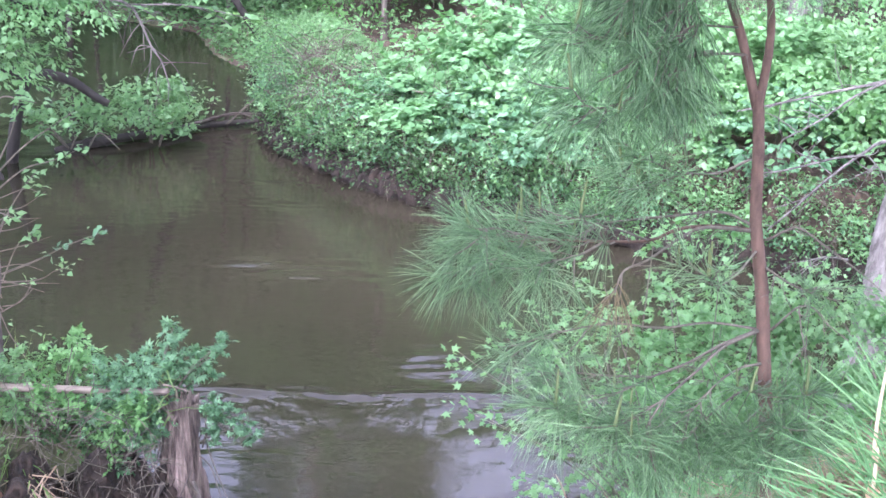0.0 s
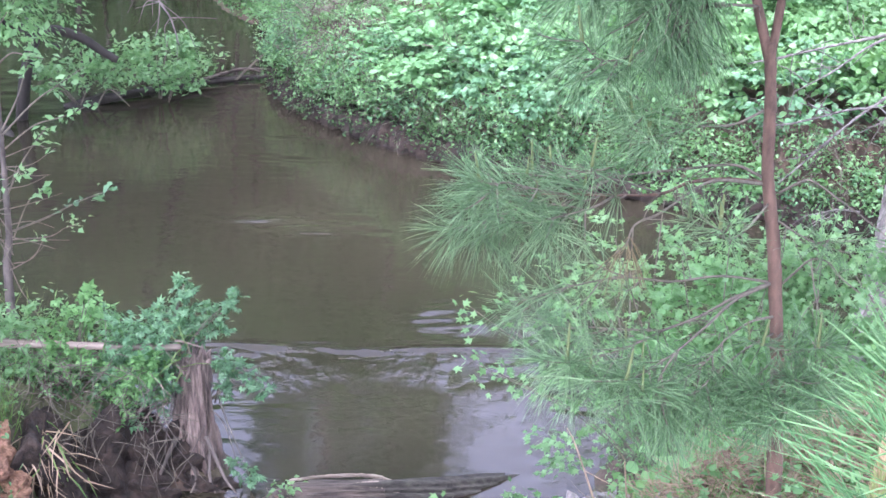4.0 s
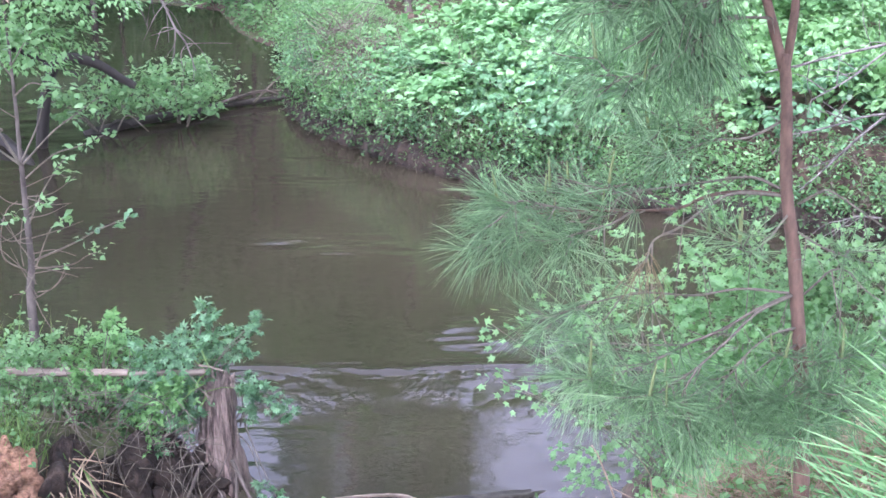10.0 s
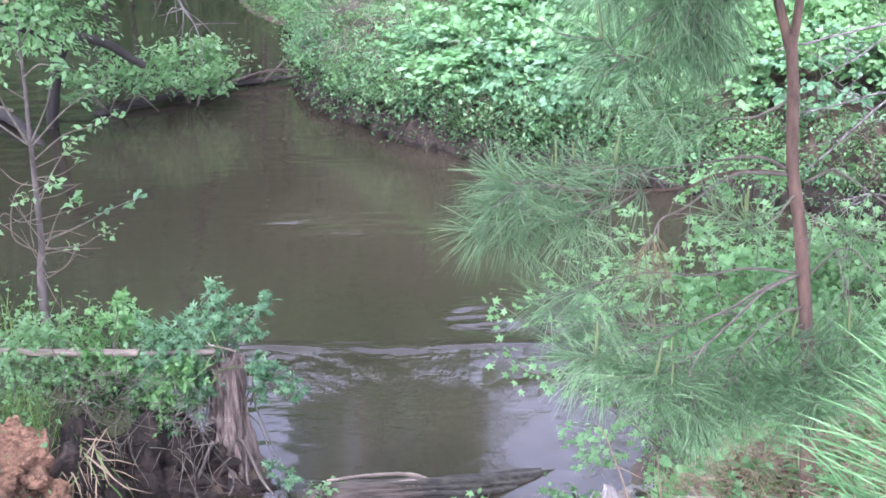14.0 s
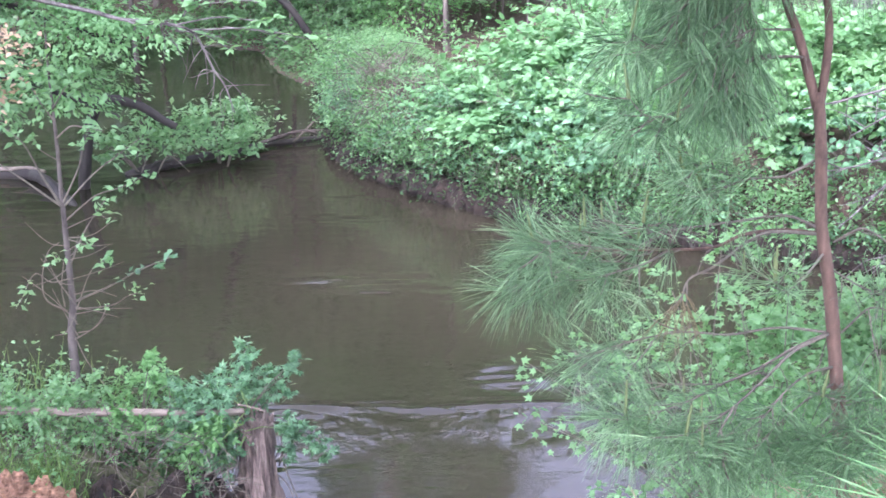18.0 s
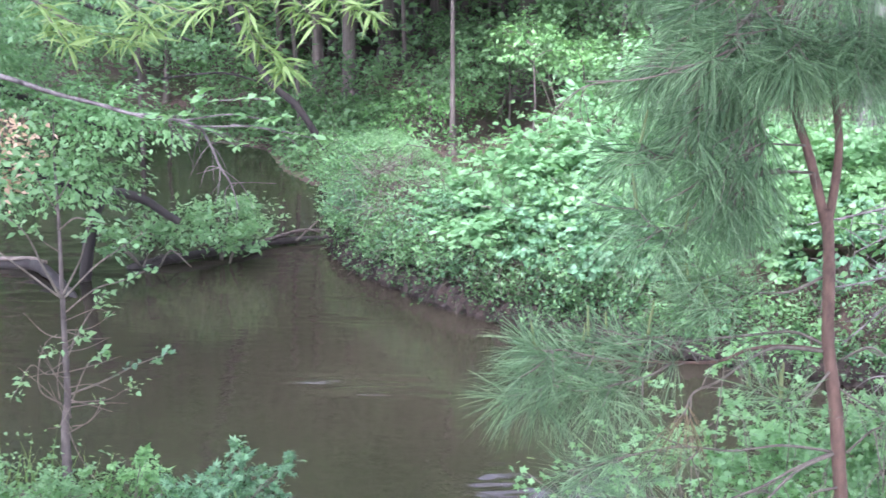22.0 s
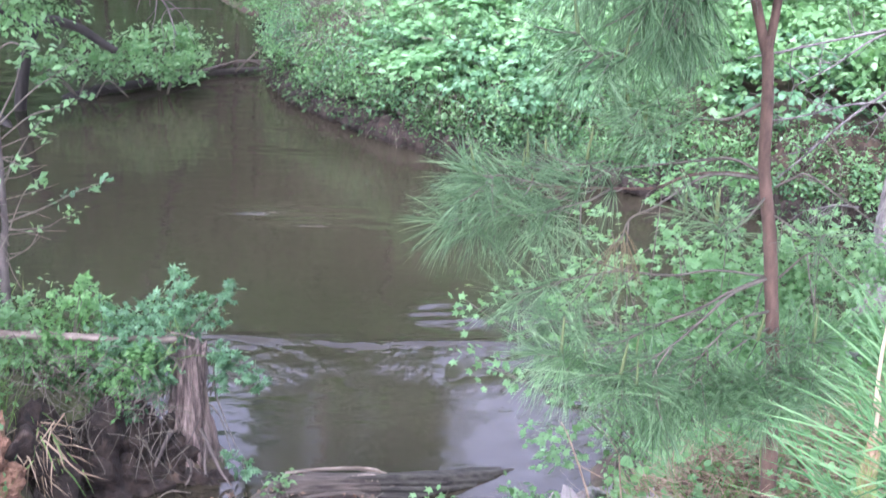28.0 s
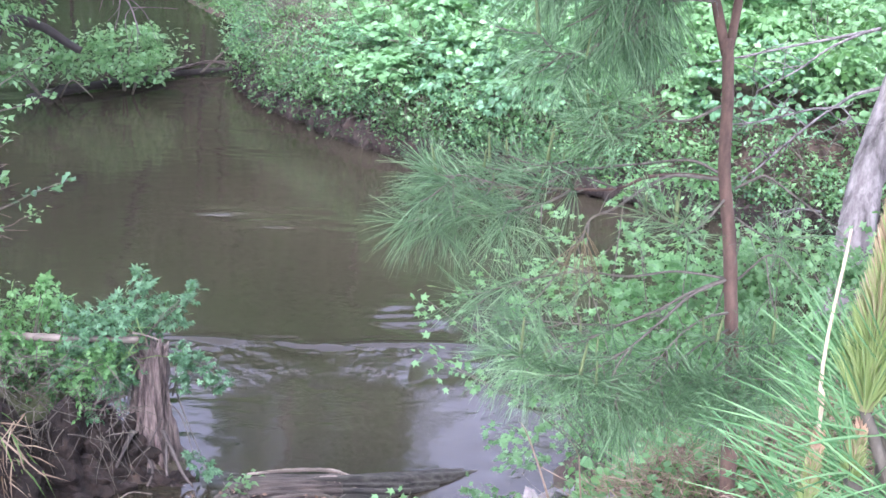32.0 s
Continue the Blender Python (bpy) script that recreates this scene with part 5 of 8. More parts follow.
# points, thickness, needled shoots, bundles on each, needle length, bare share, hang, candles, withered
for row in (
    # lower left whorls
    ([(1.017, 4.28, 2.618), (0.905, 4.31, 2.619), (0.803, 4.34, 2.597), (0.719, 4.37, 2.549), (0.587, 4.41, 2.529), (0.418, 4.44, 2.52), (0.265, 4.47, 2.501), (0.181, 4.5, 2.522)], 0.0068, 14, 44, 0.2, 0.45, 0.22, 1, 0),
    ([(0.581, 4.36, 2.544), (0.51, 4.31, 2.52), (0.422, 4.25, 2.516), (0.353, 4.2, 2.511)], 0.004, 6, 44, 0.2, 0.3, 0.35, 0, 0),
    ([(0.416, 4.42, 2.526), (0.325, 4.36, 2.563), (0.236, 4.31, 2.595), (0.194, 4.25, 2.577)], 0.004, 6, 40, 0.19, 0.2, 0.3, 0, 0),
    ([(0.33, 4.42, 2.52), (0.28, 4.4, 2.479), (0.212, 4.37, 2.456), (0.161, 4.35, 2.453)], 0.0035, 6, 44, 0.19, 0.2, 0.3, 0, 0),
    ([(1.014, 4.28, 2.615), (0.865, 4.23, 2.64), (0.786, 4.19, 2.621), (0.687, 4.14, 2.567), (0.61, 4.1, 2.542), (0.582, 4.05, 2.493)], 0.006, 2, 20, 0.15, 0.85, 0.75, 0, 1),
    ([(1.007, 4.28, 2.635), (0.925, 4.33, 2.657), (0.798, 4.39, 2.624), (0.654, 4.44, 2.589), (0.524, 4.49, 2.557), (0.423, 4.55, 2.549), (0.347, 4.6, 2.54)], 0.005, 9, 26, 0.16, 0.5, 0.1, 1, 0),
    ([(0.713, 4.34, 2.56), (0.6, 4.28, 2.613), (0.499, 4.21, 2.658), (0.482, 4.15, 2.699)], 0.0035, 3, 18, 0.14, 0.6, 0.0, 1, 0),
    ([(1.049, 4.24, 2.32), (0.893, 4.21, 2.348), (0.747, 4.18, 2.34), (0.592, 4.16, 2.357), (0.426, 4.13, 2.334), (0.312, 4.1, 2.305)], 0.0045, 7, 24, 0.18, 0.5, 0.15, 0, 0),
    ([(1.047, 4.23, 2.321), (0.928, 4.18, 2.289), (0.833, 4.14, 2.25), (0.713, 4.09, 2.22), (0.595, 4.04, 2.182), (0.47, 4.0, 2.162), (0.421, 3.95, 2.184)], 0.0055, 11, 42, 0.2, 0.52, 0.2, 1, 0),
    ([(0.709, 4.07, 2.229), (0.584, 4.11, 2.213), (0.472, 4.16, 2.198), (0.393, 4.2, 2.167)], 0.0035, 6, 34, 0.18, 0.4, 0.1, 0, 0),
    ([(1.045, 4.22, 2.321), (0.93, 4.15, 2.296), (0.832, 4.07, 2.242), (0.736, 4.0, 2.19), (0.633, 3.92, 2.158), (0.579, 3.85, 2.172)], 0.0055, 9, 46, 0.2, 0.6, 0.3, 1, 0),
    ([(0.728, 3.95, 2.212), (0.682, 3.92, 2.137), (0.697, 3.88, 2.101), (0.679, 3.85, 2.082)], 0.0035, 5, 36, 0.18, 0.3, 0.45, 0, 0),
    ([(1.06, 4.21, 2.22), (0.979, 4.14, 2.231), (0.903, 4.08, 2.206), (0.824, 4.01, 2.151), (0.76, 3.95, 2.125)], 0.0045, 7, 40, 0.19, 0.5, 0.35, 0, 0),
    ([(1.064, 4.2, 2.169), (0.954, 4.1, 2.154), (0.858, 4.0, 2.123), (0.794, 3.9, 2.115)], 0.004, 6, 40, 0.18, 0.4, 0.4, 0, 0),
    ([(1.082, 4.2, 2.095), (1.017, 4.12, 2.075), (0.935, 4.03, 2.075), (0.876, 3.95, 2.103)], 0.0035, 5, 30, 0.16, 0.4, 0.25, 0, 0),
    ([(1.005, 4.31, 2.836), (0.893, 4.26, 2.799), (0.779, 4.22, 2.802), (0.662, 4.17, 2.774), (0.592, 4.12, 2.834)], 0.005, 9, 36, 0.17, 0.4, 0.05, 1, 0),
    ([(0.776, 4.2, 2.806), (0.709, 4.15, 2.842), (0.652, 4.1, 2.877)], 0.003, 4, 30, 0.15, 0.3, 0.0, 0, 0),
    ([(1.021, 4.25, 2.562), (0.95, 4.17, 2.515), (0.878, 4.08, 2.511), (0.835, 4.0, 2.57)], 0.004, 4, 32, 0.15, 0.6, -0.2, 2, 0),
    # low shoots round the foot
    ([(1.085, 4.18, 2.104), (1.071, 4.04, 2.123), (1.071, 3.9, 2.153)], 0.0035, 3, 60, 0.14, 0.3, 0.05, 0, 0),
    ([(1.087, 4.18, 2.086), (1.032, 4.05, 2.089), (0.958, 3.92, 2.121)], 0.0035, 3, 60, 0.14, 0.3, 0.05, 0, 0),
    ([(1.092, 4.16, 2.058), (1.046, 4.005, 2.066), (0.999, 3.85, 2.095)], 0.0035, 3, 60, 0.14, 0.3, 0.05, 0, 0),
    ([(1.098, 4.16, 2.039), (1.128, 4.03, 2.048), (1.135, 3.9, 2.094)], 0.0035, 3, 50, 0.14, 0.3, 0.05, 0, 0),
    ([(1.101, 4.15, 1.969), (1.028, 4.025, 1.972), (0.967, 3.9, 2.015)], 0.0035, 3, 50, 0.14, 0.3, 0.05, 0, 0),
    # right of the trunk: mostly dead twigs
    ([(1.053, 4.26, 2.595), (1.1, 4.23, 2.637), (1.131, 4.2, 2.653), (1.208, 4.16, 2.608), (1.29, 4.13, 2.554), (1.363, 4.1, 2.5)], 0.0045, 0, 0, 0.1, 0.9, 0, 0, 0),
    ([(1.083, 4.22, 2.326), (1.104, 4.19, 2.368), (1.139, 4.15, 2.427), (1.18, 4.12, 2.433), (1.218, 4.08, 2.396), (1.267, 4.05, 2.364)], 0.004, 0, 0, 0.1, 0.9, 0, 0, 0),
    ([(1.139, 4.15, 2.428), (1.16, 4.12, 2.314), (1.191, 4.1, 2.237)], 0.0025, 0, 0, 0.1, 0.9, 0, 0, 0),
    ([(1.099, 4.2, 2.096), (1.122, 4.09, 2.162), (1.142, 3.98, 2.225)], 0.0035, 4, 30, 0.15, 0.3, 0.1, 1, 0),
    ([(1.055, 4.24, 2.514), (1.103, 4.18, 2.495), (1.138, 4.11, 2.497), (1.16, 4.05, 2.527)], 0.0035, 4, 24, 0.15, 0.4, 0.2, 0, 0),
    ([(1.09, 4.2, 2.17), (1.042, 4.1, 2.185), (0.986, 4.0, 2.218)], 0.0035, 3, 28, 0.14, 0.3, 0.1, 1, 0),
    # upper whorls, whose needles hang
    ([(0.976, 4.38, 3.636), (1.035, 4.315, 3.604), (1.093, 4.25, 3.55)], 0.0042, 8, 60, 0.18, 0.15, 0.45, 0, 0),
    ([(0.927, 4.38, 3.666), (0.985, 4.29, 3.574), (1.016, 4.2, 3.508)], 0.0042, 8, 60, 0.18, 0.15, 0.45, 0, 0),
    ([(0.901, 4.4, 3.648), (0.855, 4.3, 3.579), (0.857, 4.2, 3.497)], 0.0042, 8, 60, 0.18, 0.15, 0.45, 0, 0),
    ([(0.949, 4.36, 3.527), (0.876, 4.23, 3.525), (0.808, 4.1, 3.502)], 0.0042, 7, 60, 0.18, 0.15, 0.45, 0, 0),
    ([(0.805, 4.4, 3.662), (0.741, 4.275, 3.594), (0.664, 4.15, 3.53)], 0.0042, 8, 60, 0.18, 0.15, 0.45, 0, 0),
    ([(0.987, 4.36, 3.638), (0.82, 4.27, 3.553), (0.685, 4.18, 3.505), (0.569, 4.08, 3.473), (0.412, 3.99, 3.444), (0.267, 3.9, 3.449)], 0.0058, 0, 0, 0.1, 0.9, 0, 0, 0),
    ([(0.796, 4.18, 3.56), (0.707, 4.14, 3.55), (0.641, 4.1, 3.548)], 0.0025, 0, 0, 0.1, 0.9, 0, 0, 0),
    ([(0.679, 4.14, 3.509), (0.605, 4.12, 3.442), (0.531, 4.1, 3.383)], 0.0025, 0, 0, 0.1, 0.9, 0, 0, 0),
    ([(0.353, 3.98, 3.442), (0.263, 3.94, 3.428), (0.191, 3.9, 3.378)], 0.0025, 0, 0, 0.1, 0.9, 0, 0, 0),
    ([(0.987, 4.36, 3.451), (0.831, 4.29, 3.451), (0.664, 4.22, 3.463), (0.598, 4.15, 3.502)], 0.0055, 14, 40, 0.19, 0.1, 0.55, 0, 0),
    ([(0.97, 4.36, 3.464), (1.031, 4.28, 3.457), (1.083, 4.2, 3.433)], 0.004, 7, 34, 0.17, 0.2, 0.35, 0, 0),
    ([(0.876, 4.36, 3.349), (0.762, 4.32, 3.281), (0.642, 4.28, 3.21), (0.511, 4.24, 3.192), (0.442, 4.2, 3.236)], 0.005, 13, 44, 0.19, 0.2, 0.4, 1, 0),
    ([(0.938, 4.34, 3.211), (0.851, 4.3, 3.221), (0.781, 4.27, 3.224), (0.7, 4.24, 3.175), (0.627, 4.2, 3.145)], 0.004, 10, 42, 0.18, 0.4, 0.55, 0, 0),
    ([(0.95, 4.33, 3.135), (0.844, 4.3, 3.141), (0.766, 4.28, 3.119), (0.75, 4.25, 3.056)], 0.005, 6, 40, 0.17, 0.55, 0.6, 0, 0),
    ([(0.859, 4.32, 3.145), (0.78, 4.28, 3.136), (0.706, 4.23, 3.075), (0.578, 4.19, 3.014), (0.487, 4.14, 3.013), (0.43, 4.1, 3.073)], 0.005, 14, 42, 0.18, 0.2, 0.45, 1, 0),
    ([(0.851, 4.37, 3.38), (0.787, 4.35, 3.334), (0.765, 4.32, 3.24), (0.76, 4.3, 3.147)], 0.004, 11, 46, 0.17, 0.15, 0.7, 0, 0),
    ([(0.84, 4.38, 3.459), (0.733, 4.34, 3.398), (0.621, 4.29, 3.323), (0.564, 4.25, 3.249)], 0.0045, 12, 42, 0.19, 0.2, 0.5, 0, 0),
    ([(0.819, 4.4, 3.568), (0.68, 4.37, 3.553), (0.552, 4.33, 3.506), (0.465, 4.3, 3.446)], 0.005, 12, 40, 0.19, 0.2, 0.45, 0, 0),
    ([(0.938, 4.4, 3.57), (0.866, 4.37, 3.603), (0.767, 4.33, 3.589), (0.718, 4.3, 3.545)], 0.0045, 12, 42, 0.18, 0.2, 0.5, 0, 0),
    ([(0.863, 4.45, 3.417), (0.808, 4.48, 3.362), (0.733, 4.52, 3.331), (0.709, 4.55, 3.266)], 0.004, 11, 42, 0.18, 0.2, 0.55, 0, 0),
    ([(0.812, 4.42, 3.613), (0.745, 4.41, 3.644), (0.634, 4.41, 3.627), (0.572, 4.4, 3.579)], 0.005, 12, 42, 0.19, 0.1, 0.5, 0, 0),
    ([(0.819, 4.42, 3.517), (0.762, 4.45, 3.465), (0.688, 4.47, 3.427), (0.614, 4.5, 3.356)], 0.004, 11, 42, 0.19, 0.1, 0.5, 0, 0),
):
    pine_branch(*row)
# the dense upper whorls above the view
for k in range(9):
    a, z = 2.4 * k, 3.62 + 0.08 * k
    pine_branch([(0.88, 4.4, z), (0.88 + 0.3 * math.cos(a), 4.4 + 0.3 * math.sin(a), z + 0.03), (0.88 + 0.5 * math.cos(a), 4.4 + 0.5 * math.sin(a), z - 0.03)], 0.005, 10, 64, 0.18, 0.2, 0.5)

# ---- pine seedling beside the camera ----
seed = thing("pine_seedling", "top of a small pine with long fresh needles and pale candles", "pine tree", (0.57, 1.3, 2.2))
part("stem", limb_mesh("stem", [tube([(0.577, 1.3, 2.1), (0.577, 1.3, 2.8), (0.567, 1.3, 3.122), (0.547, 1.300, 3.242)], 0.013, 0.008, 8, 0.05, 6)], M_BARK_TWIG), seed)
for b, r, k, n, ln in (((0.494, 1.300, 3.575), 0.0115, 0.24, 14, 0.2), ((0.532, 1.300, 3.569), 0.0098, 0.23, 12, 0.2), ((0.450, 1.300, 3.306), 0.0058, 0.10, 10, 0.18), ((0.490, 1.300, 3.317), 0.0062, 0.06, 10, 0.18)):
    b = np.array(b)
    low = b - [0.004, 0, k]
    sh = part("shoot", limb_mesh("shoot", [tube([(0.547, 1.300, 3.192), (np.array((0.547, 1.300, 3.242)) + low) / 2 + [0, 0, -0.02], low, low + [0, 0, 0.02]], 0.007, 0.005, 7, 0.05)], M_BARK_TWIG), seed)
    part("candle", candle(low, b, r * 0.75, M_CANDLE_PALE, M_CANDLE_TIP), sh, "pale orange-tipped pine candle")
    m = 2400 if k > 0.2 else 700
    f = RNG.uniform(0, 1, m)
    rd = unit(RNG.normal(size=(m, 3)) * [1, 1, 0.2])
    at = low + f[:, None] * (b - low)
    bv, bq, bt = needles(at + rd * r * 0.6, rd * (0.30 + 0.25 * (1 - f[:, None])) + [0, 0, 1.0], (0.010 + (0.050 if k > 0.2 else 0.012) * (1 - f) ** 1.2) * RNG.uniform(0.7, 1.2, m), 0.0013, 0.0)
    hi = f + RNG.normal(size=m) * 0.13 > 0.72
    mid = (f > 0.30) & ~hi & (RNG.uniform(0, 1, m) < 0.55)
    h2, m2, l2 = np.tile(hi, 2), np.tile(mid, 2), np.tile(~hi & ~mid, 2)
    part("bristles", mesh_from("bristles", bv, [bq[l2], bt[~hi & ~mid], bq[m2], bt[mid], bq[h2], bt[hi]], [M_SHOOT, M_SHOOT, M_CANDLE_PALE, M_CANDLE_PALE, M_CANDLE_TIP, M_CANDLE_TIP], False), sh)
    v, q, t = needle_shoot(low - [0, 0, 0.07], low + [0, 0, 0.02], n, ln, 0.62, 0.15, 0.0019)
    part("needles", mesh_from("needles", v, [q, t], [M_NEEDLE_FRESH, M_NEEDLE_FRESH], False), sh)
for a, b, n, ln in (((0.557, 1.300, 3.182), (0.547, 1.300, 3.242), 30, 0.26), ((0.529, 1.330, 3.224), (0.519, 1.320, 3.314), 16, 0.22)):
    sh = part("shoot", limb_mesh("shoot", [tube([a, (np.array(a) + b) / 2, b], 0.008, 0.006, 7, 0.05)], M_BARK_TWIG), seed)
    v, q, t = needle_shoot(a, b, n, ln, 0.95, 0.12, 0.0019)
    part("needles", mesh_from("needles", v, [q, t], [M_NEEDLE_FRESH, M_NEEDLE_FRESH], False), sh)
stalk = thing("grass_stalk", "single dry straw-coloured grass stalk", "grass", (0.448, 1.3, 2.3))
part("stem", limb_mesh("stem", [tube([(0.428, 1.3, 2.2), (0.448, 1.300, 3.238), (0.445, 1.300, 3.348), (0.445, 1.300, 3.406), (0.451, 1.300, 3.485), (0.453, 1.300, 3.515)], 0.0024, 0.0012, 6, 0.12, 8)], M_STRAW_PALE), stalk)

# ---- the stump and its bank ----
def rotten_bole(foot, head, r_low, r_top, seed, sides=110, rows=90, jag=0.06):
    """A rotten upright bole: buttressed foot, deep splits along the grain, ragged top."""
    rg = np.random.default_rng(seed)
    foot, head = np.array(foot), np.array(head)
    th = np.linspace(0, 2 * np.pi, sides, endpoint=False)[None]
    f = np.linspace(0, 1, rows)[:, None]
    rad = r_top + (r_low - r_top) * (1 - f) ** 1.7
    lobe = 0.12 * np.sin(th * 4 + 0.5) * (1 - f) ** 1.5 + 0.05 * np.sin(th * 7 + 2 + f)
    cx, cy = 3.2 * np.cos(th), 3.2 * np.sin(th)
    grain = 0
    for k, (sx, sz, w) in enumerate(((1.0, 3.0, 0.36), (2.4, 7.0, 0.28), (5.0, 18.0, 0.16))):
        grain = grain + w * (value_noise(cx * sx + 7 * k + 20, cy * sx + f * sz + 31, seed + k) + value_noise(cx * sx * 1.3 + f * sz * 0.6, cy * sx - 11, seed + 9 + k) - 1)
    split = np.zeros((rows, sides))
    for i in range(26):
        a, b, w, h, d = rg.uniform(0, 6.28), rg.uniform(0.1, 1.0), rg.uniform(0.05, 0.13), rg.uniform(0.05, 0.20), rg.uniform(0.2, 0.42)
        a = a + 0.15 * np.sin(f * 9 + i)
        split = np.maximum(split, d * np.exp(-(((th - a + np.pi) % (2 * np.pi) - np.pi) / w) ** 2 - ((f - b) / h) ** 2))
    r = rad * (1 + lobe + grain) * (1 - split)
    z = foot[2] + (head[2] - foot[2]) * f + jag * (f ** 8) * (value_noise(cx * 2.5 + 5, cy * 2.5, seed + 3) * 2 - 1.2)
    ax = foot[:2] + (head[:2] - foot[:2]) * f
    v = np.stack([ax[:, :1] + r * np.cos(th), ax[:, 1:] + r * np.sin(th), z + 0 * r], -1).reshape(-1, 3)
    v = np.vstack([v, [head - [0, 0, 0.07]]])
    i, j = np.arange(rows - 1)[:, None] * sides, np.arange(sides)[None]
    j2 = (j + 1) % sides
    q = np.stack([i + j, i + j2, i + sides + j2, i + sides + j], -1).reshape(-1, 4)
    t = np.stack([(rows - 1) * sides + j[0], (rows - 1) * sides + j2[0], np.full(sides, rows * sides)], -1)
    return v, q, t


stump = thing("tree_stump", "tall rotten tree stump with split weathered bark at the water", "stump", (-1.18, 7.2, 0.0))
part("bole", limb_mesh("bole", [rotten_bole((-1.184, 7.2, -0.12), (-1.170, 7.22, 0.690), 0.155, 0.084, 4)], M_WOOD_ROT), stump)
part("splinter", limb_mesh("splinter", [tube([(-1.246, 7.150, 0.798), (-1.180, 7.130, 0.794), (-1.105, 7.120, 0.773)], 0.007, 0.003, 6, 0.2)], M_WOOD_PALE), stump, "pale torn splinter across the top")
for px, py, h in ((-0.05, -0.05, 0.07), (0.02, -0.07, 0.04), (0.055, -0.02, 0.06), (-0.065, 0.01, 0.05)):
    q = np.array((-1.170 + px, 7.22 + py, 0.684))
    part("splinter", limb_mesh("splinter", [tube([q - [0, 0, 0.12], q, q + [px * 0.1, 0, h]], 0.016, 0.002, 6, 0.25, 4)], M_WOOD_ROT), stump)
for a, b, c, r in (((-1.096, 7.080, 0.287), (-1.016, 7.030, 0.087), (-0.931, 6.980, 0.011), 0.022), ((-1.247, 7.080, 0.281), (-1.315, 7.030, 0.108), (-1.383, 6.980, -0.049), 0.022), ((-1.186, 7.080, 0.152), (-1.180, 7.030, 0.047), (-1.209, 6.980, -0.059), 0.02), ((-1.074, 7.080, 0.223), (-1.040, 7.030, 0.053), (-1.011, 6.980, -0.045), 0.018), ((-1.288, 7.080, 0.377), (-1.413, 7.030, 0.236), (-1.495, 6.980, 0.063), 0.01), ((-1.358, 7.080, 0.423), (-1.238, 7.030, 0.275), (-1.090, 6.980, 0.078), 0.007), ((-1.255, 7.080, 0.507), (-1.311, 7.030, 0.240), (-1.236, 6.980, 0.040), 0.006), ((-1.389, 7.080, 0.373), (-1.429, 7.030, 0.170), (-1.541, 6.980, 0.012), 0.006), ((-1.100, 7.080, 0.352), (-1.154, 7.030, 0.180), (-1.249, 6.980, 0.072), 0.006)):
    part("root", limb_mesh("root", [tube([a, np.array(b) + RNG.normal(size=3) * 0.015, c], r * 0.55, r * 0.25, 7, 0.2, 6)], M_BARK_BROWN), stump)


def lump(name, centre, size, mat, seed, rough=0.22, cuts=3):
    """A rounded, broken lump of earth or stone."""
    bm = bmesh.new()
    bmesh.ops.create_icosphere(bm, subdivisions=cuts, radius=1)
    off = Vector((seed * 3.7, seed * 1.3, seed * 2.1))
    for v in bm.verts:
        k = 1 + rough * (noise.noise(v.co * 1.3 + off) * 1.4 + noise.noise(v.co * 3.1 + off) * 0.6 + noise.noise(v.co * 7 + off) * 0.3 + noise.noise(v.co * 17 + off) * 0.14)
        v.co = Vector((v.co.x * size[0], v.co.y * size[1], v.co.z * size[2])) * k + Vector(centre)
    me = bpy.data.meshes.new(name)
    bm.to_mesh(me)
    bm.free()
    me.materials.append(mat)
    me.polygons.foreach_set("use_smooth", np.ones(len(me.polygons), dtype=bool))
    return me


# the undercut's dark hollow is painted by the mud's near-black colour
mud = thing("undercut_bank", "undercut wet earth bank with roots below the stump, hollow's shade in its colour", "bank", (-1.45, 7.15, 0.0), kind="structure")
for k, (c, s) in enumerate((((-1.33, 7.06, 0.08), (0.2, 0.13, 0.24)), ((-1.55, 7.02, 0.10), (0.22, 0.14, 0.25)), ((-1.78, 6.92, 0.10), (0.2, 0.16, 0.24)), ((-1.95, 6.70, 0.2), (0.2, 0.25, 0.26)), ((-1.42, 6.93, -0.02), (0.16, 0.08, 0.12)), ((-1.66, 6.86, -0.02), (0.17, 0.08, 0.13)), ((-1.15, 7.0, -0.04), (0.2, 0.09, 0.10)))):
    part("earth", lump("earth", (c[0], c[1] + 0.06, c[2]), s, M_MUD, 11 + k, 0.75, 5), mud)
for i in range(13):
    x = RNG.uniform(-1.9, -1.12)
    a = np.array([x, RNG.uniform(6.84, 7.0), RNG.uniform(0.2, 0.5)])
    b = a + [RNG.uniform(-0.15, 0.15), RNG.uniform(-0.1, -0.02), -RNG.uniform(0.15, 0.4)]
    part("rootlet", limb_mesh("rootlet", [tube([a, a * 0.65 + b * 0.35 + RNG.normal(size=3) * 0.04, a * 0.3 + b * 0.7 + RNG.normal(size=3) * 0.04, b], 0.0026, 0.001, 5, 0.1)], M_BARK_TWIG), mud)

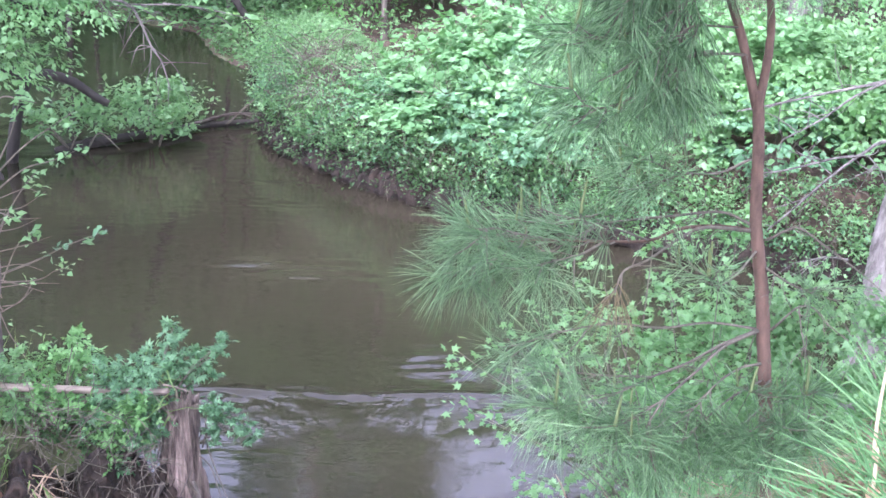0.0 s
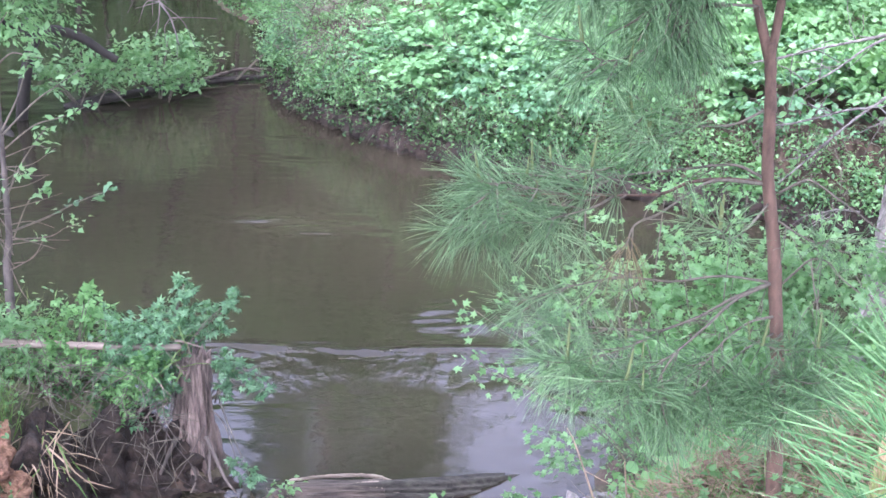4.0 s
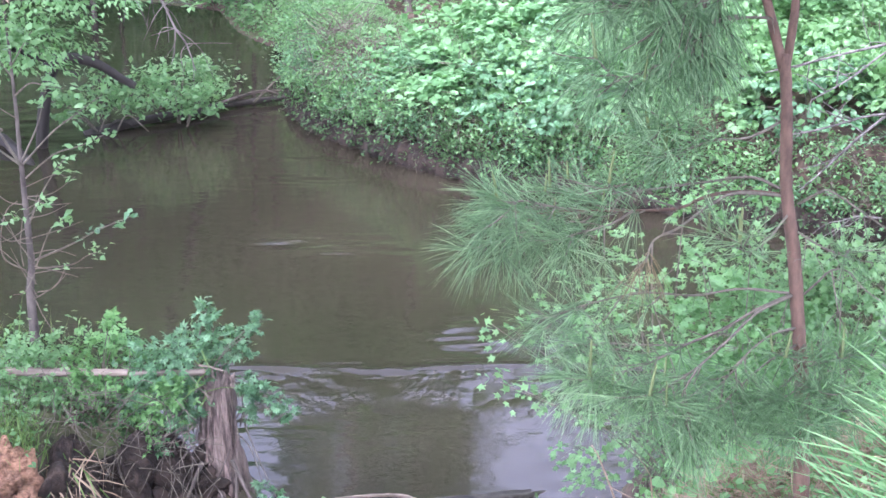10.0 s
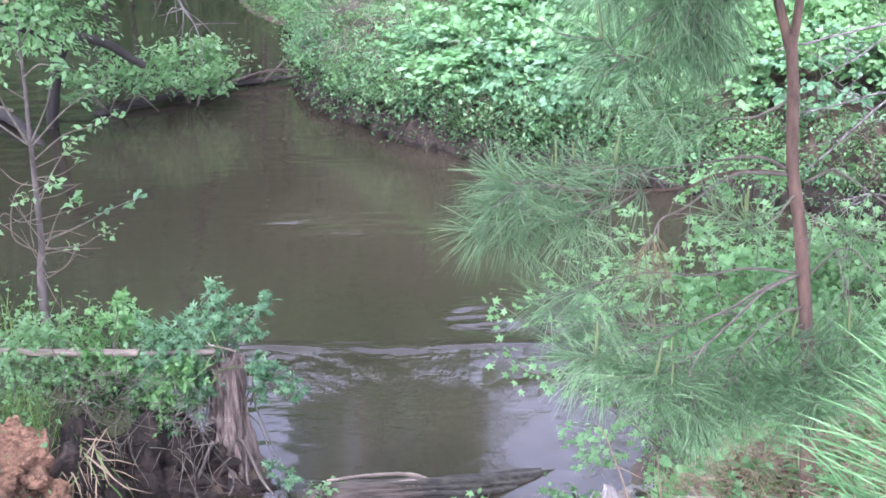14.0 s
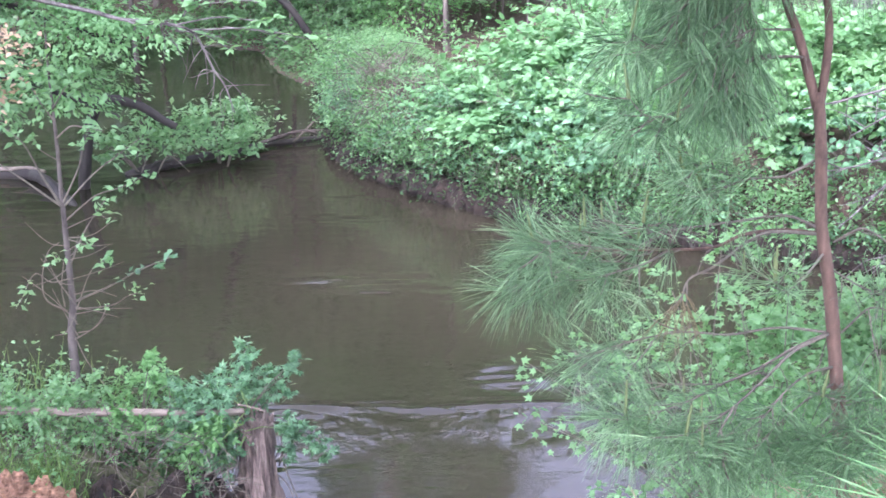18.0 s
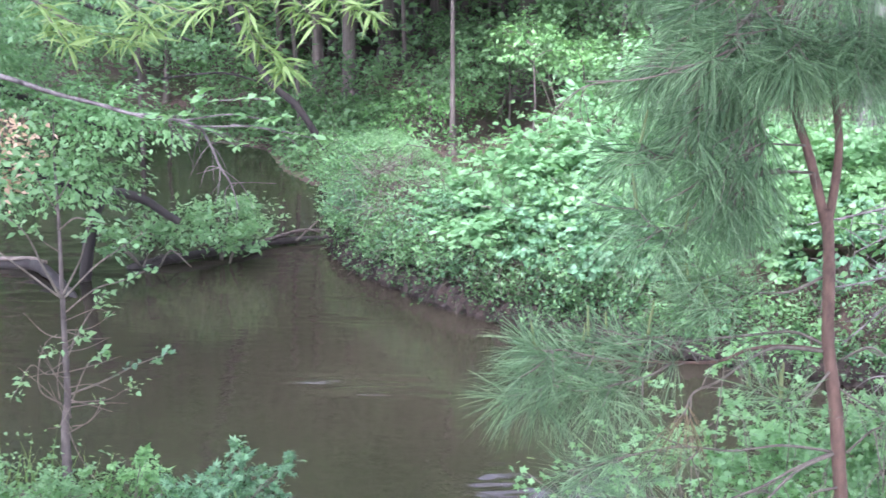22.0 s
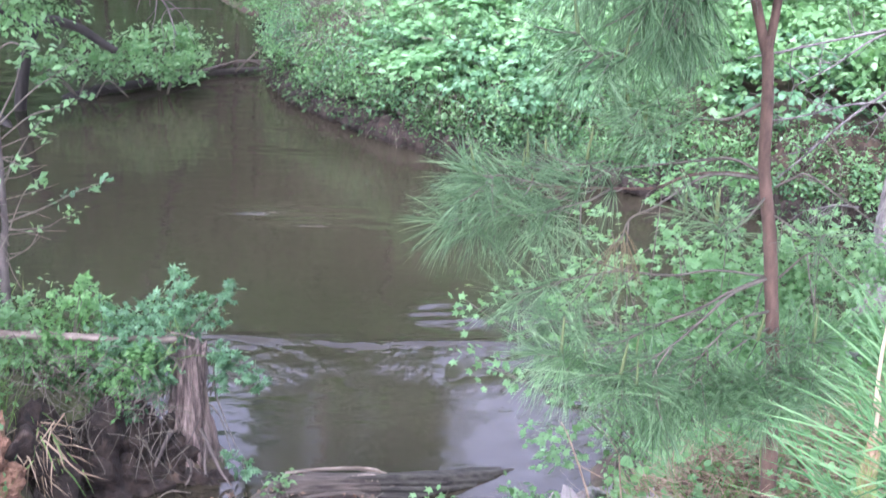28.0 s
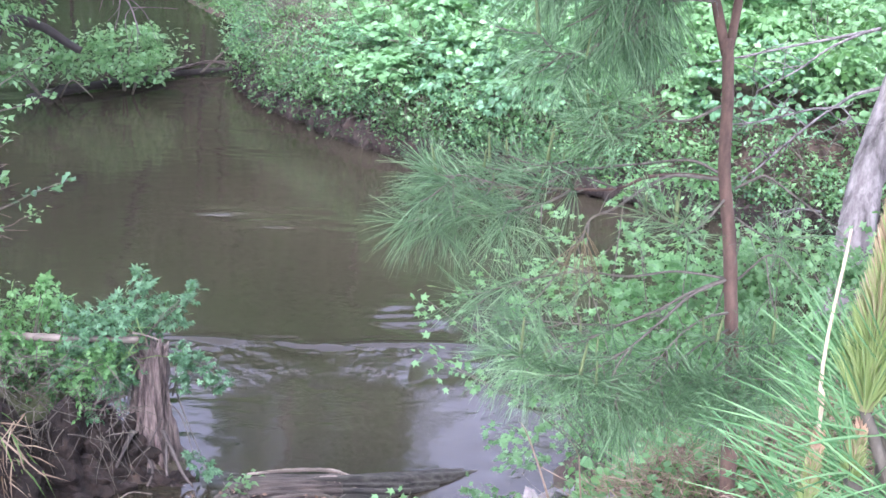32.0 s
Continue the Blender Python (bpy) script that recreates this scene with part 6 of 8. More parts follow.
clay = thing("clay_bank", "crumbling orange clay bank above the water", "bank", (-2.0, 6.4, 0.1), kind="structure")
for k, (c, s) in enumerate((((-2.12, 6.46, 0.32), (0.16, 0.12, 0.28)), ((-2.28, 6.44, 0.42), (0.18, 0.14, 0.24)), ((-2.0, 6.46, 0.2), (0.10, 0.1, 0.2)), ((-2.22, 6.3, 0.28), (0.13, 0.1, 0.18)))):
    part("clod", lump("clod", c, s, M_CLAY, 21 + k, 0.8, 5), clay)
for k in range(70):
    x = RNG.uniform(-2.25, -1.86)
    z = RNG.uniform(0.05, 0.58) * min(1.0, (-1.75 - x) / 0.22)
    r = RNG.uniform(0.015, 0.055)
    part("clod", lump("clod", (x, 6.34 + 0.12 * z + RNG.uniform(-0.04, 0.04), z), (r * 1.2, r, r), M_CLAY, 40 + k, 0.5, 3), clay)

rail = thing("fallen_pole", "slim weathered pole lying across the bank behind the stump", "log", (-2.0, 7.14, 0.6))
part("pole", limb_mesh("pole", [tube([(-3.4, 7.2, 0.81), (-2.464, 7.140, 0.785), (-1.985, 7.140, 0.770), (-1.616, 7.140, 0.763), (-1.216, 7.140, 0.763)], 0.026, 0.018, 10, 0.08, 8)], M_WOOD_PALE), rail)


def vine_bush(name, label, spots, size, form, mat, stems_from, per=60, spread=0.09, cat="vine", flat=0.6):
    """Leaves gathered on arching stems that start at one point and end at the spots."""
    b = np.array(stems_from, float)
    t = thing(name, label, cat, tuple(b))
    pts = []
    for s in spots:
        s = np.array(s, float)
        m = b * 0.5 + s * 0.5 + [0, 0, 0.10]
        part("stem", limb_mesh("stem", [tube([b + RNG.normal(size=3) * [0.04, 0.04, 0], m, s], 0.005, 0.002, 5, 0.1)], M_BARK_TWIG), t)
        pts.append(s + RNG.normal(size=(per, 3)) * spread * np.array([1, 0.9, 0.8]))
        c = spline([b, m, s], 12)
        pts.append(c[RNG.integers(6, len(c), per // 3)] + RNG.normal(size=(per // 3, 3)) * spread * 0.5)
    pts = np.vstack(pts)
    part("foliage", leaves("foliage", pts, RNG.uniform(0.6, 1.2, len(pts)) * size, form, mat, flat, 0.3), t)
    return t


def creeper(label, blobs, size, form, mat, root, dense=1.0, cat="vine", name="creeper"):
    """Leaves on the outside of rounded heaps, each heap held by a stem from the root."""
    b = np.array(root, float)
    t = thing(name, label, cat, tuple(b))
    at, al, fc = [], [], []
    for x, y, z, r in blobs:
        c = np.array((x, y, z))
        part("stem", limb_mesh("stem", [tube([b + RNG.normal(size=3) * [0.05, 0.04, 0], (b + c) / 2 + [0, 0, 0.06], c], 0.0045, 0.002, 5, 0.1)], M_BARK_TWIG), t)
        n = int(dense * (5200 if form is not PALM else 6600) * r * r) + 6
        d = unit(RNG.normal(size=(n, 3)) + [0, -0.25, 0.25])
        at.append(c + d * r * RNG.uniform(0.25, 1.25, (n, 1)) * [1.15, 0.8, 0.9] + RNG.normal(size=(n, 3)) * 0.018)
        al.append(d + RNG.normal(size=(n, 3)) * 0.5 + [0, 0, -0.35])
        fc.append(d * 0.5 + RNG.normal(size=(n, 3)) * 0.28 + [0, 0, 0.8])
        for i in range(int(r * 60)):
            e = c + unit(RNG.normal(size=3) + [0, -0.2, 0.6]) * r * RNG.uniform(1.1, 1.7)
            g = c + (e - c) * np.linspace(0.5, 1.0, 6)[:, None]
            part("tendril", limb_mesh("tendril", [tube([c, (c + e) / 2 + [0, 0, 0.02], e], 0.002, 0.001, 4, 0.1, 3)], M_LEAF_FRESH), t)
            at.append(g)
            al.append(unit(e - c) * 0.4 + RNG.normal(size=(6, 3)))
            fc.append(RNG.normal(size=(6, 3)) * 0.3 + [0, -0.2, 1.0])
    at = np.vstack(at)
    v, q = blades(at, np.vstack(al), np.vstack(fc), RNG.uniform(0.6, 1.2, len(at)) * size, form)
    part("foliage", mesh_from("foliage", v, [q], [mat], False), t)
    return t


creeper("blue-green creeper smothering the stump", [(-1.50, 7.15, 0.80, 0.120), (-1.36, 7.15, 0.85, 0.103), (-1.27, 7.40, 0.81, 0.091), (-1.24, 7.40, 0.95, 0.051), (-1.23, 7.40, 1.01, 0.034), (-1.12, 7.45, 0.80, 0.068), (-1.01, 7.45, 0.86, 0.040), (-0.98, 7.45, 0.92, 0.029), (-1.57, 7.15, 0.62, 0.125), (-1.30, 7.15, 0.66, 0.080), (-1.46, 7.05, 0.39, 0.063), (-1.34, 7.07, 0.54, 0.086), (-1.41, 7.15, 0.71, 0.108), (-1.19, 7.45, 0.71, 0.063), (-1.06, 7.45, 0.73, 0.046)], 0.046, PALM, M_LEAF_BLUE, (-1.37, 7.25, 0.45))
creeper("green creeper trailing beside the stump over the water", [(-0.95, 7.15, 0.63, 0.063), (-0.85, 7.15, 0.57, 0.046), (-0.80, 7.15, 0.52, 0.029), (-1.01, 7.15, 0.52, 0.040), (-0.99, 7.15, 0.68, 0.046), (-0.93, 7.05, 0.14, 0.034), (-0.87, 7.05, 0.08, 0.034)], 0.044, PALM, M_LEAF_BLUE, (-1.09, 7.25, 0.4))
creeper("bright green bramble on the bank beside the stump", [(-1.89, 7.30, 0.83, 0.086), (-1.69, 7.25, 0.89, 0.074), (-1.67, 7.15, 1.02, 0.043), (-1.68, 7.15, 1.06, 0.026), (-1.75, 7.30, 0.77, 0.074), (-1.61, 7.27, 0.80, 0.074), (-1.75, 7.10, 0.67, 0.086), (-1.37, 7.05, 0.66, 0.091), (-1.49, 7.03, 0.51, 0.103), (-1.62, 7.07, 0.66, 0.097), (-1.43, 7.03, 0.62, 0.091), (-1.87, 7.10, 0.68, 0.086)], 0.047, TREFOIL, M_LEAF_FRESH, (-1.8, 7.25, 0.5), 0.65, "bramble", "bramble")
creeper("bright green bramble on the bank above the clay", [(-2.04, 7.15, 0.84, 0.125), (-2.19, 7.15, 0.79, 0.131), (-2.11, 7.15, 0.60, 0.137), (-2.30, 7.15, 0.72, 0.137), (-1.97, 7.15, 0.64, 0.120), (-2.44, 7.15, 0.78, 0.143), (-2.20, 6.95, 0.59, 0.114), (-2.62, 7.15, 0.71, 0.171)], 0.047, TREFOIL, M_LEAF_MID, (-2.4, 7.2, 0.55), 0.75, "bramble", "bramble")
# dark leaves here carry the shade below the stump top in their colour
creeper("dark green creeper below the stump top, shade put into its colour", [(-1.67, 7.20, 0.47, 0.125), (-1.82, 7.20, 0.62, 0.114), (-1.79, 7.20, 0.46, 0.097), (-1.59, 7.20, 0.34, 0.080), (-1.38, 7.20, 0.41, 0.074), (-1.93, 7.20, 0.46, 0.114), (-2.11, 7.20, 0.38, 0.114)], 0.046, TREFOIL, M_LEAF_DARK, (-1.7, 7.2, 0.45), 0.8)
weeds = thing("bank_weeds", "tangled weeds and grass on the near bank", "weeds", (-2.0, 7.0, 0.5), kind="stuff")
pw = scatter(5200, -3.6, -1.3, 6.3, 8.3, 0.0, 0.16, 0.0, 40, 0.22)
part("foliage", leaves("foliage", pw, RNG.uniform(0.02, 0.05, len(pw)), OVAL, M_LEAF_MID, 0.55), weeds)
pw = scatter(900, -3.6, -1.75, 5.9, 8.0, 0.0, 0.05, 0.0, 41, 0.15)
wv_, wt_ = blades(pw, np.c_[RNG.normal(size=(len(pw), 2)) * 0.5, np.ones(len(pw))], RNG.normal(size=(len(pw), 3)), RNG.uniform(0.12, 0.30, len(pw)), BLADE)
part("grass", mesh_from("grass", wv_, [wt_], [M_GRASS], False), weeds)
# pale cane-like leaves and dead stems hanging down the bank
hang = np.stack([RNG.uniform(-2.2, -1.72, 260), RNG.uniform(6.55, 6.9, 260), RNG.uniform(0.12, 0.5, 260)], -1)
wv_, wt_ = blades(hang, np.c_[RNG.uniform(-0.4, 1.0, 260), RNG.uniform(-0.9, -0.1, 260), RNG.uniform(-0.9, 0.2, 260)], RNG.normal(size=(260, 3)) * 0.5 + [0, -0.3, 1], RNG.uniform(0.12, 0.28, 260), CANE)
part("cane_leaf", mesh_from("cane_leaf", wv_, [wt_[: len(wt_) // 3], wt_[len(wt_) // 3:]], [M_GRASS, M_STRAW], False), weeds)
hang = np.stack([RNG.uniform(-2.2, -1.74, 240), RNG.uniform(6.4, 7.0, 240), RNG.uniform(0.1, 0.45, 240)], -1)
wv_, wt_ = blades(hang, np.c_[RNG.normal(size=240), RNG.uniform(-0.6, 0.1, 240), RNG.uniform(-1.0, 0.2, 240)], RNG.normal(size=(240, 3)), RNG.uniform(0.08, 0.22, 240), BLADE)
part("dead_stems", mesh_from("dead_stems", wv_, [wt_[::2], wt_[1::2]], [M_STRAW, M_BARK_TWIG], False), weeds)

tuft = np.stack([RNG.uniform(-2.6, -1.98, 900), RNG.uniform(6.48, 6.85, 900), RNG.uniform(0.50, 0.64, 900)], -1)
wv_, wt_ = blades(tuft, np.c_[RNG.normal(size=(900, 2)) * 0.6, np.ones(900)], RNG.normal(size=(900, 3)), RNG.uniform(0.09, 0.2, 900), BLADE)
part("grass_tuft", mesh_from("grass_tuft", wv_, [wt_], [M_GRASS], False), weeds)
bits = []
for i in range(260):
    a = np.array([RNG.uniform(-2.4, -1.25), RNG.uniform(6.85, 7.2), RNG.uniform(0.3, 0.8)])
    b = a + [RNG.normal() * 0.14, RNG.uniform(-0.2, 0.05), RNG.uniform(-0.25, 0.15)]
    bits.append(tube([a, (a + b) / 2 + RNG.normal(size=3) * 0.04, b], 0.0028, 0.0012, 4, 0.1, 3))
part("dead_vines", limb_mesh("dead_vines", bits, M_BARK_TWIG), weeds)
cn = np.stack([-1.22 + RNG.normal(size=16) * 0.01, 7.12 + RNG.normal(size=16) * 0.01, RNG.uniform(0.5, 1.0, 16)], -1)
wv_, wt_ = blades(cn, np.c_[RNG.normal(size=(16, 2)), RNG.uniform(-0.5, 0.6, 16)], RNG.normal(size=(16, 3)) * 0.4 + [0, 0, 1], RNG.uniform(0.14, 0.22, 16), CANE)
part("cane_leaf", mesh_from("cane_leaf", wv_, [wt_], [M_GRASS], False), weeds)

# ---- the bare sapling ----
sap = thing("sapling", "thin grey sapling with few fresh leaves on the near bank", "sapling", (-2.20, 7.6, 0.5))
part("trunk", limb_mesh("trunk", [tube([(-2.201, 7.600, 0.562), (-2.207, 7.620, 0.849), (-2.209, 7.640, 1.036), (-2.196, 7.660, 1.158), (-2.200, 7.680, 1.343), (-2.205, 7.700, 1.590), (-2.212, 7.720, 1.772), (-2.215, 7.740, 2.014), (-2.223, 7.760, 2.254), (-2.231, 7.780, 2.491), (-2.228, 7.800, 2.726)], 0.030, 0.003, 10, 0.08, 8, 0, 0.75)], M_BARK_SAPLING), sap)
for pts, r, tufts in (
    ([(-2.187, 7.620, 1.733), (-2.265, 7.580, 1.917), (-2.326, 7.540, 2.092), (-2.402, 7.500, 2.190)], 0.008, 2),
    ([(-2.187, 7.620, 1.733), (-2.371, 7.580, 1.900), (-2.478, 7.540, 2.000), (-2.544, 7.500, 2.069)], 0.006, 1),
    ([(-2.179, 7.620, 1.755), (-2.070, 7.580, 1.951), (-2.015, 7.540, 2.098), (-1.956, 7.500, 2.257)], 0.006, 3),
    ([(-2.172, 7.620, 1.739), (-1.992, 7.580, 1.922), (-1.853, 7.540, 2.026), (-1.716, 7.500, 2.128)], 0.006, 3),
    ([(-2.167, 7.620, 1.662), (-1.998, 7.580, 1.800), (-1.839, 7.540, 1.861), (-1.682, 7.500, 1.941)], 0.005, 3),
    ([(-2.172, 7.620, 1.412), (-2.093, 7.580, 1.567), (-2.014, 7.540, 1.689), (-1.915, 7.500, 1.816)], 0.005, 2),
    ([(-2.161, 7.620, 1.206), (-1.957, 7.580, 1.304), (-1.795, 7.540, 1.400), (-1.611, 7.500, 1.486)], 0.007, 4),
    ([(-2.168, 7.620, 1.157), (-1.962, 7.580, 1.193), (-1.865, 7.540, 1.257), (-1.780, 7.500, 1.295)], 0.004, 2),
    ([(-2.216, 7.620, 1.147), (-2.317, 7.590, 1.229), (-2.310, 7.560, 1.382), (-2.256, 7.530, 1.518), (-2.187, 7.500, 1.575)], 0.005, 0),
    ([(-2.184, 7.620, 1.332), (-2.276, 7.580, 1.328), (-2.347, 7.540, 1.388), (-2.428, 7.500, 1.243)], 0.004, 2),
    ([(-2.194, 7.620, 0.980), (-2.048, 7.560, 1.087), (-1.963, 7.500, 1.222)], 0.004, 1),
    ([(-2.227, 7.620, 1.172), (-2.216, 7.560, 1.305), (-2.174, 7.500, 1.467)], 0.004, 0),
    ([(-2.180, 7.620, 1.490), (-2.111, 7.560, 1.542), (-2.068, 7.500, 1.578)], 0.003, 2),
    ([(-2.192, 7.620, 1.427), (-2.220, 7.560, 1.471), (-2.212, 7.500, 1.504)], 0.003, 2),
    ([(-2.182, 7.620, 1.984), (-2.251, 7.560, 2.059), (-2.271, 7.500, 2.133)], 0.004, 2),
    ([(-2.178, 7.620, 2.105), (-2.084, 7.580, 2.177), (-1.991, 7.540, 2.173), (-1.899, 7.500, 2.169)], 0.005, 3),
    ([(-2.181, 7.620, 2.196), (-2.236, 7.560, 2.327), (-2.254, 7.500, 2.428)], 0.004, 2),
    ([(-2.184, 7.620, 2.255), (-2.088, 7.560, 2.389), (-2.028, 7.500, 2.461)], 0.004, 2),
    ([(-2.192, 7.620, 1.012), (-2.118, 7.560, 0.876), (-1.966, 7.500, 0.678)], 0.003, 0),
    ([(-2.170, 7.620, 1.615), (-1.998, 7.560, 1.699), (-1.920, 7.500, 1.703)], 0.003, 1),
    ([(-2.158, 7.620, 1.174), (-2.055, 7.560, 1.387), (-1.955, 7.500, 1.478)], 0.004, 2),
):
    br = part("branch", limb_mesh("branch", [tube(pts, r, 0.0022, 6, 0.08, 8)], M_BARK_TWIG), sap)
    c = spline(pts, 8)
    if tufts:
        at = np.vstack([c[-1 - int(j * len(c) * 0.16)] + RNG.normal(size=(7, 3)) * 0.02 for j in range(tufts)])
        part("foliage", leaves("foliage", at, RNG.uniform(0.035, 0.065, len(at)), OVAL, M_LEAF_BLUE if r == 0.007 else M_LEAF_MID, 0.55, 0.1), br)
for i in range(18):
    z = RNG.uniform(0.95, 1.6)
    a = np.array([-2.17, 7.62, z])
    b = a + [RNG.uniform(-0.3, 0.35), RNG.uniform(-0.15, 0.1), RNG.uniform(-0.1, 0.3)]
    part("twig", limb_mesh("twig", [tube([a, (a + b) / 2 + [0, 0, RNG.uniform(-0.05, 0.03)], b], 0.0035, 0.0015, 5, 0.1)], M_BARK_TWIG), sap)
cl = clumped((-2.3, 7.65, 2.45), (0.42, 0.3, 0.42), 240, 40, 0.10, 0.2)
part("crown", leaves("crown", cl, RNG.uniform(0.04, 0.07, 240), OVAL, M_LEAF_MID, 0.6), sap)

# ---- the bank tree whose limbs reach in from the edge ----
gt = thing("bank_tree", "grey-barked bank tree with one long bare limb over the water", "tree", (-4.3, 7.6, 0.8))
part("trunk", limb_mesh("trunk", [tube([(-4.4, 7.55, 0.5), (-4.3, 7.6, 2.0), (-4.15, 7.7, 3.4), (-4.2, 7.7, 6.5)], 0.10, 0.05, 10, 0.05, 8, 0.5)], M_BARK_GREY), gt)
part("limb", limb_mesh("limb", [tube([(-4.17, 7.7, 3.25), (-3.6, 7.7, 3.12), (-3.0, 7.65, 3.02), (-2.43, 7.6, 2.9), (-2.17, 7.6, 2.82), (-1.92, 7.6, 2.76), (-1.78, 7.6, 2.72), (-1.59, 7.6, 2.70), (-1.44, 7.6, 2.66), (-1.38, 7.6, 2.57), (-1.33, 7.6, 2.45), (-1.28, 7.6, 2.37), (-1.24, 7.6, 2.23)], 0.017, 0.003, 8, 0.07, 6)], M_BARK_GREY), gt)
for pts in ([(-1.6, 7.6, 2.70), (-1.49, 7.55, 2.73), (-1.36, 7.5, 2.80), (-1.15, 7.5, 2.82), (-1.06, 7.5, 2.81)], [(-1.5, 7.6, 2.69), (-1.27, 7.5, 2.74), (-1.09, 7.5, 2.72), (-1.0, 7.5, 2.73)], [(-1.44, 7.6, 2.66), (-1.29, 7.5, 2.68), (-1.12, 7.5, 2.68), (-0.98, 7.5, 2.63), (-0.91, 7.5, 2.58)], [(-1.25, 7.5, 2.69), (-1.0, 7.5, 2.66), (-0.82, 7.5, 2.62)],
            [(-1.44, 7.6, 2.66), (-1.34, 7.5, 2.65), (-1.23, 7.5, 2.58)], [(-1.46, 7.55, 2.73), (-1.42, 7.5, 2.80), (-1.36, 7.5, 2.86)], [(-1.78, 7.6, 2.72), (-1.66, 7.55, 2.70), (-1.46, 7.5, 2.74)]):
    br = part("branch", limb_mesh("branch", [tube(pts, 0.0055, 0.002, 6, 0.08, 6)], M_BARK_GREY), gt)
    c = spline(pts, 8)
    at, al = [], []
    for j in [len(c) - 1, int(len(c) * 0.72), int(len(c) * 0.5)]:
        for a in RNG.uniform(0, 6.28, 7):
            at.append(c[j])
            al.append((math.cos(a), math.sin(a), RNG.uniform(-0.35, 0.45)))
    v, f = blades(np.array(at), np.array(al), RNG.normal(size=(len(at), 3)) * 0.3 + [0, 0, 1.0], RNG.uniform(0.05, 0.085, len(at)), OVAL)
    part("foliage", mesh_from("foliage", v, [f], [M_LEAF_BRIGHT], False), br)
for i in range(26):
    a = np.array(((-1.42, 7.6, 2.64), (-1.38, 7.6, 2.57), (-1.33, 7.6, 2.45), (-1.28, 7.6, 2.37), (-1.59, 7.6, 2.70))[i % 5])
    b = a + [RNG.uniform(-0.12, 0.3), RNG.uniform(-0.1, 0.1), RNG.uniform(-0.26, 0.02)]
    part("twig", limb_mesh("twig", [tube([a, (a + b) / 2 + RNG.normal(size=3) * 0.02 + [0, 0, 0.03], b], 0.0028, 0.0012, 5, 0.1, 4)], M_BARK_GREY), gt)
tw = part("branch", limb_mesh("branch", [tube([(-4.2, 7.7, 2.9), (-3.4, 7.75, 2.75), (-2.75, 7.75, 2.6), (-2.45, 7.7, 2.45)], 0.016, 0.004, 7, 0.08, 6)], M_BARK_TWIG), gt)
at = np.vstack([np.array(c) + RNG.normal(size=(26, 3)) * 0.05 for c in ((-2.5, 7.72, 2.56), (-2.4, 7.7, 2.62), (-2.33, 7.7, 2.54), (-2.52, 7.7, 2.42), (-2.42, 7.7, 2.33), (-2.56, 7.7, 2.25), (-2.6, 7.7, 2.5))])
part("withered_leaves", leaves("withered_leaves", at, RNG.uniform(0.03, 0.06, len(at)), OVAL, M_LEAF_TAN, 0.4, 0.4), tw, "withered tan leaves")
part("crown", leaves("crown", clumped((-4.2, 7.8, 6.5), (1.8, 1.8, 1.8), 1800, 30, 0.18), RNG.uniform(0.06, 0.1, 1800), OVAL, M_LEAF_MID, 0.6), gt)

wil = thing("willow_leaved_tree", "tree with long narrow yellow-green leaves on hanging twigs", "tree", (-3.3, 5.5, 1.0))
part("trunk", limb_mesh("trunk", [tube([(-3.6, 5.4, 0.7), (-3.5, 5.45, 2.2), (-3.4, 5.5, 4.0), (-3.4, 5.5, 6)], 0.09, 0.05, 10, 0.05, 8, 0.5)], M_BARK_BROWN), wil)
for pts in ([(-3.4, 5.5, 3.9), (-2.3, 5.5, 3.72), (-1.7, 5.5, 3.52), (-1.51, 5.5, 3.42), (-1.41, 5.5, 3.38), (-1.28, 5.5, 3.33)], [(-2.3, 5.5, 3.72), (-1.7, 5.45, 3.60), (-1.3, 5.45, 3.5), (-1.19, 5.45, 3.41), (-1.25, 5.45, 3.35)], [(-3.4, 5.5, 4.1), (-2.2, 5.55, 3.9), (-1.5, 5.55, 3.6), (-1.11, 5.55, 3.45), (-0.97, 5.5, 3.47)], [(-2.2, 5.55, 3.9), (-1.4, 5.5, 3.7), (-1.0, 5.5, 3.55), (-0.85, 5.5, 3.47), (-0.83, 5.5, 3.37), (-0.75, 5.5, 3.29), (-0.70, 5.5, 3.25)],
            [(-1.4, 5.5, 3.7), (-0.9, 5.5, 3.58), (-0.68, 5.5, 3.5), (-0.6, 5.5, 3.42)], [(-0.9, 5.5, 3.58), (-0.62, 5.5, 3.54), (-0.48, 5.5, 3.48), (-0.40, 5.5, 3.46)], [(-1.7, 5.45, 3.6), (-1.55, 5.4, 3.45), (-1.47, 5.4, 3.34)]):
    br = part("branch", limb_mesh("branch", [tube(pts, 0.010 if pts[0][0] < -3 else 0.004, 0.0018, 6, 0.06, 6)], M_BARK_TWIG), wil)
    c = spline(pts, 10)
    c = c[(c[:, 0] > -1.6) & (c[:, 2] < 3.56)]
    at = np.vstack([c[j] + RNG.normal(size=(10, 3)) * 0.006 for j in range(len(c) - 1, 0, -4)])
    al = RNG.normal(size=(len(at), 3))
    al[:, 2] = al[:, 2] * 0.5 - 0.3
    v, f = blades(at, al, RNG.normal(size=(len(at), 3)) * 0.4 + [0, -0.4, 1.0], RNG.uniform(0.08, 0.14, len(at)), LANCE)
    part("foliage", mesh_from("foliage", v, [f], [M_LEAF_YELLOW], False), br)
part("crown", leaves("crown", clumped((-3.4, 5.5, 6.0), (1.8, 1.8, 1.6), 1500, 30, 0.18), RNG.uniform(0.08, 0.12, 1500), LANCE, M_LEAF_YELLOW, 0.5), wil)

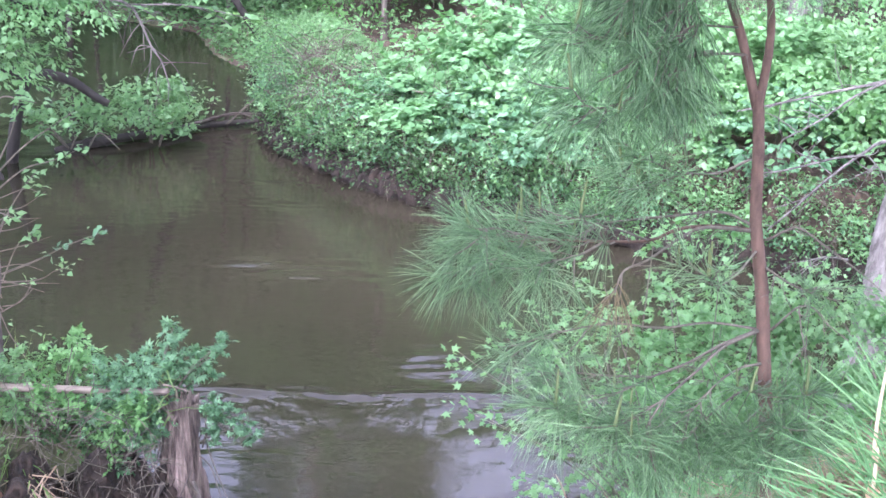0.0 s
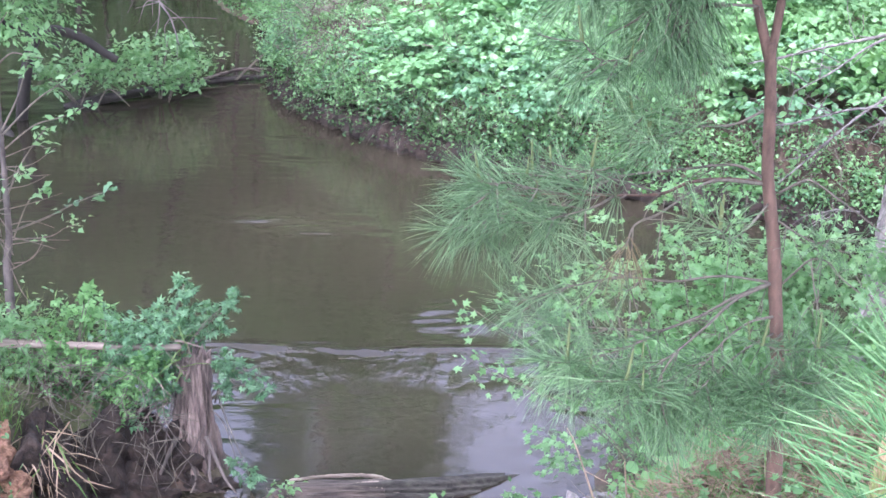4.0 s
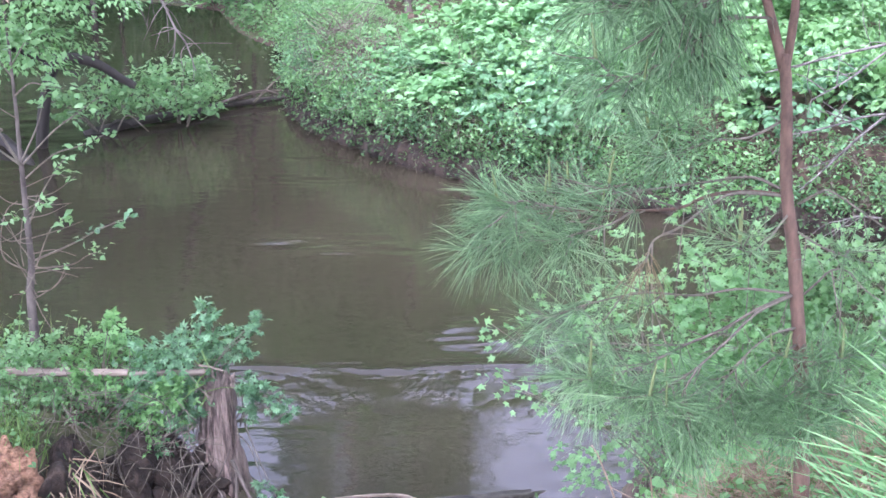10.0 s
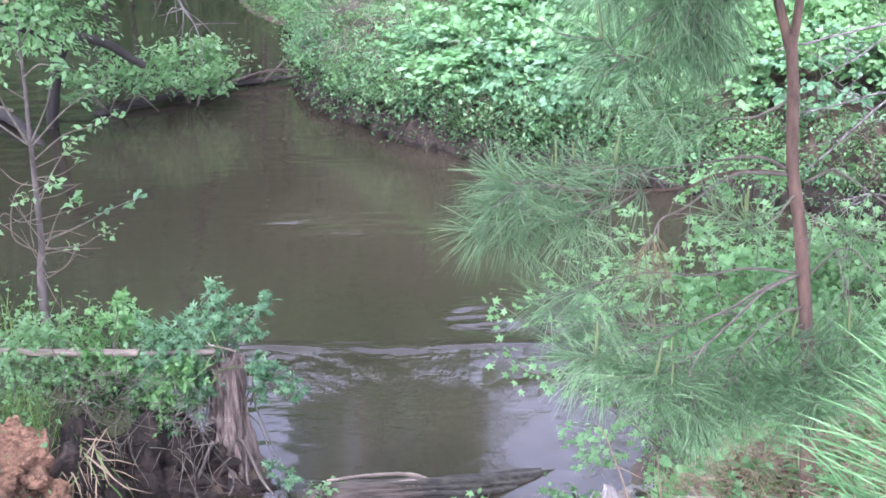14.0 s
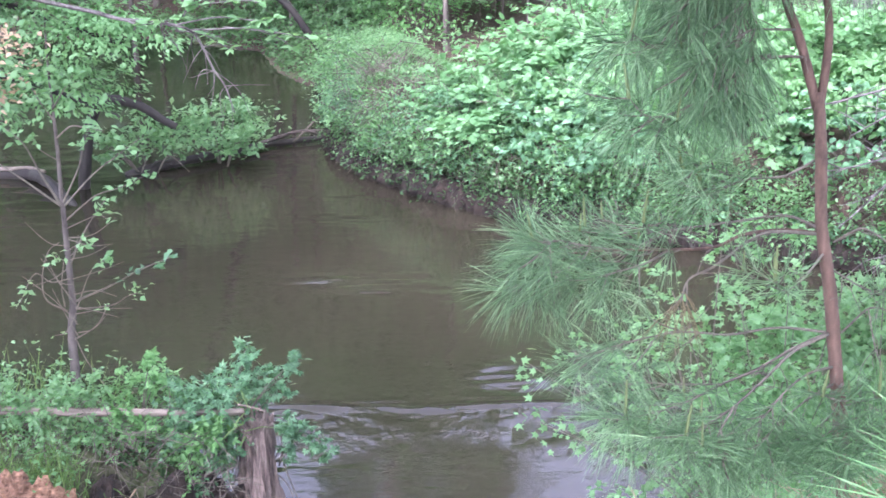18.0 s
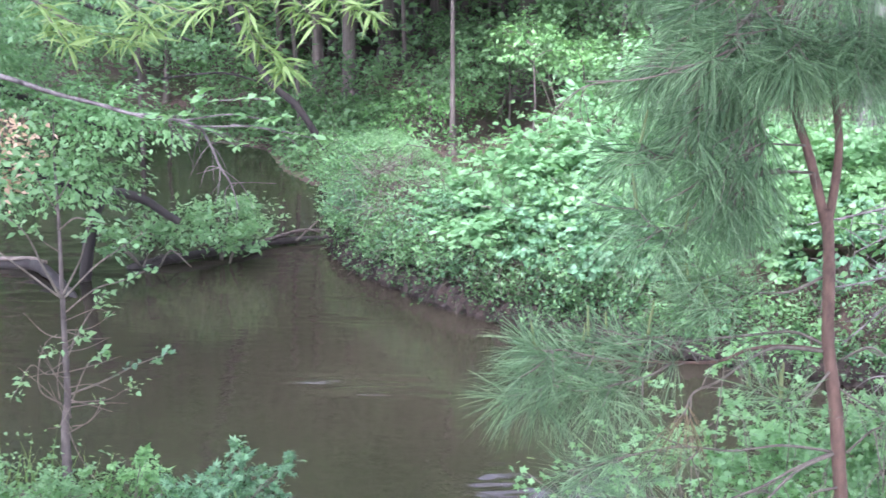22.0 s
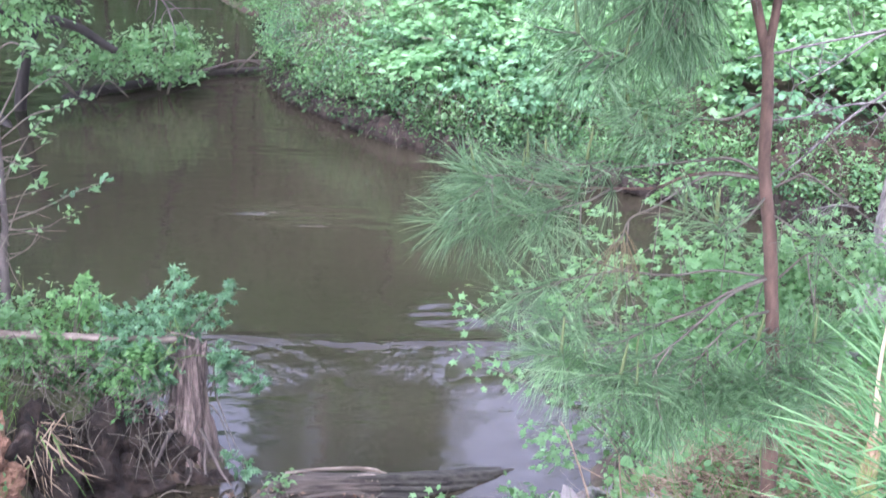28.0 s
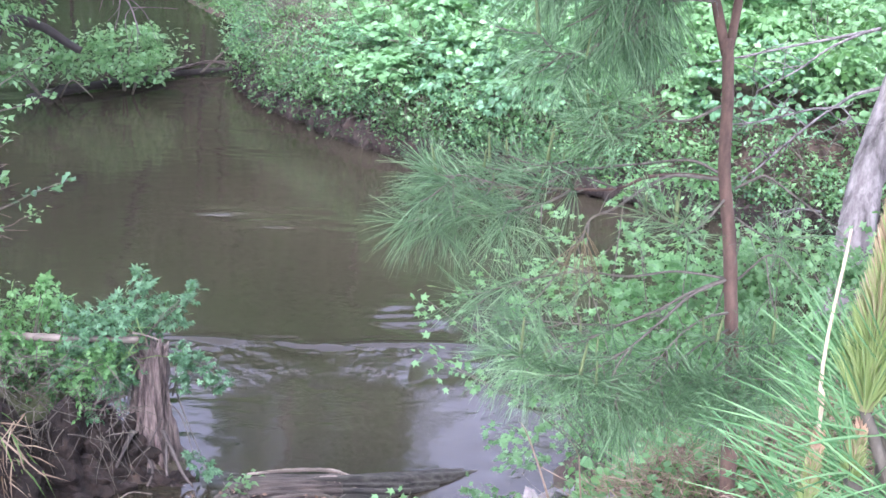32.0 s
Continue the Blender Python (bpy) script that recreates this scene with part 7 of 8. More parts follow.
# ---- driftwood ----
def split_log(axis, r, a0, a1, seed, ragged=0.0, sides=64, cut=0.0):
    """A stretch of a weathered log: ridges and checks run along it, its first end broken into fingers."""
    c = spline(axis, 14)
    g = np.concatenate([[0], np.cumsum(np.linalg.norm(np.diff(c, axis=0), axis=1))])
    g = g / g[-1]
    u = np.linspace(a0, a1, 60)
    c = np.stack([np.interp(u, g, c[:, k]) for k in range(3)], -1)
    d = unit(np.gradient(c, axis=0))
    a = unit(np.cross(d, [0, 0, 1.0]))
    b = np.cross(a, d)
    th = np.linspace(0, 2 * np.pi, sides, endpoint=False)[None]
    w = u[:, None] * 6
    cx, cy = 2.5 * np.cos(th) + 9, 2.5 * np.sin(th) + 9
    ridge = 0.42 * (value_noise(cx * 3 + w * 0.25, cy * 3, seed) - 0.5) + 0.16 * (value_noise(cx * 8 + w * 0.6, cy * 8, seed + 1) - 0.5) + 0.10 * (value_noise(cx * 2 + w * 2, cy * 2 - w, seed + 2) - 0.5)
    f = np.linspace(0, 1, 60)[:, None]
    taper = 1 - ragged * np.clip(1 - f / (0.10 + 0.45 * value_noise(cx * 2.2, cy * 2.2, seed + 5)), 0, 1) ** 0.7
    tail = 1.05 - 0.16 * step(0.0, 0.25, f - 0.35 - 0.4 * value_noise(cx * 3.1, cy * 3.1, seed + 8)) * (cut > 0)
    hollow = cut * np.exp(-(((th - 1.05 + np.pi) % (2 * np.pi) - np.pi) / 0.34) ** 2) * np.clip(1 - f / 0.62, 0, 1)
    rr = r * tail * (1 + ridge) * np.maximum(taper - hollow, 0.08)
    v = c[:, None] + rr[..., None] * (np.cos(th)[..., None] * a[:, None] + np.sin(th)[..., None] * b[:, None])
    v = np.vstack([v.reshape(-1, 3), c[:1], c[-1:]])
    i, j = np.arange(59)[:, None] * sides, np.arange(sides)[None]
    j2 = (j + 1) % sides
    q = np.stack([i + j, i + j2, i + sides + j2, i + sides + j], -1).reshape(-1, 4)
    t = np.vstack([np.stack([np.full(sides, 60 * sides), j2[0], j[0]], -1), np.stack([np.full(sides, 60 * sides + 1), 59 * sides + j[0], 59 * sides + j2[0]], -1)])
    return v, q, t


LOG = [(-0.838, 6.855, 0.000), (-0.619, 6.909, 0.030), (-0.216, 6.962, 0.035), (0.106, 7.034, 0.000), (0.409, 7.197, -0.060), (0.730, 7.404, -0.140)]
log = thing("driftwood_log", "half-sunk weathered log with a pale split scar", "log", (-0.22, 6.96, 0.0))
part("body", limb_mesh("body", [split_log(LOG, 0.074, 0.15, 1.0, 3, 0.5)], M_WOOD_MOSS), log)
part("butt", limb_mesh("butt", [split_log(LOG, 0.076, 0.0, 0.40, 3, 0.95, 64, 0.8)], M_WOOD_GREY), log, "grey weathered broken end")
for a, b, c, r in (((-0.663, 7.060, 0.050), (-0.458, 7.078, 0.068), (-0.238, 7.091, 0.066), 0.016), ((-0.461, 6.922, 0.085), (-0.332, 6.939, 0.090), (-0.205, 6.948, 0.090), 0.03), ((-0.863, 6.831, 0.000), (-0.697, 6.829, 0.040), (-0.471, 6.866, 0.060), 0.022), ((-0.763, 6.780, 0.000), (-0.553, 6.815, 0.040), (-0.298, 6.860, 0.050), 0.020), ((-0.712, 6.967, 0.060), (-0.596, 6.975, 0.080), (-0.481, 6.982, 0.090), 0.014)):
    part("splinter", limb_mesh("splinter", [tube([a, b, c, np.array(c) + [0.12, 0.02, -0.05]], r * 0.45, r * 0.8, 9, 0.28, 8)], M_WOOD_PALE if r in (0.016, 0.03) else M_WOOD_GREY), log, "pale bare split wood" if r in (0.016, 0.03) else "")

jam = thing("drift_log", "grey drift log lying along the near shore", "log", (-0.3, 6.45, 0.05))
for k in range(9):
    a = np.array((-0.93 + RNG.normal() * 0.02, 6.49, 0.03)) + RNG.normal(size=3) * 0.02
    part("root", limb_mesh("root", [tube([a + [0.12, 0, 0.01], a, a + [-RNG.uniform(0.04, 0.2), RNG.normal() * 0.06, RNG.normal() * 0.04]], 0.02, 0.005, 6, 0.2, 4)], M_WOOD_GREY), jam)
part("body", limb_mesh("body", [tube([(-0.98, 6.48, 0.02), (-0.6, 6.5, 0.06), (-0.1, 6.42, 0.07), (0.35, 6.33, 0.10)], 0.060, 0.045, 16, 0.16, 12)], M_WOOD_GREY), jam)
part("branch", limb_mesh("branch", [tube([(-0.66, 6.5, 0.13), (-0.45, 6.36, 0.12), (-0.2, 6.2, 0.12)], 0.030, 0.022, 9, 0.08, 6)], M_WOOD_PALE), jam)
part("snag", limb_mesh("snag", [tube([(-0.62, 6.52, 0.1), (-0.63, 6.5, 0.22), (-0.645, 6.5, 0.31)], 0.020, 0.012, 7, 0.15, 5)], M_WOOD_GREY), jam)
sticks = thing("drift_sticks", "small drift sticks and washed-up debris", "debris", (-0.7, 6.45, 0.05), kind="stuff")
bits = []
for i in range(60):
    a = np.array([RNG.uniform(-1.0, 0.2), RNG.uniform(6.3, 6.65), 0.03 + RNG.uniform(0, 0.1)])
    b = a + [RNG.normal() * 0.16, RNG.normal() * 0.1, RNG.uniform(-0.03, 0.08)]
    bits.append(tube([a, (a + b) / 2 + [0, 0, 0.01], b], RNG.uniform(0.003, 0.009), 0.002, 5, 0.15, 3))
part("sticks", limb_mesh("sticks", bits, M_BARK_TWIG), sticks)
lit = np.stack([RNG.uniform(-1.0, -0.2, 220), RNG.uniform(6.35, 6.75, 220), 0.03 + RNG.uniform(0, 0.12, 220)], -1)
part("leaves", leaves("leaves", lit, RNG.uniform(0.02, 0.045, 220), OVAL, M_LITTER, 0.7), sticks)
for x, y, n, h in ((-0.63, 6.5, 26, 0.34), (-0.72, 6.55, 30, 0.14), (-0.3, 6.42, 34, 0.16), (-0.85, 6.5, 26, 0.12), (0.02, 6.4, 16, 0.13), (-0.5, 6.5, 22, 0.14)):
    vine_bush("seedling", "small green plant sprouting from the drift log", [(x + RNG.normal() * 0.03, y, h), (x + RNG.normal() * 0.06, y - 0.02, h - 0.04)], 0.04, OVAL, M_LEAF_MID, (x, y, 0.06), n // 2, 0.03, "plant")

# snags upstream
sn = thing("sunken_log", "dark sunken log with a pale dry top edge", "log", (-4.1, 14.1, 0.0))
part("body", limb_mesh("body", [tube([(-4.9, 14.5, 0.0), (-4.46, 14.4, 0.05), (-4.2, 14.1, 0.07), (-3.95, 13.75, 0.02), (-3.7, 13.4, -0.06)], 0.06, 0.05, 9, 0.12, 6)], M_BARK_DARK), sn)
part("slab", limb_mesh("slab", [tube([(-4.75, 14.45, 0.09), (-4.45, 14.4, 0.11), (-4.25, 14.3, 0.10)], 0.022, 0.015, 7, 0.15, 5)], M_WOOD_PALE), sn)
dam = thing("debris_dam", "low dam of dark sticks and driftwood across the creek", "debris", (-2.4, 15.2, 0.0))
for pts, r, m in (([(-3.5, 14.5, -0.02), (-3.09, 14.7, 0.05), (-2.64, 15.04, 0.06), (-2.18, 15.45, 0.05), (-1.5, 15.75, 0.05)], 0.055, M_BARK_DARK), ([(-2.3, 15.35, 0.08), (-1.9, 15.6, 0.14), (-1.45, 15.7, 0.12)], 0.02, M_WOOD_GREY), ([(-1.95, 15.5, 0.05), (-1.7, 15.6, 0.28), (-1.5, 15.75, 0.4)], 0.012, M_BARK_TWIG), ([(-2.2, 15.4, 0.1), (-1.85, 15.5, 0.18), (-1.55, 15.45, 0.1)], 0.012, M_WOOD_GREY),
                  ([(-3.2, 14.55, 0.0), (-3.05, 14.45, 0.2), (-2.85, 14.4, 0.05)], 0.01, M_BARK_TWIG), ([(-3.3, 14.6, 0.03), (-3.15, 14.5, 0.14), (-3.0, 14.55, 0.04)], 0.012, M_BARK_DARK)):
    part("stick", limb_mesh("stick", [tube(pts, r, r * 0.5, 8, 0.12, 6)], m), dam)
twb = thing("dead_twigs", "tangle of dead grey twigs and roots at the bank edge", "twigs", (-1.0, 14.3, 0.2), kind="stuff")
bits = []
for i in range(800):
    k = RNG.integers(2, 12)
    u = RNG.uniform()
    q = np.array(SHORE[k]) * (1 - u) + np.array(SHORE[k + 1]) * u
    a = np.array([q[0], q[1] + RNG.uniform(-0.05, 0.2), RNG.uniform(0.1, 0.75)])
    b = a + [RNG.normal() * 0.12, RNG.uniform(-0.3, 0.02), RNG.uniform(-0.3, 0.12)]
    bits.append(tube([a, (a + b) / 2 + RNG.normal(size=3) * 0.03, b], 0.004, 0.002, 4, 0.1, 2))
part("twigs", limb_mesh("twigs", bits, M_BARK_TWIG), twb)

# ---- stones of the near shore ----
def broken_stone(name, centre, size, mat, seed, points=15, detail=1):
    """An angular stone: a hull of random points with worn edges and pitted faces."""
    rg = np.random.default_rng(seed)
    bm = bmesh.new()
    for p in unit(rg.normal(size=(points, 3))) * rg.uniform(0.8, 1.12, (points, 1)):
        bm.verts.new(p)
    hull = bmesh.ops.convex_hull(bm, input=bm.verts)
    bmesh.ops.delete(bm, geom=[v for v in hull["geom_interior"] if isinstance(v, bmesh.types.BMVert)], context="VERTS")
    bmesh.ops.dissolve_limit(bm, angle_limit=0.35, verts=bm.verts[:], edges=bm.edges[:])
    bmesh.ops.bevel(bm, geom=bm.edges[:], offset=0.035, segments=2, affect="EDGES", profile=0.6)
    bmesh.ops.triangulate(bm, faces=bm.faces[:])
    if detail:
        bmesh.ops.subdivide_edges(bm, edges=bm.edges[:], cuts=detail, use_grid_fill=True)
    off = Vector((seed * 1.7, seed * 0.9, seed * 2.3))
    for v in bm.verts:
        k = 1 + 0.10 * noise.noise(v.co * 2.2 + off) + 0.09 * abs(noise.noise(v.co * 3.7 + off)) + 0.05 * noise.noise(v.co * 7 + off) + 0.03 * noise.noise(v.co * 17 + off)
        v.co = Vector((v.co.x * size[0], v.co.y * size[1], v.co.z * size[2])) * k + Vector(centre)
    me = bpy.data.meshes.new(name)
    bm.to_mesh(me)
    bm.free()
    me.materials.append(mat)
    return me


PEBBLES = [broken_stone("stone", (0, 0, 0), (1, 0.8, 0.68), (M_ROCK_TAN, M_ROCK_PALE)[k % 2], 50 + k, 13, 0) for k in range(8)]


def set_stone(x, y, r, k, label, group, sink=0.3, name="stone"):
    ob = new(name, PEBBLES[k % 8])
    ob.location = (x, y, float(ground_height(x, y)) + r * (0.68 - sink) * 0.9)
    ob.rotation_euler = (RNG.uniform(-0.4, 0.4), RNG.uniform(-0.4, 0.4), RNG.uniform(0, 6.28))
    ob.scale = (r, r, r)
    return tagged(ob, label, "stone", group)


for i in range(150):
    u, w = RNG.uniform(), RNG.uniform()
    x, y = 0.12 + 0.95 * u, 6.62 - 0.9 * w + 0.25 * u
    set_stone(x, y, RNG.uniform(0.035, 0.075), i, "pale angular stone on the wet shore", "stones on the shore", 0.15)
for x, y, r, k in ((0.5, 6.48, 0.085, 0), (0.38, 6.60, 0.075, 1), (0.24, 6.52, 0.07, 2), (0.8, 6.72, 0.09, 4), (0.42, 6.3, 0.08, 3), (0.3, 6.35, 0.07, 5), (0.62, 6.25, 0.09, 0)):
    set_stone(x, y, r, k, "pale tan rounded stone on the wet shore", "stones on the shore", 0.05)
for c, s, k, m, lb in (((0.70, 4.1, 1.42), (0.14, 0.13, 0.14), 61, M_ROCK_PALE, "large pale grey quarry boulder with a pointed top"), ((0.97, 3.92, 1.52), (0.215, 0.15, 0.15), 63, M_ROCK_PALE, "broad pale grey quarry boulder in the grass"), ((0.52, 4.0, 1.43), (0.10, 0.10, 0.10), 64, M_ROCK_PALE, "pale grey quarry boulder half buried"), ((1.24, 3.8, 1.62), (0.12, 0.12, 0.1), 62, M_ROCK_PALE, "pale grey quarry boulder in the grass"),
                       ((0.86, 4.56, 1.36), (0.075, 0.06, 0.045), 65, M_ROCK_PALE, "small white quarry stone in the straw"), ((1.62, 6.9, 0.42), (0.12, 0.1, 0.11), 66, M_ROCK_PALE, "white quarry stone behind the pine"), ((1.78, 7.0, 0.42), (0.10, 0.1, 0.09), 71, M_ROCK_PALE, "white quarry stone behind the pine"), ((2.6, 8.0, 0.45), (0.16, 0.12, 0.14), 67, M_ROCK_PALE, "white quarry stone behind the pine"), ((3.5, 8.2, 0.50), (0.22, 0.18, 0.16), 68, M_ROCK_PALE, "white quarry stone near the grey tree"),
                       ((3.0, 8.0, 0.5), (0.15, 0.12, 0.1), 70, M_ROCK_TAN, "tan quarry stone near the grey tree")):
    c = (c[0], c[1], max(c[2], float(ground_height(c[0], c[1])) + s[2] * 0.05))
    b = new("boulder", broken_stone("boulder", c, s, m, k, 26, 3))
    tagged(b, lb, "boulder", "boulders on the slope")
for i in range(200):
    x, y = RNG.uniform(-2.15, -1.64), RNG.uniform(5.42, 6.30)
    set_stone(x, y, RNG.uniform(0.035, 0.07), 1 + 2 * (i % 4), "blue-grey broken stone at the foot of the clay", "broken stones on the near slope", 0.0, "broken_stone")

# ---- washed-up plastic: a curved white panel with a flat bar between two brackets ----
pl = thing("plastic_fitting", "broken white plastic fitting with a curved panel and two brackets", "litter", (-1.5, 6.2, 0.1))
u, w = np.meshgrid(np.linspace(0, 1, 41), np.linspace(0, 1, 12))
an = 2 * np.pi * u
rim = np.clip(w / 0.8, 0.02, 1) * (1 + 0.015 * (np.abs(w - 0.8) < 0.05))
sx_, sy_ = -1.515 + 0.25 * np.cos(an) * rim, 5.93 + 0.20 * np.sin(an) * rim - 0.05 * np.cos(an) * rim
sz_ = 0.185 + 0.022 * (1 - rim ** 2) + 0.012 * (np.abs(rim - 0.9) < 0.08) - 0.45 * np.clip(w - 0.8, 0, 1) - 0.02 * np.cos(an) * rim
top_ = np.stack([sx_, sy_, sz_], -1).reshape(-1, 3)
i, j = np.meshgrid(np.arange(40), np.arange(11))
a_ = (j * 41 + i).ravel()
qf = np.stack([a_, a_ + 41, a_ + 42, a_ + 1], -1)
part("panel", mesh_from("panel", np.vstack([top_, top_ * [0.99, 0.997, 1] - [0.015, -0.018, 0.012]]), [np.vstack([qf, qf[:, ::-1] + len(top_)])], [M_PLASTIC]), pl)


def box_mesh(name, corners, height, mat, bevel=0.004):
    """A low prism over a four-cornered base, its edges rounded."""
    bm = bmesh.new()
    lo = [bm.verts.new(c) for c in corners]
    hi = [bm.verts.new((c[0], c[1], c[2] + height)) for c in corners]
    bm.faces.new(lo[::-1])
    bm.faces.new(hi)
    for a in range(4):
        bm.faces.new((lo[a], lo[(a + 1) % 4], hi[(a + 1) % 4], hi[a]))
    bmesh.ops.bevel(bm, geom=bm.edges[:], offset=bevel, segments=2, affect="EDGES")
    me = bpy.data.meshes.new(name)
    bm.to_mesh(me)
    bm.free()
    me.materials.append(mat)
    return me


part("bar", box_mesh("bar", [(-1.77, 6.27, 0.125), (-1.27, 6.13, 0.075), (-1.26, 6.19, 0.075), (-1.76, 6.33, 0.125)], 0.014, M_PLASTIC), pl)
for x, y, z in ((-1.71, 6.33, 0.13), (-1.29, 6.20, 0.08)):
    br = part("bracket", box_mesh("bracket", [(x - 0.03, y - 0.03, z), (x + 0.045, y - 0.045, z), (x + 0.055, y + 0.02, z), (x - 0.02, y + 0.035, z)], 0.016, M_PLASTIC), pl)
    part("cheek", box_mesh("cheek", [(x - 0.034, y - 0.036, z - 0.03), (x + 0.0, y - 0.044, z - 0.03), (x + 0.004, y - 0.036, z - 0.03), (x - 0.03, y - 0.028, z - 0.03)], 0.085, M_PLASTIC, 0.003), br)
    part("cheek", box_mesh("cheek", [(x + 0.036, y - 0.05, z - 0.03), (x + 0.046, y - 0.05, z - 0.03), (x + 0.056, y + 0.02, z - 0.03), (x + 0.046, y + 0.02, z - 0.03)], 0.085, M_PLASTIC, 0.003), br)
# a broken branch standing in the cove
cb = thing("drift_branch", "thin pale dead branch standing in the shallow cove", "branch", (-1.2, 6.5, 0.0))
for pts, r in (([(-1.18, 6.22, -0.02), (-1.22, 6.42, 0.10), (-1.27, 6.58, 0.09), (-1.42, 6.76, 0.02)], 0.0035), ([(-1.3, 6.62, 0.08), (-1.22, 6.75, 0.1), (-1.12, 6.85, 0.04)], 0.004)):
    part("stem", limb_mesh("stem", [tube(pts, r, r * 0.6, 6, 0.1, 8)], M_WOOD_PALE), cb)

# ---- near right slope: grass, straw, seedlings and leafy shoots ----
slope = thing("slope_grass", "rough green grass, dry straw and litter on the slope", "grass", (1.3, 4.8, 1.0), kind="stuff")
pg = scatter(3600, 0.55, 2.6, 3.8, 6.4, 0.0, 0.02, 0.25, 44, 0.1)
wv_, wt_ = blades(pg, np.c_[RNG.normal(size=(len(pg), 2)) * 0.6, np.ones(len(pg))], RNG.normal(size=(len(pg), 3)), RNG.uniform(0.08, 0.24, len(pg)), BLADE)
part("grass", mesh_from("grass", wv_, [wt_], [M_GRASS], False), slope)
pg = scatter(11000, 0.80, 2.4, 4.1, 5.8, 0.02, 0.08, 0.1, 45, 0.1)
wv_, wt_ = blades(pg, np.c_[RNG.normal(size=(len(pg), 2)), RNG.uniform(-0.1, 0.5, len(pg))], RNG.normal(size=(len(pg), 3)), RNG.uniform(0.06, 0.17, len(pg)), BLADE)
part("straw", mesh_from("straw", wv_, [wt_], [M_STRAW], False), slope)
pg = scatter(3600, 0.5, 2.6, 3.6, 6.2, 0.01, 0.04, 0.15, 46, 0.1)
part("litter", leaves("litter", pg, RNG.uniform(0.02, 0.05, len(pg)), OVAL, M_LITTER, 0.6), slope)
pg = scatter(2600, 0.55, 2.6, 4.15, 6.6, 0.03, 0.14, 0.40, 47, 0.1)
pg = pg[(pg[:, 0] > 1.0) | (pg[:, 1] < 4.9)]
part("weeds", leaves("weeds", pg, RNG.uniform(0.025, 0.05, len(pg)), BROAD, M_LEAF_BRIGHT, 0.6), slope)
pg = scatter(7000, 1.0, 5.0, 6.8, 11, 0.01, 0.05, 0.0, 48, 0.03)
part("weeds", leaves("weeds", pg, RNG.uniform(0.03, 0.055, len(pg)), OVAL, M_LEAF_MID, 0.6), slope)
pg = scatter(1600, 0.9, 1.9, 4.3, 5.2, 0.02, 0.05, 0.0, 49, 0.1)
part("fresh_weeds", leaves("fresh_weeds", pg[::4], RNG.uniform(0.03, 0.055, len(pg[::4])), STAR, M_LEAF_BRIGHT, 0.6), slope)
part("litter", leaves("litter", pg, RNG.uniform(0.02, 0.05, len(pg)), OVAL, M_LITTER, 0.5), slope)
for pts in ([(0.64, 4.2, 1.30), (0.56, 4.2, 1.58), (0.49, 4.2, 1.78), (0.46, 4.2, 1.84)], [(0.72, 4.3, 1.2), (0.68, 4.3, 1.5), (0.66, 4.3, 1.68)], [(0.9, 4.6, 1.1), (0.86, 4.6, 1.35), (0.9, 4.6, 1.5)]):
    s = thing("grass_stalk", "dry bent straw-coloured grass stalk", "grass", pts[0], "dry stalks on the slope")
    part("stem", limb_mesh("stem", [tube(pts, 0.005, 0.002, 6, 0.1, 6)], M_STRAW), s)
    for k, w in ((6, (-0.6, 0, 0.5)), (9, (0.7, 0, -0.4)), (12, (-0.5, 0.1, 0.8))):
        v, f = blades(spline(pts, 6)[k:k + 1], np.array([w]), RNG.normal(size=(1, 3)), 0.14, BLADE)
        part("blade", mesh_from("blade", v, [f], [M_STRAW], False), s)
for x, y, h, mat in ((0.09, 6.1, 0.36, M_LEAF_BRIGHT), (0.53, 6.25, 0.30, M_LEAF_MID), (0.78, 5.2, 0.22, M_LEAF_BRIGHT), (1.05, 5.8, 0.3, M_LEAF_MID)):
    z = float(ground_height(x, y))
    vine_bush("seedling", "bright green leafy seedling among the stones", [(x + RNG.normal() * 0.05, y + RNG.normal() * 0.04, z + h * q) for q in (0.35, 0.5, 0.6, 0.75, 0.85, 0.95)], 0.042, STAR, mat, (x, y, z), 22, 0.045, "plant", 0.6)
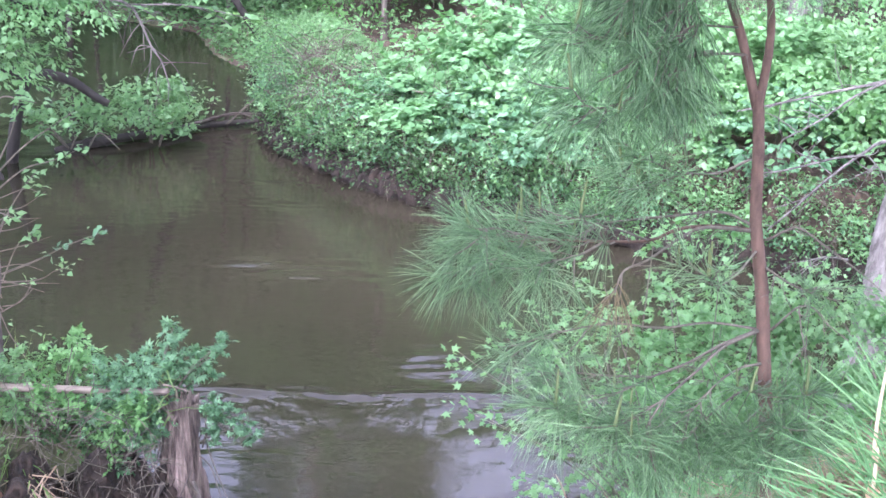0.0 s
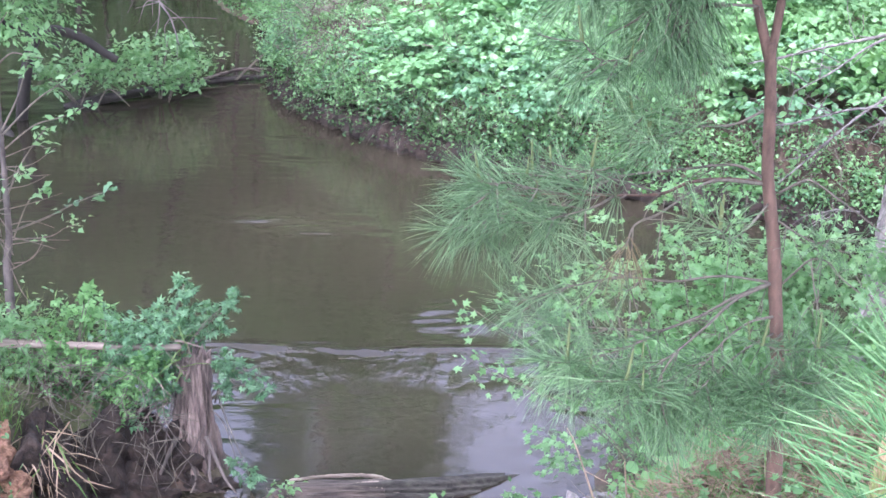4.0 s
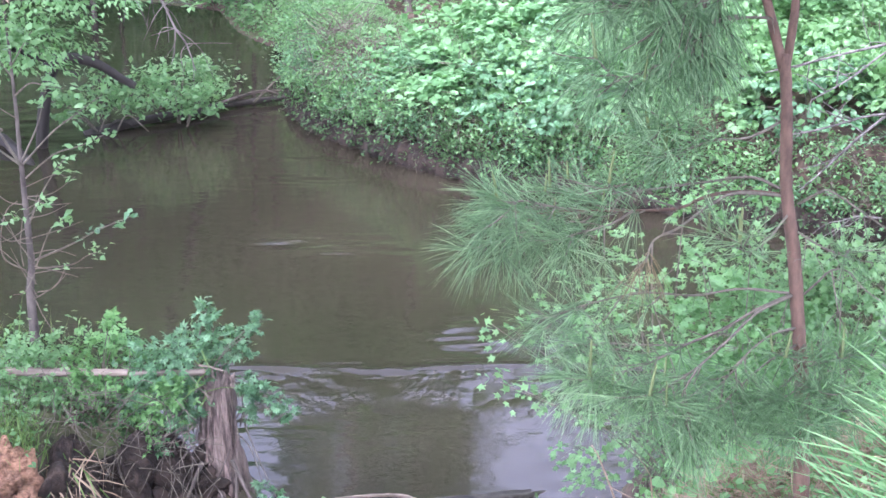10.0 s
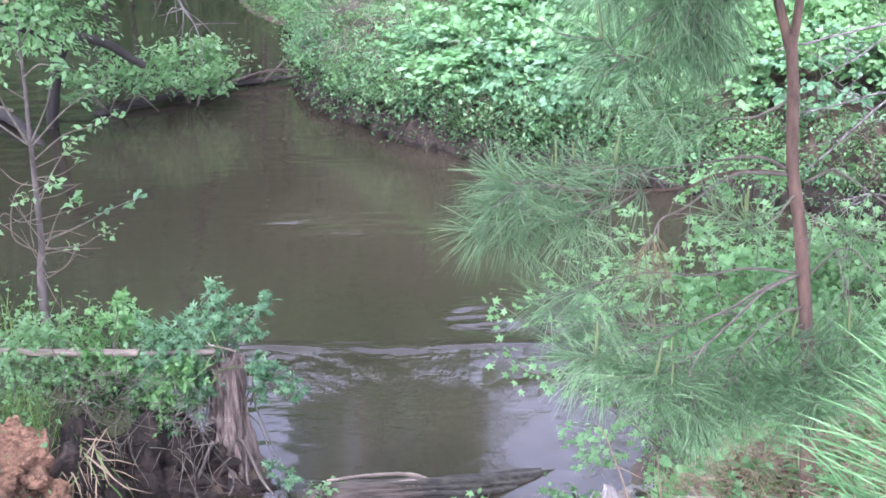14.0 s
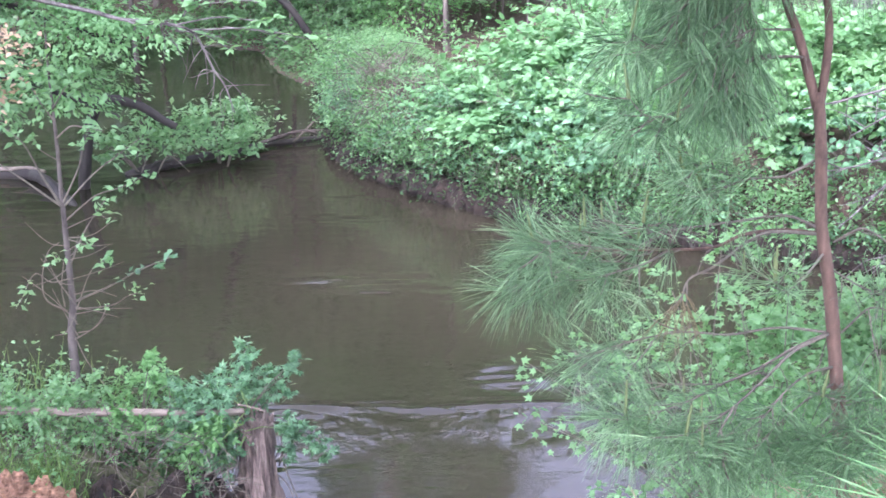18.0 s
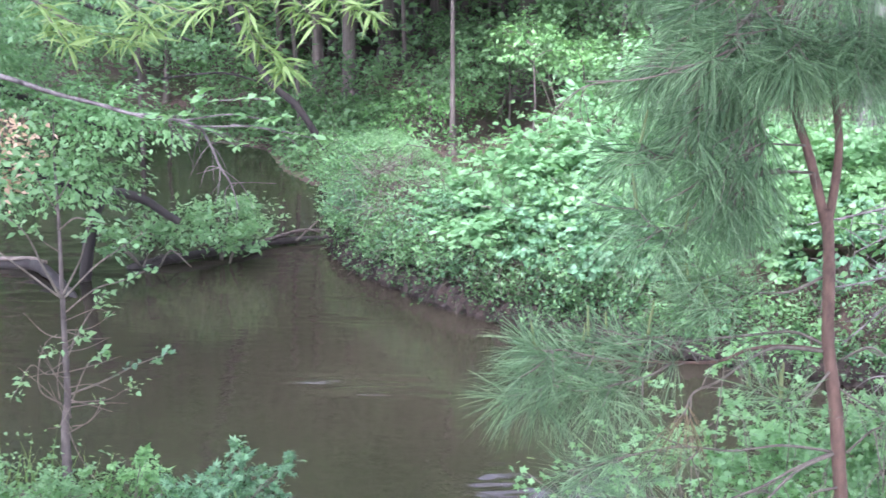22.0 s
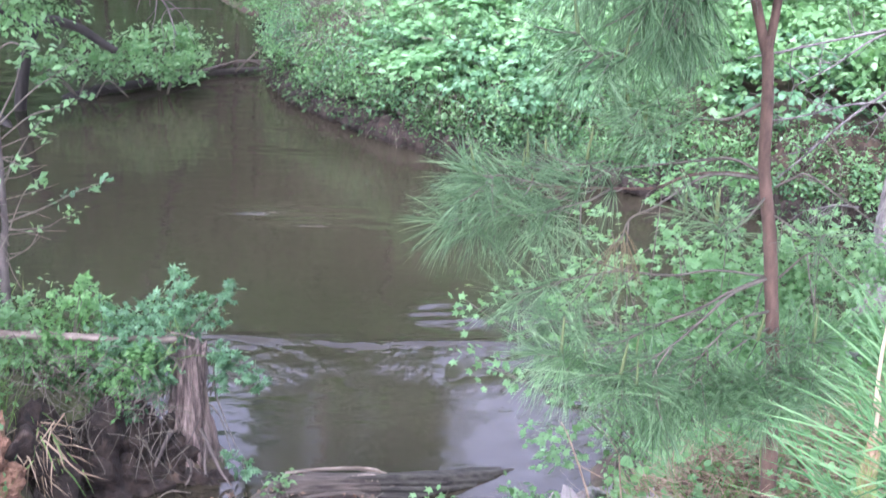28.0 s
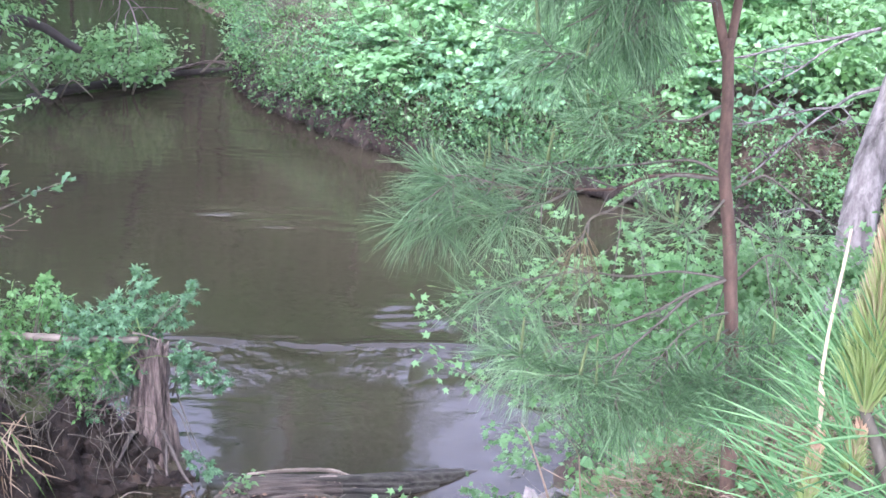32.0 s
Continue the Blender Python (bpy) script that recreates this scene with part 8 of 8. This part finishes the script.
for x, y, spots, n in ((1.2, 6.0, [(0.2, 5.7, 1.62), (0.3, 5.7, 1.58), (0.4, 5.75, 1.66), (0.24, 5.7, 1.36), (0.34, 5.7, 1.32), (0.45, 5.75, 1.30), (0.55, 5.8, 1.55), (0.6, 5.8, 1.3), (0.7, 5.8, 1.15), (0.75, 5.85, 1.6), (0.5, 5.8, 1.75), (0.8, 5.9, 1.85)], 14),
                       (1.3, 6.1, [(1.0, 6.0, 1.5), (1.1, 6.0, 1.75), (1.2, 6.05, 1.3), (1.35, 6.1, 1.6), (1.5, 6.0, 1.4), (1.3, 6.0, 1.9), (1.55, 6.1, 1.8), (1.0, 5.95, 1.2), (1.2, 5.95, 1.05), (1.45, 6.0, 1.1)], 22),
                       (1.8, 6.3, [(1.7, 6.2, 1.2), (1.85, 6.2, 1.5), (2.0, 6.3, 1.3), (2.1, 6.3, 1.6), (1.75, 6.2, 1.75), (2.25, 6.4, 1.2), (2.0, 6.2, 1.0), (1.7, 6.1, 0.95)], 22),
                       (1.9, 5.7, [(1.75, 5.6, 1.3), (1.9, 5.6, 1.45), (2.05, 5.6, 1.35)], 20)):
    vine_bush("leafy_shoots", "slender leafy shoots with fresh lobed leaves behind the pine", spots, 0.042, STAR, M_LEAF_BRIGHT if x == 1.2 else M_LEAF_MID, (x, y, float(ground_height(x, y))), n, 0.055, "shrub", 0.55)

for x, y, r, h, n in ((1.25, 6.2, 0.42, 1.15, 620), (1.7, 6.4, 0.42, 1.15, 700), (2.1, 7.8, 0.4, 0.4, 300), (2.7, 7.6, 0.4, 0.35, 260), (2.15, 6.0, 0.35, 0.7, 360)):
    shrub(x, y, r, h, int(n * 3.0), 0.042, STAR, M_LEAF_BRIGHT if n == 620 else M_LEAF_MID, "fresh green lobed-leaved shrub on the near shore", "shrubs on the near shore", "shore_shrub", 26, 4, flat=0.5, droop=0.4)
for x, y, r, h, n, mat in ((0.98, 6.4, 0.45, 1.85, 64, M_LEAF_BRIGHT), (1.4, 6.5, 0.45, 1.65, 54, M_LEAF_BRIGHT), (1.8, 6.5, 0.4, 1.0, 34, M_LEAF_BRIGHT), (1.35, 5.5, 0.3, 0.5, 26, M_LEAF_BRIGHT)):
    maple_bush(x, y, r, h, int(n * 1.4), mat, 0.042, 24, "fresh green lobed-leaved shrub on the near shore", "shrubs on the near shore", "shore_shrub", STAR)
for x, y, r, h, n, mat in ((1.14, 3.98, 0.15, 0.22, 18, M_LEAF_BRIGHT), (0.93, 4.12, 0.12, 0.16, 12, M_LEAF_MID), (1.34, 4.02, 0.16, 0.2, 14, M_LEAF_MID), (0.52, 4.25, 0.12, 0.2, 12, M_LEAF_BRIGHT), (0.62, 4.5, 0.14, 0.2, 12, M_LEAF_BRIGHT)):
    maple_bush(x, y, r, h, n, mat, 0.036, 9, "low bright green weed among the boulders", "weeds among the boulders", "weed", STAR)
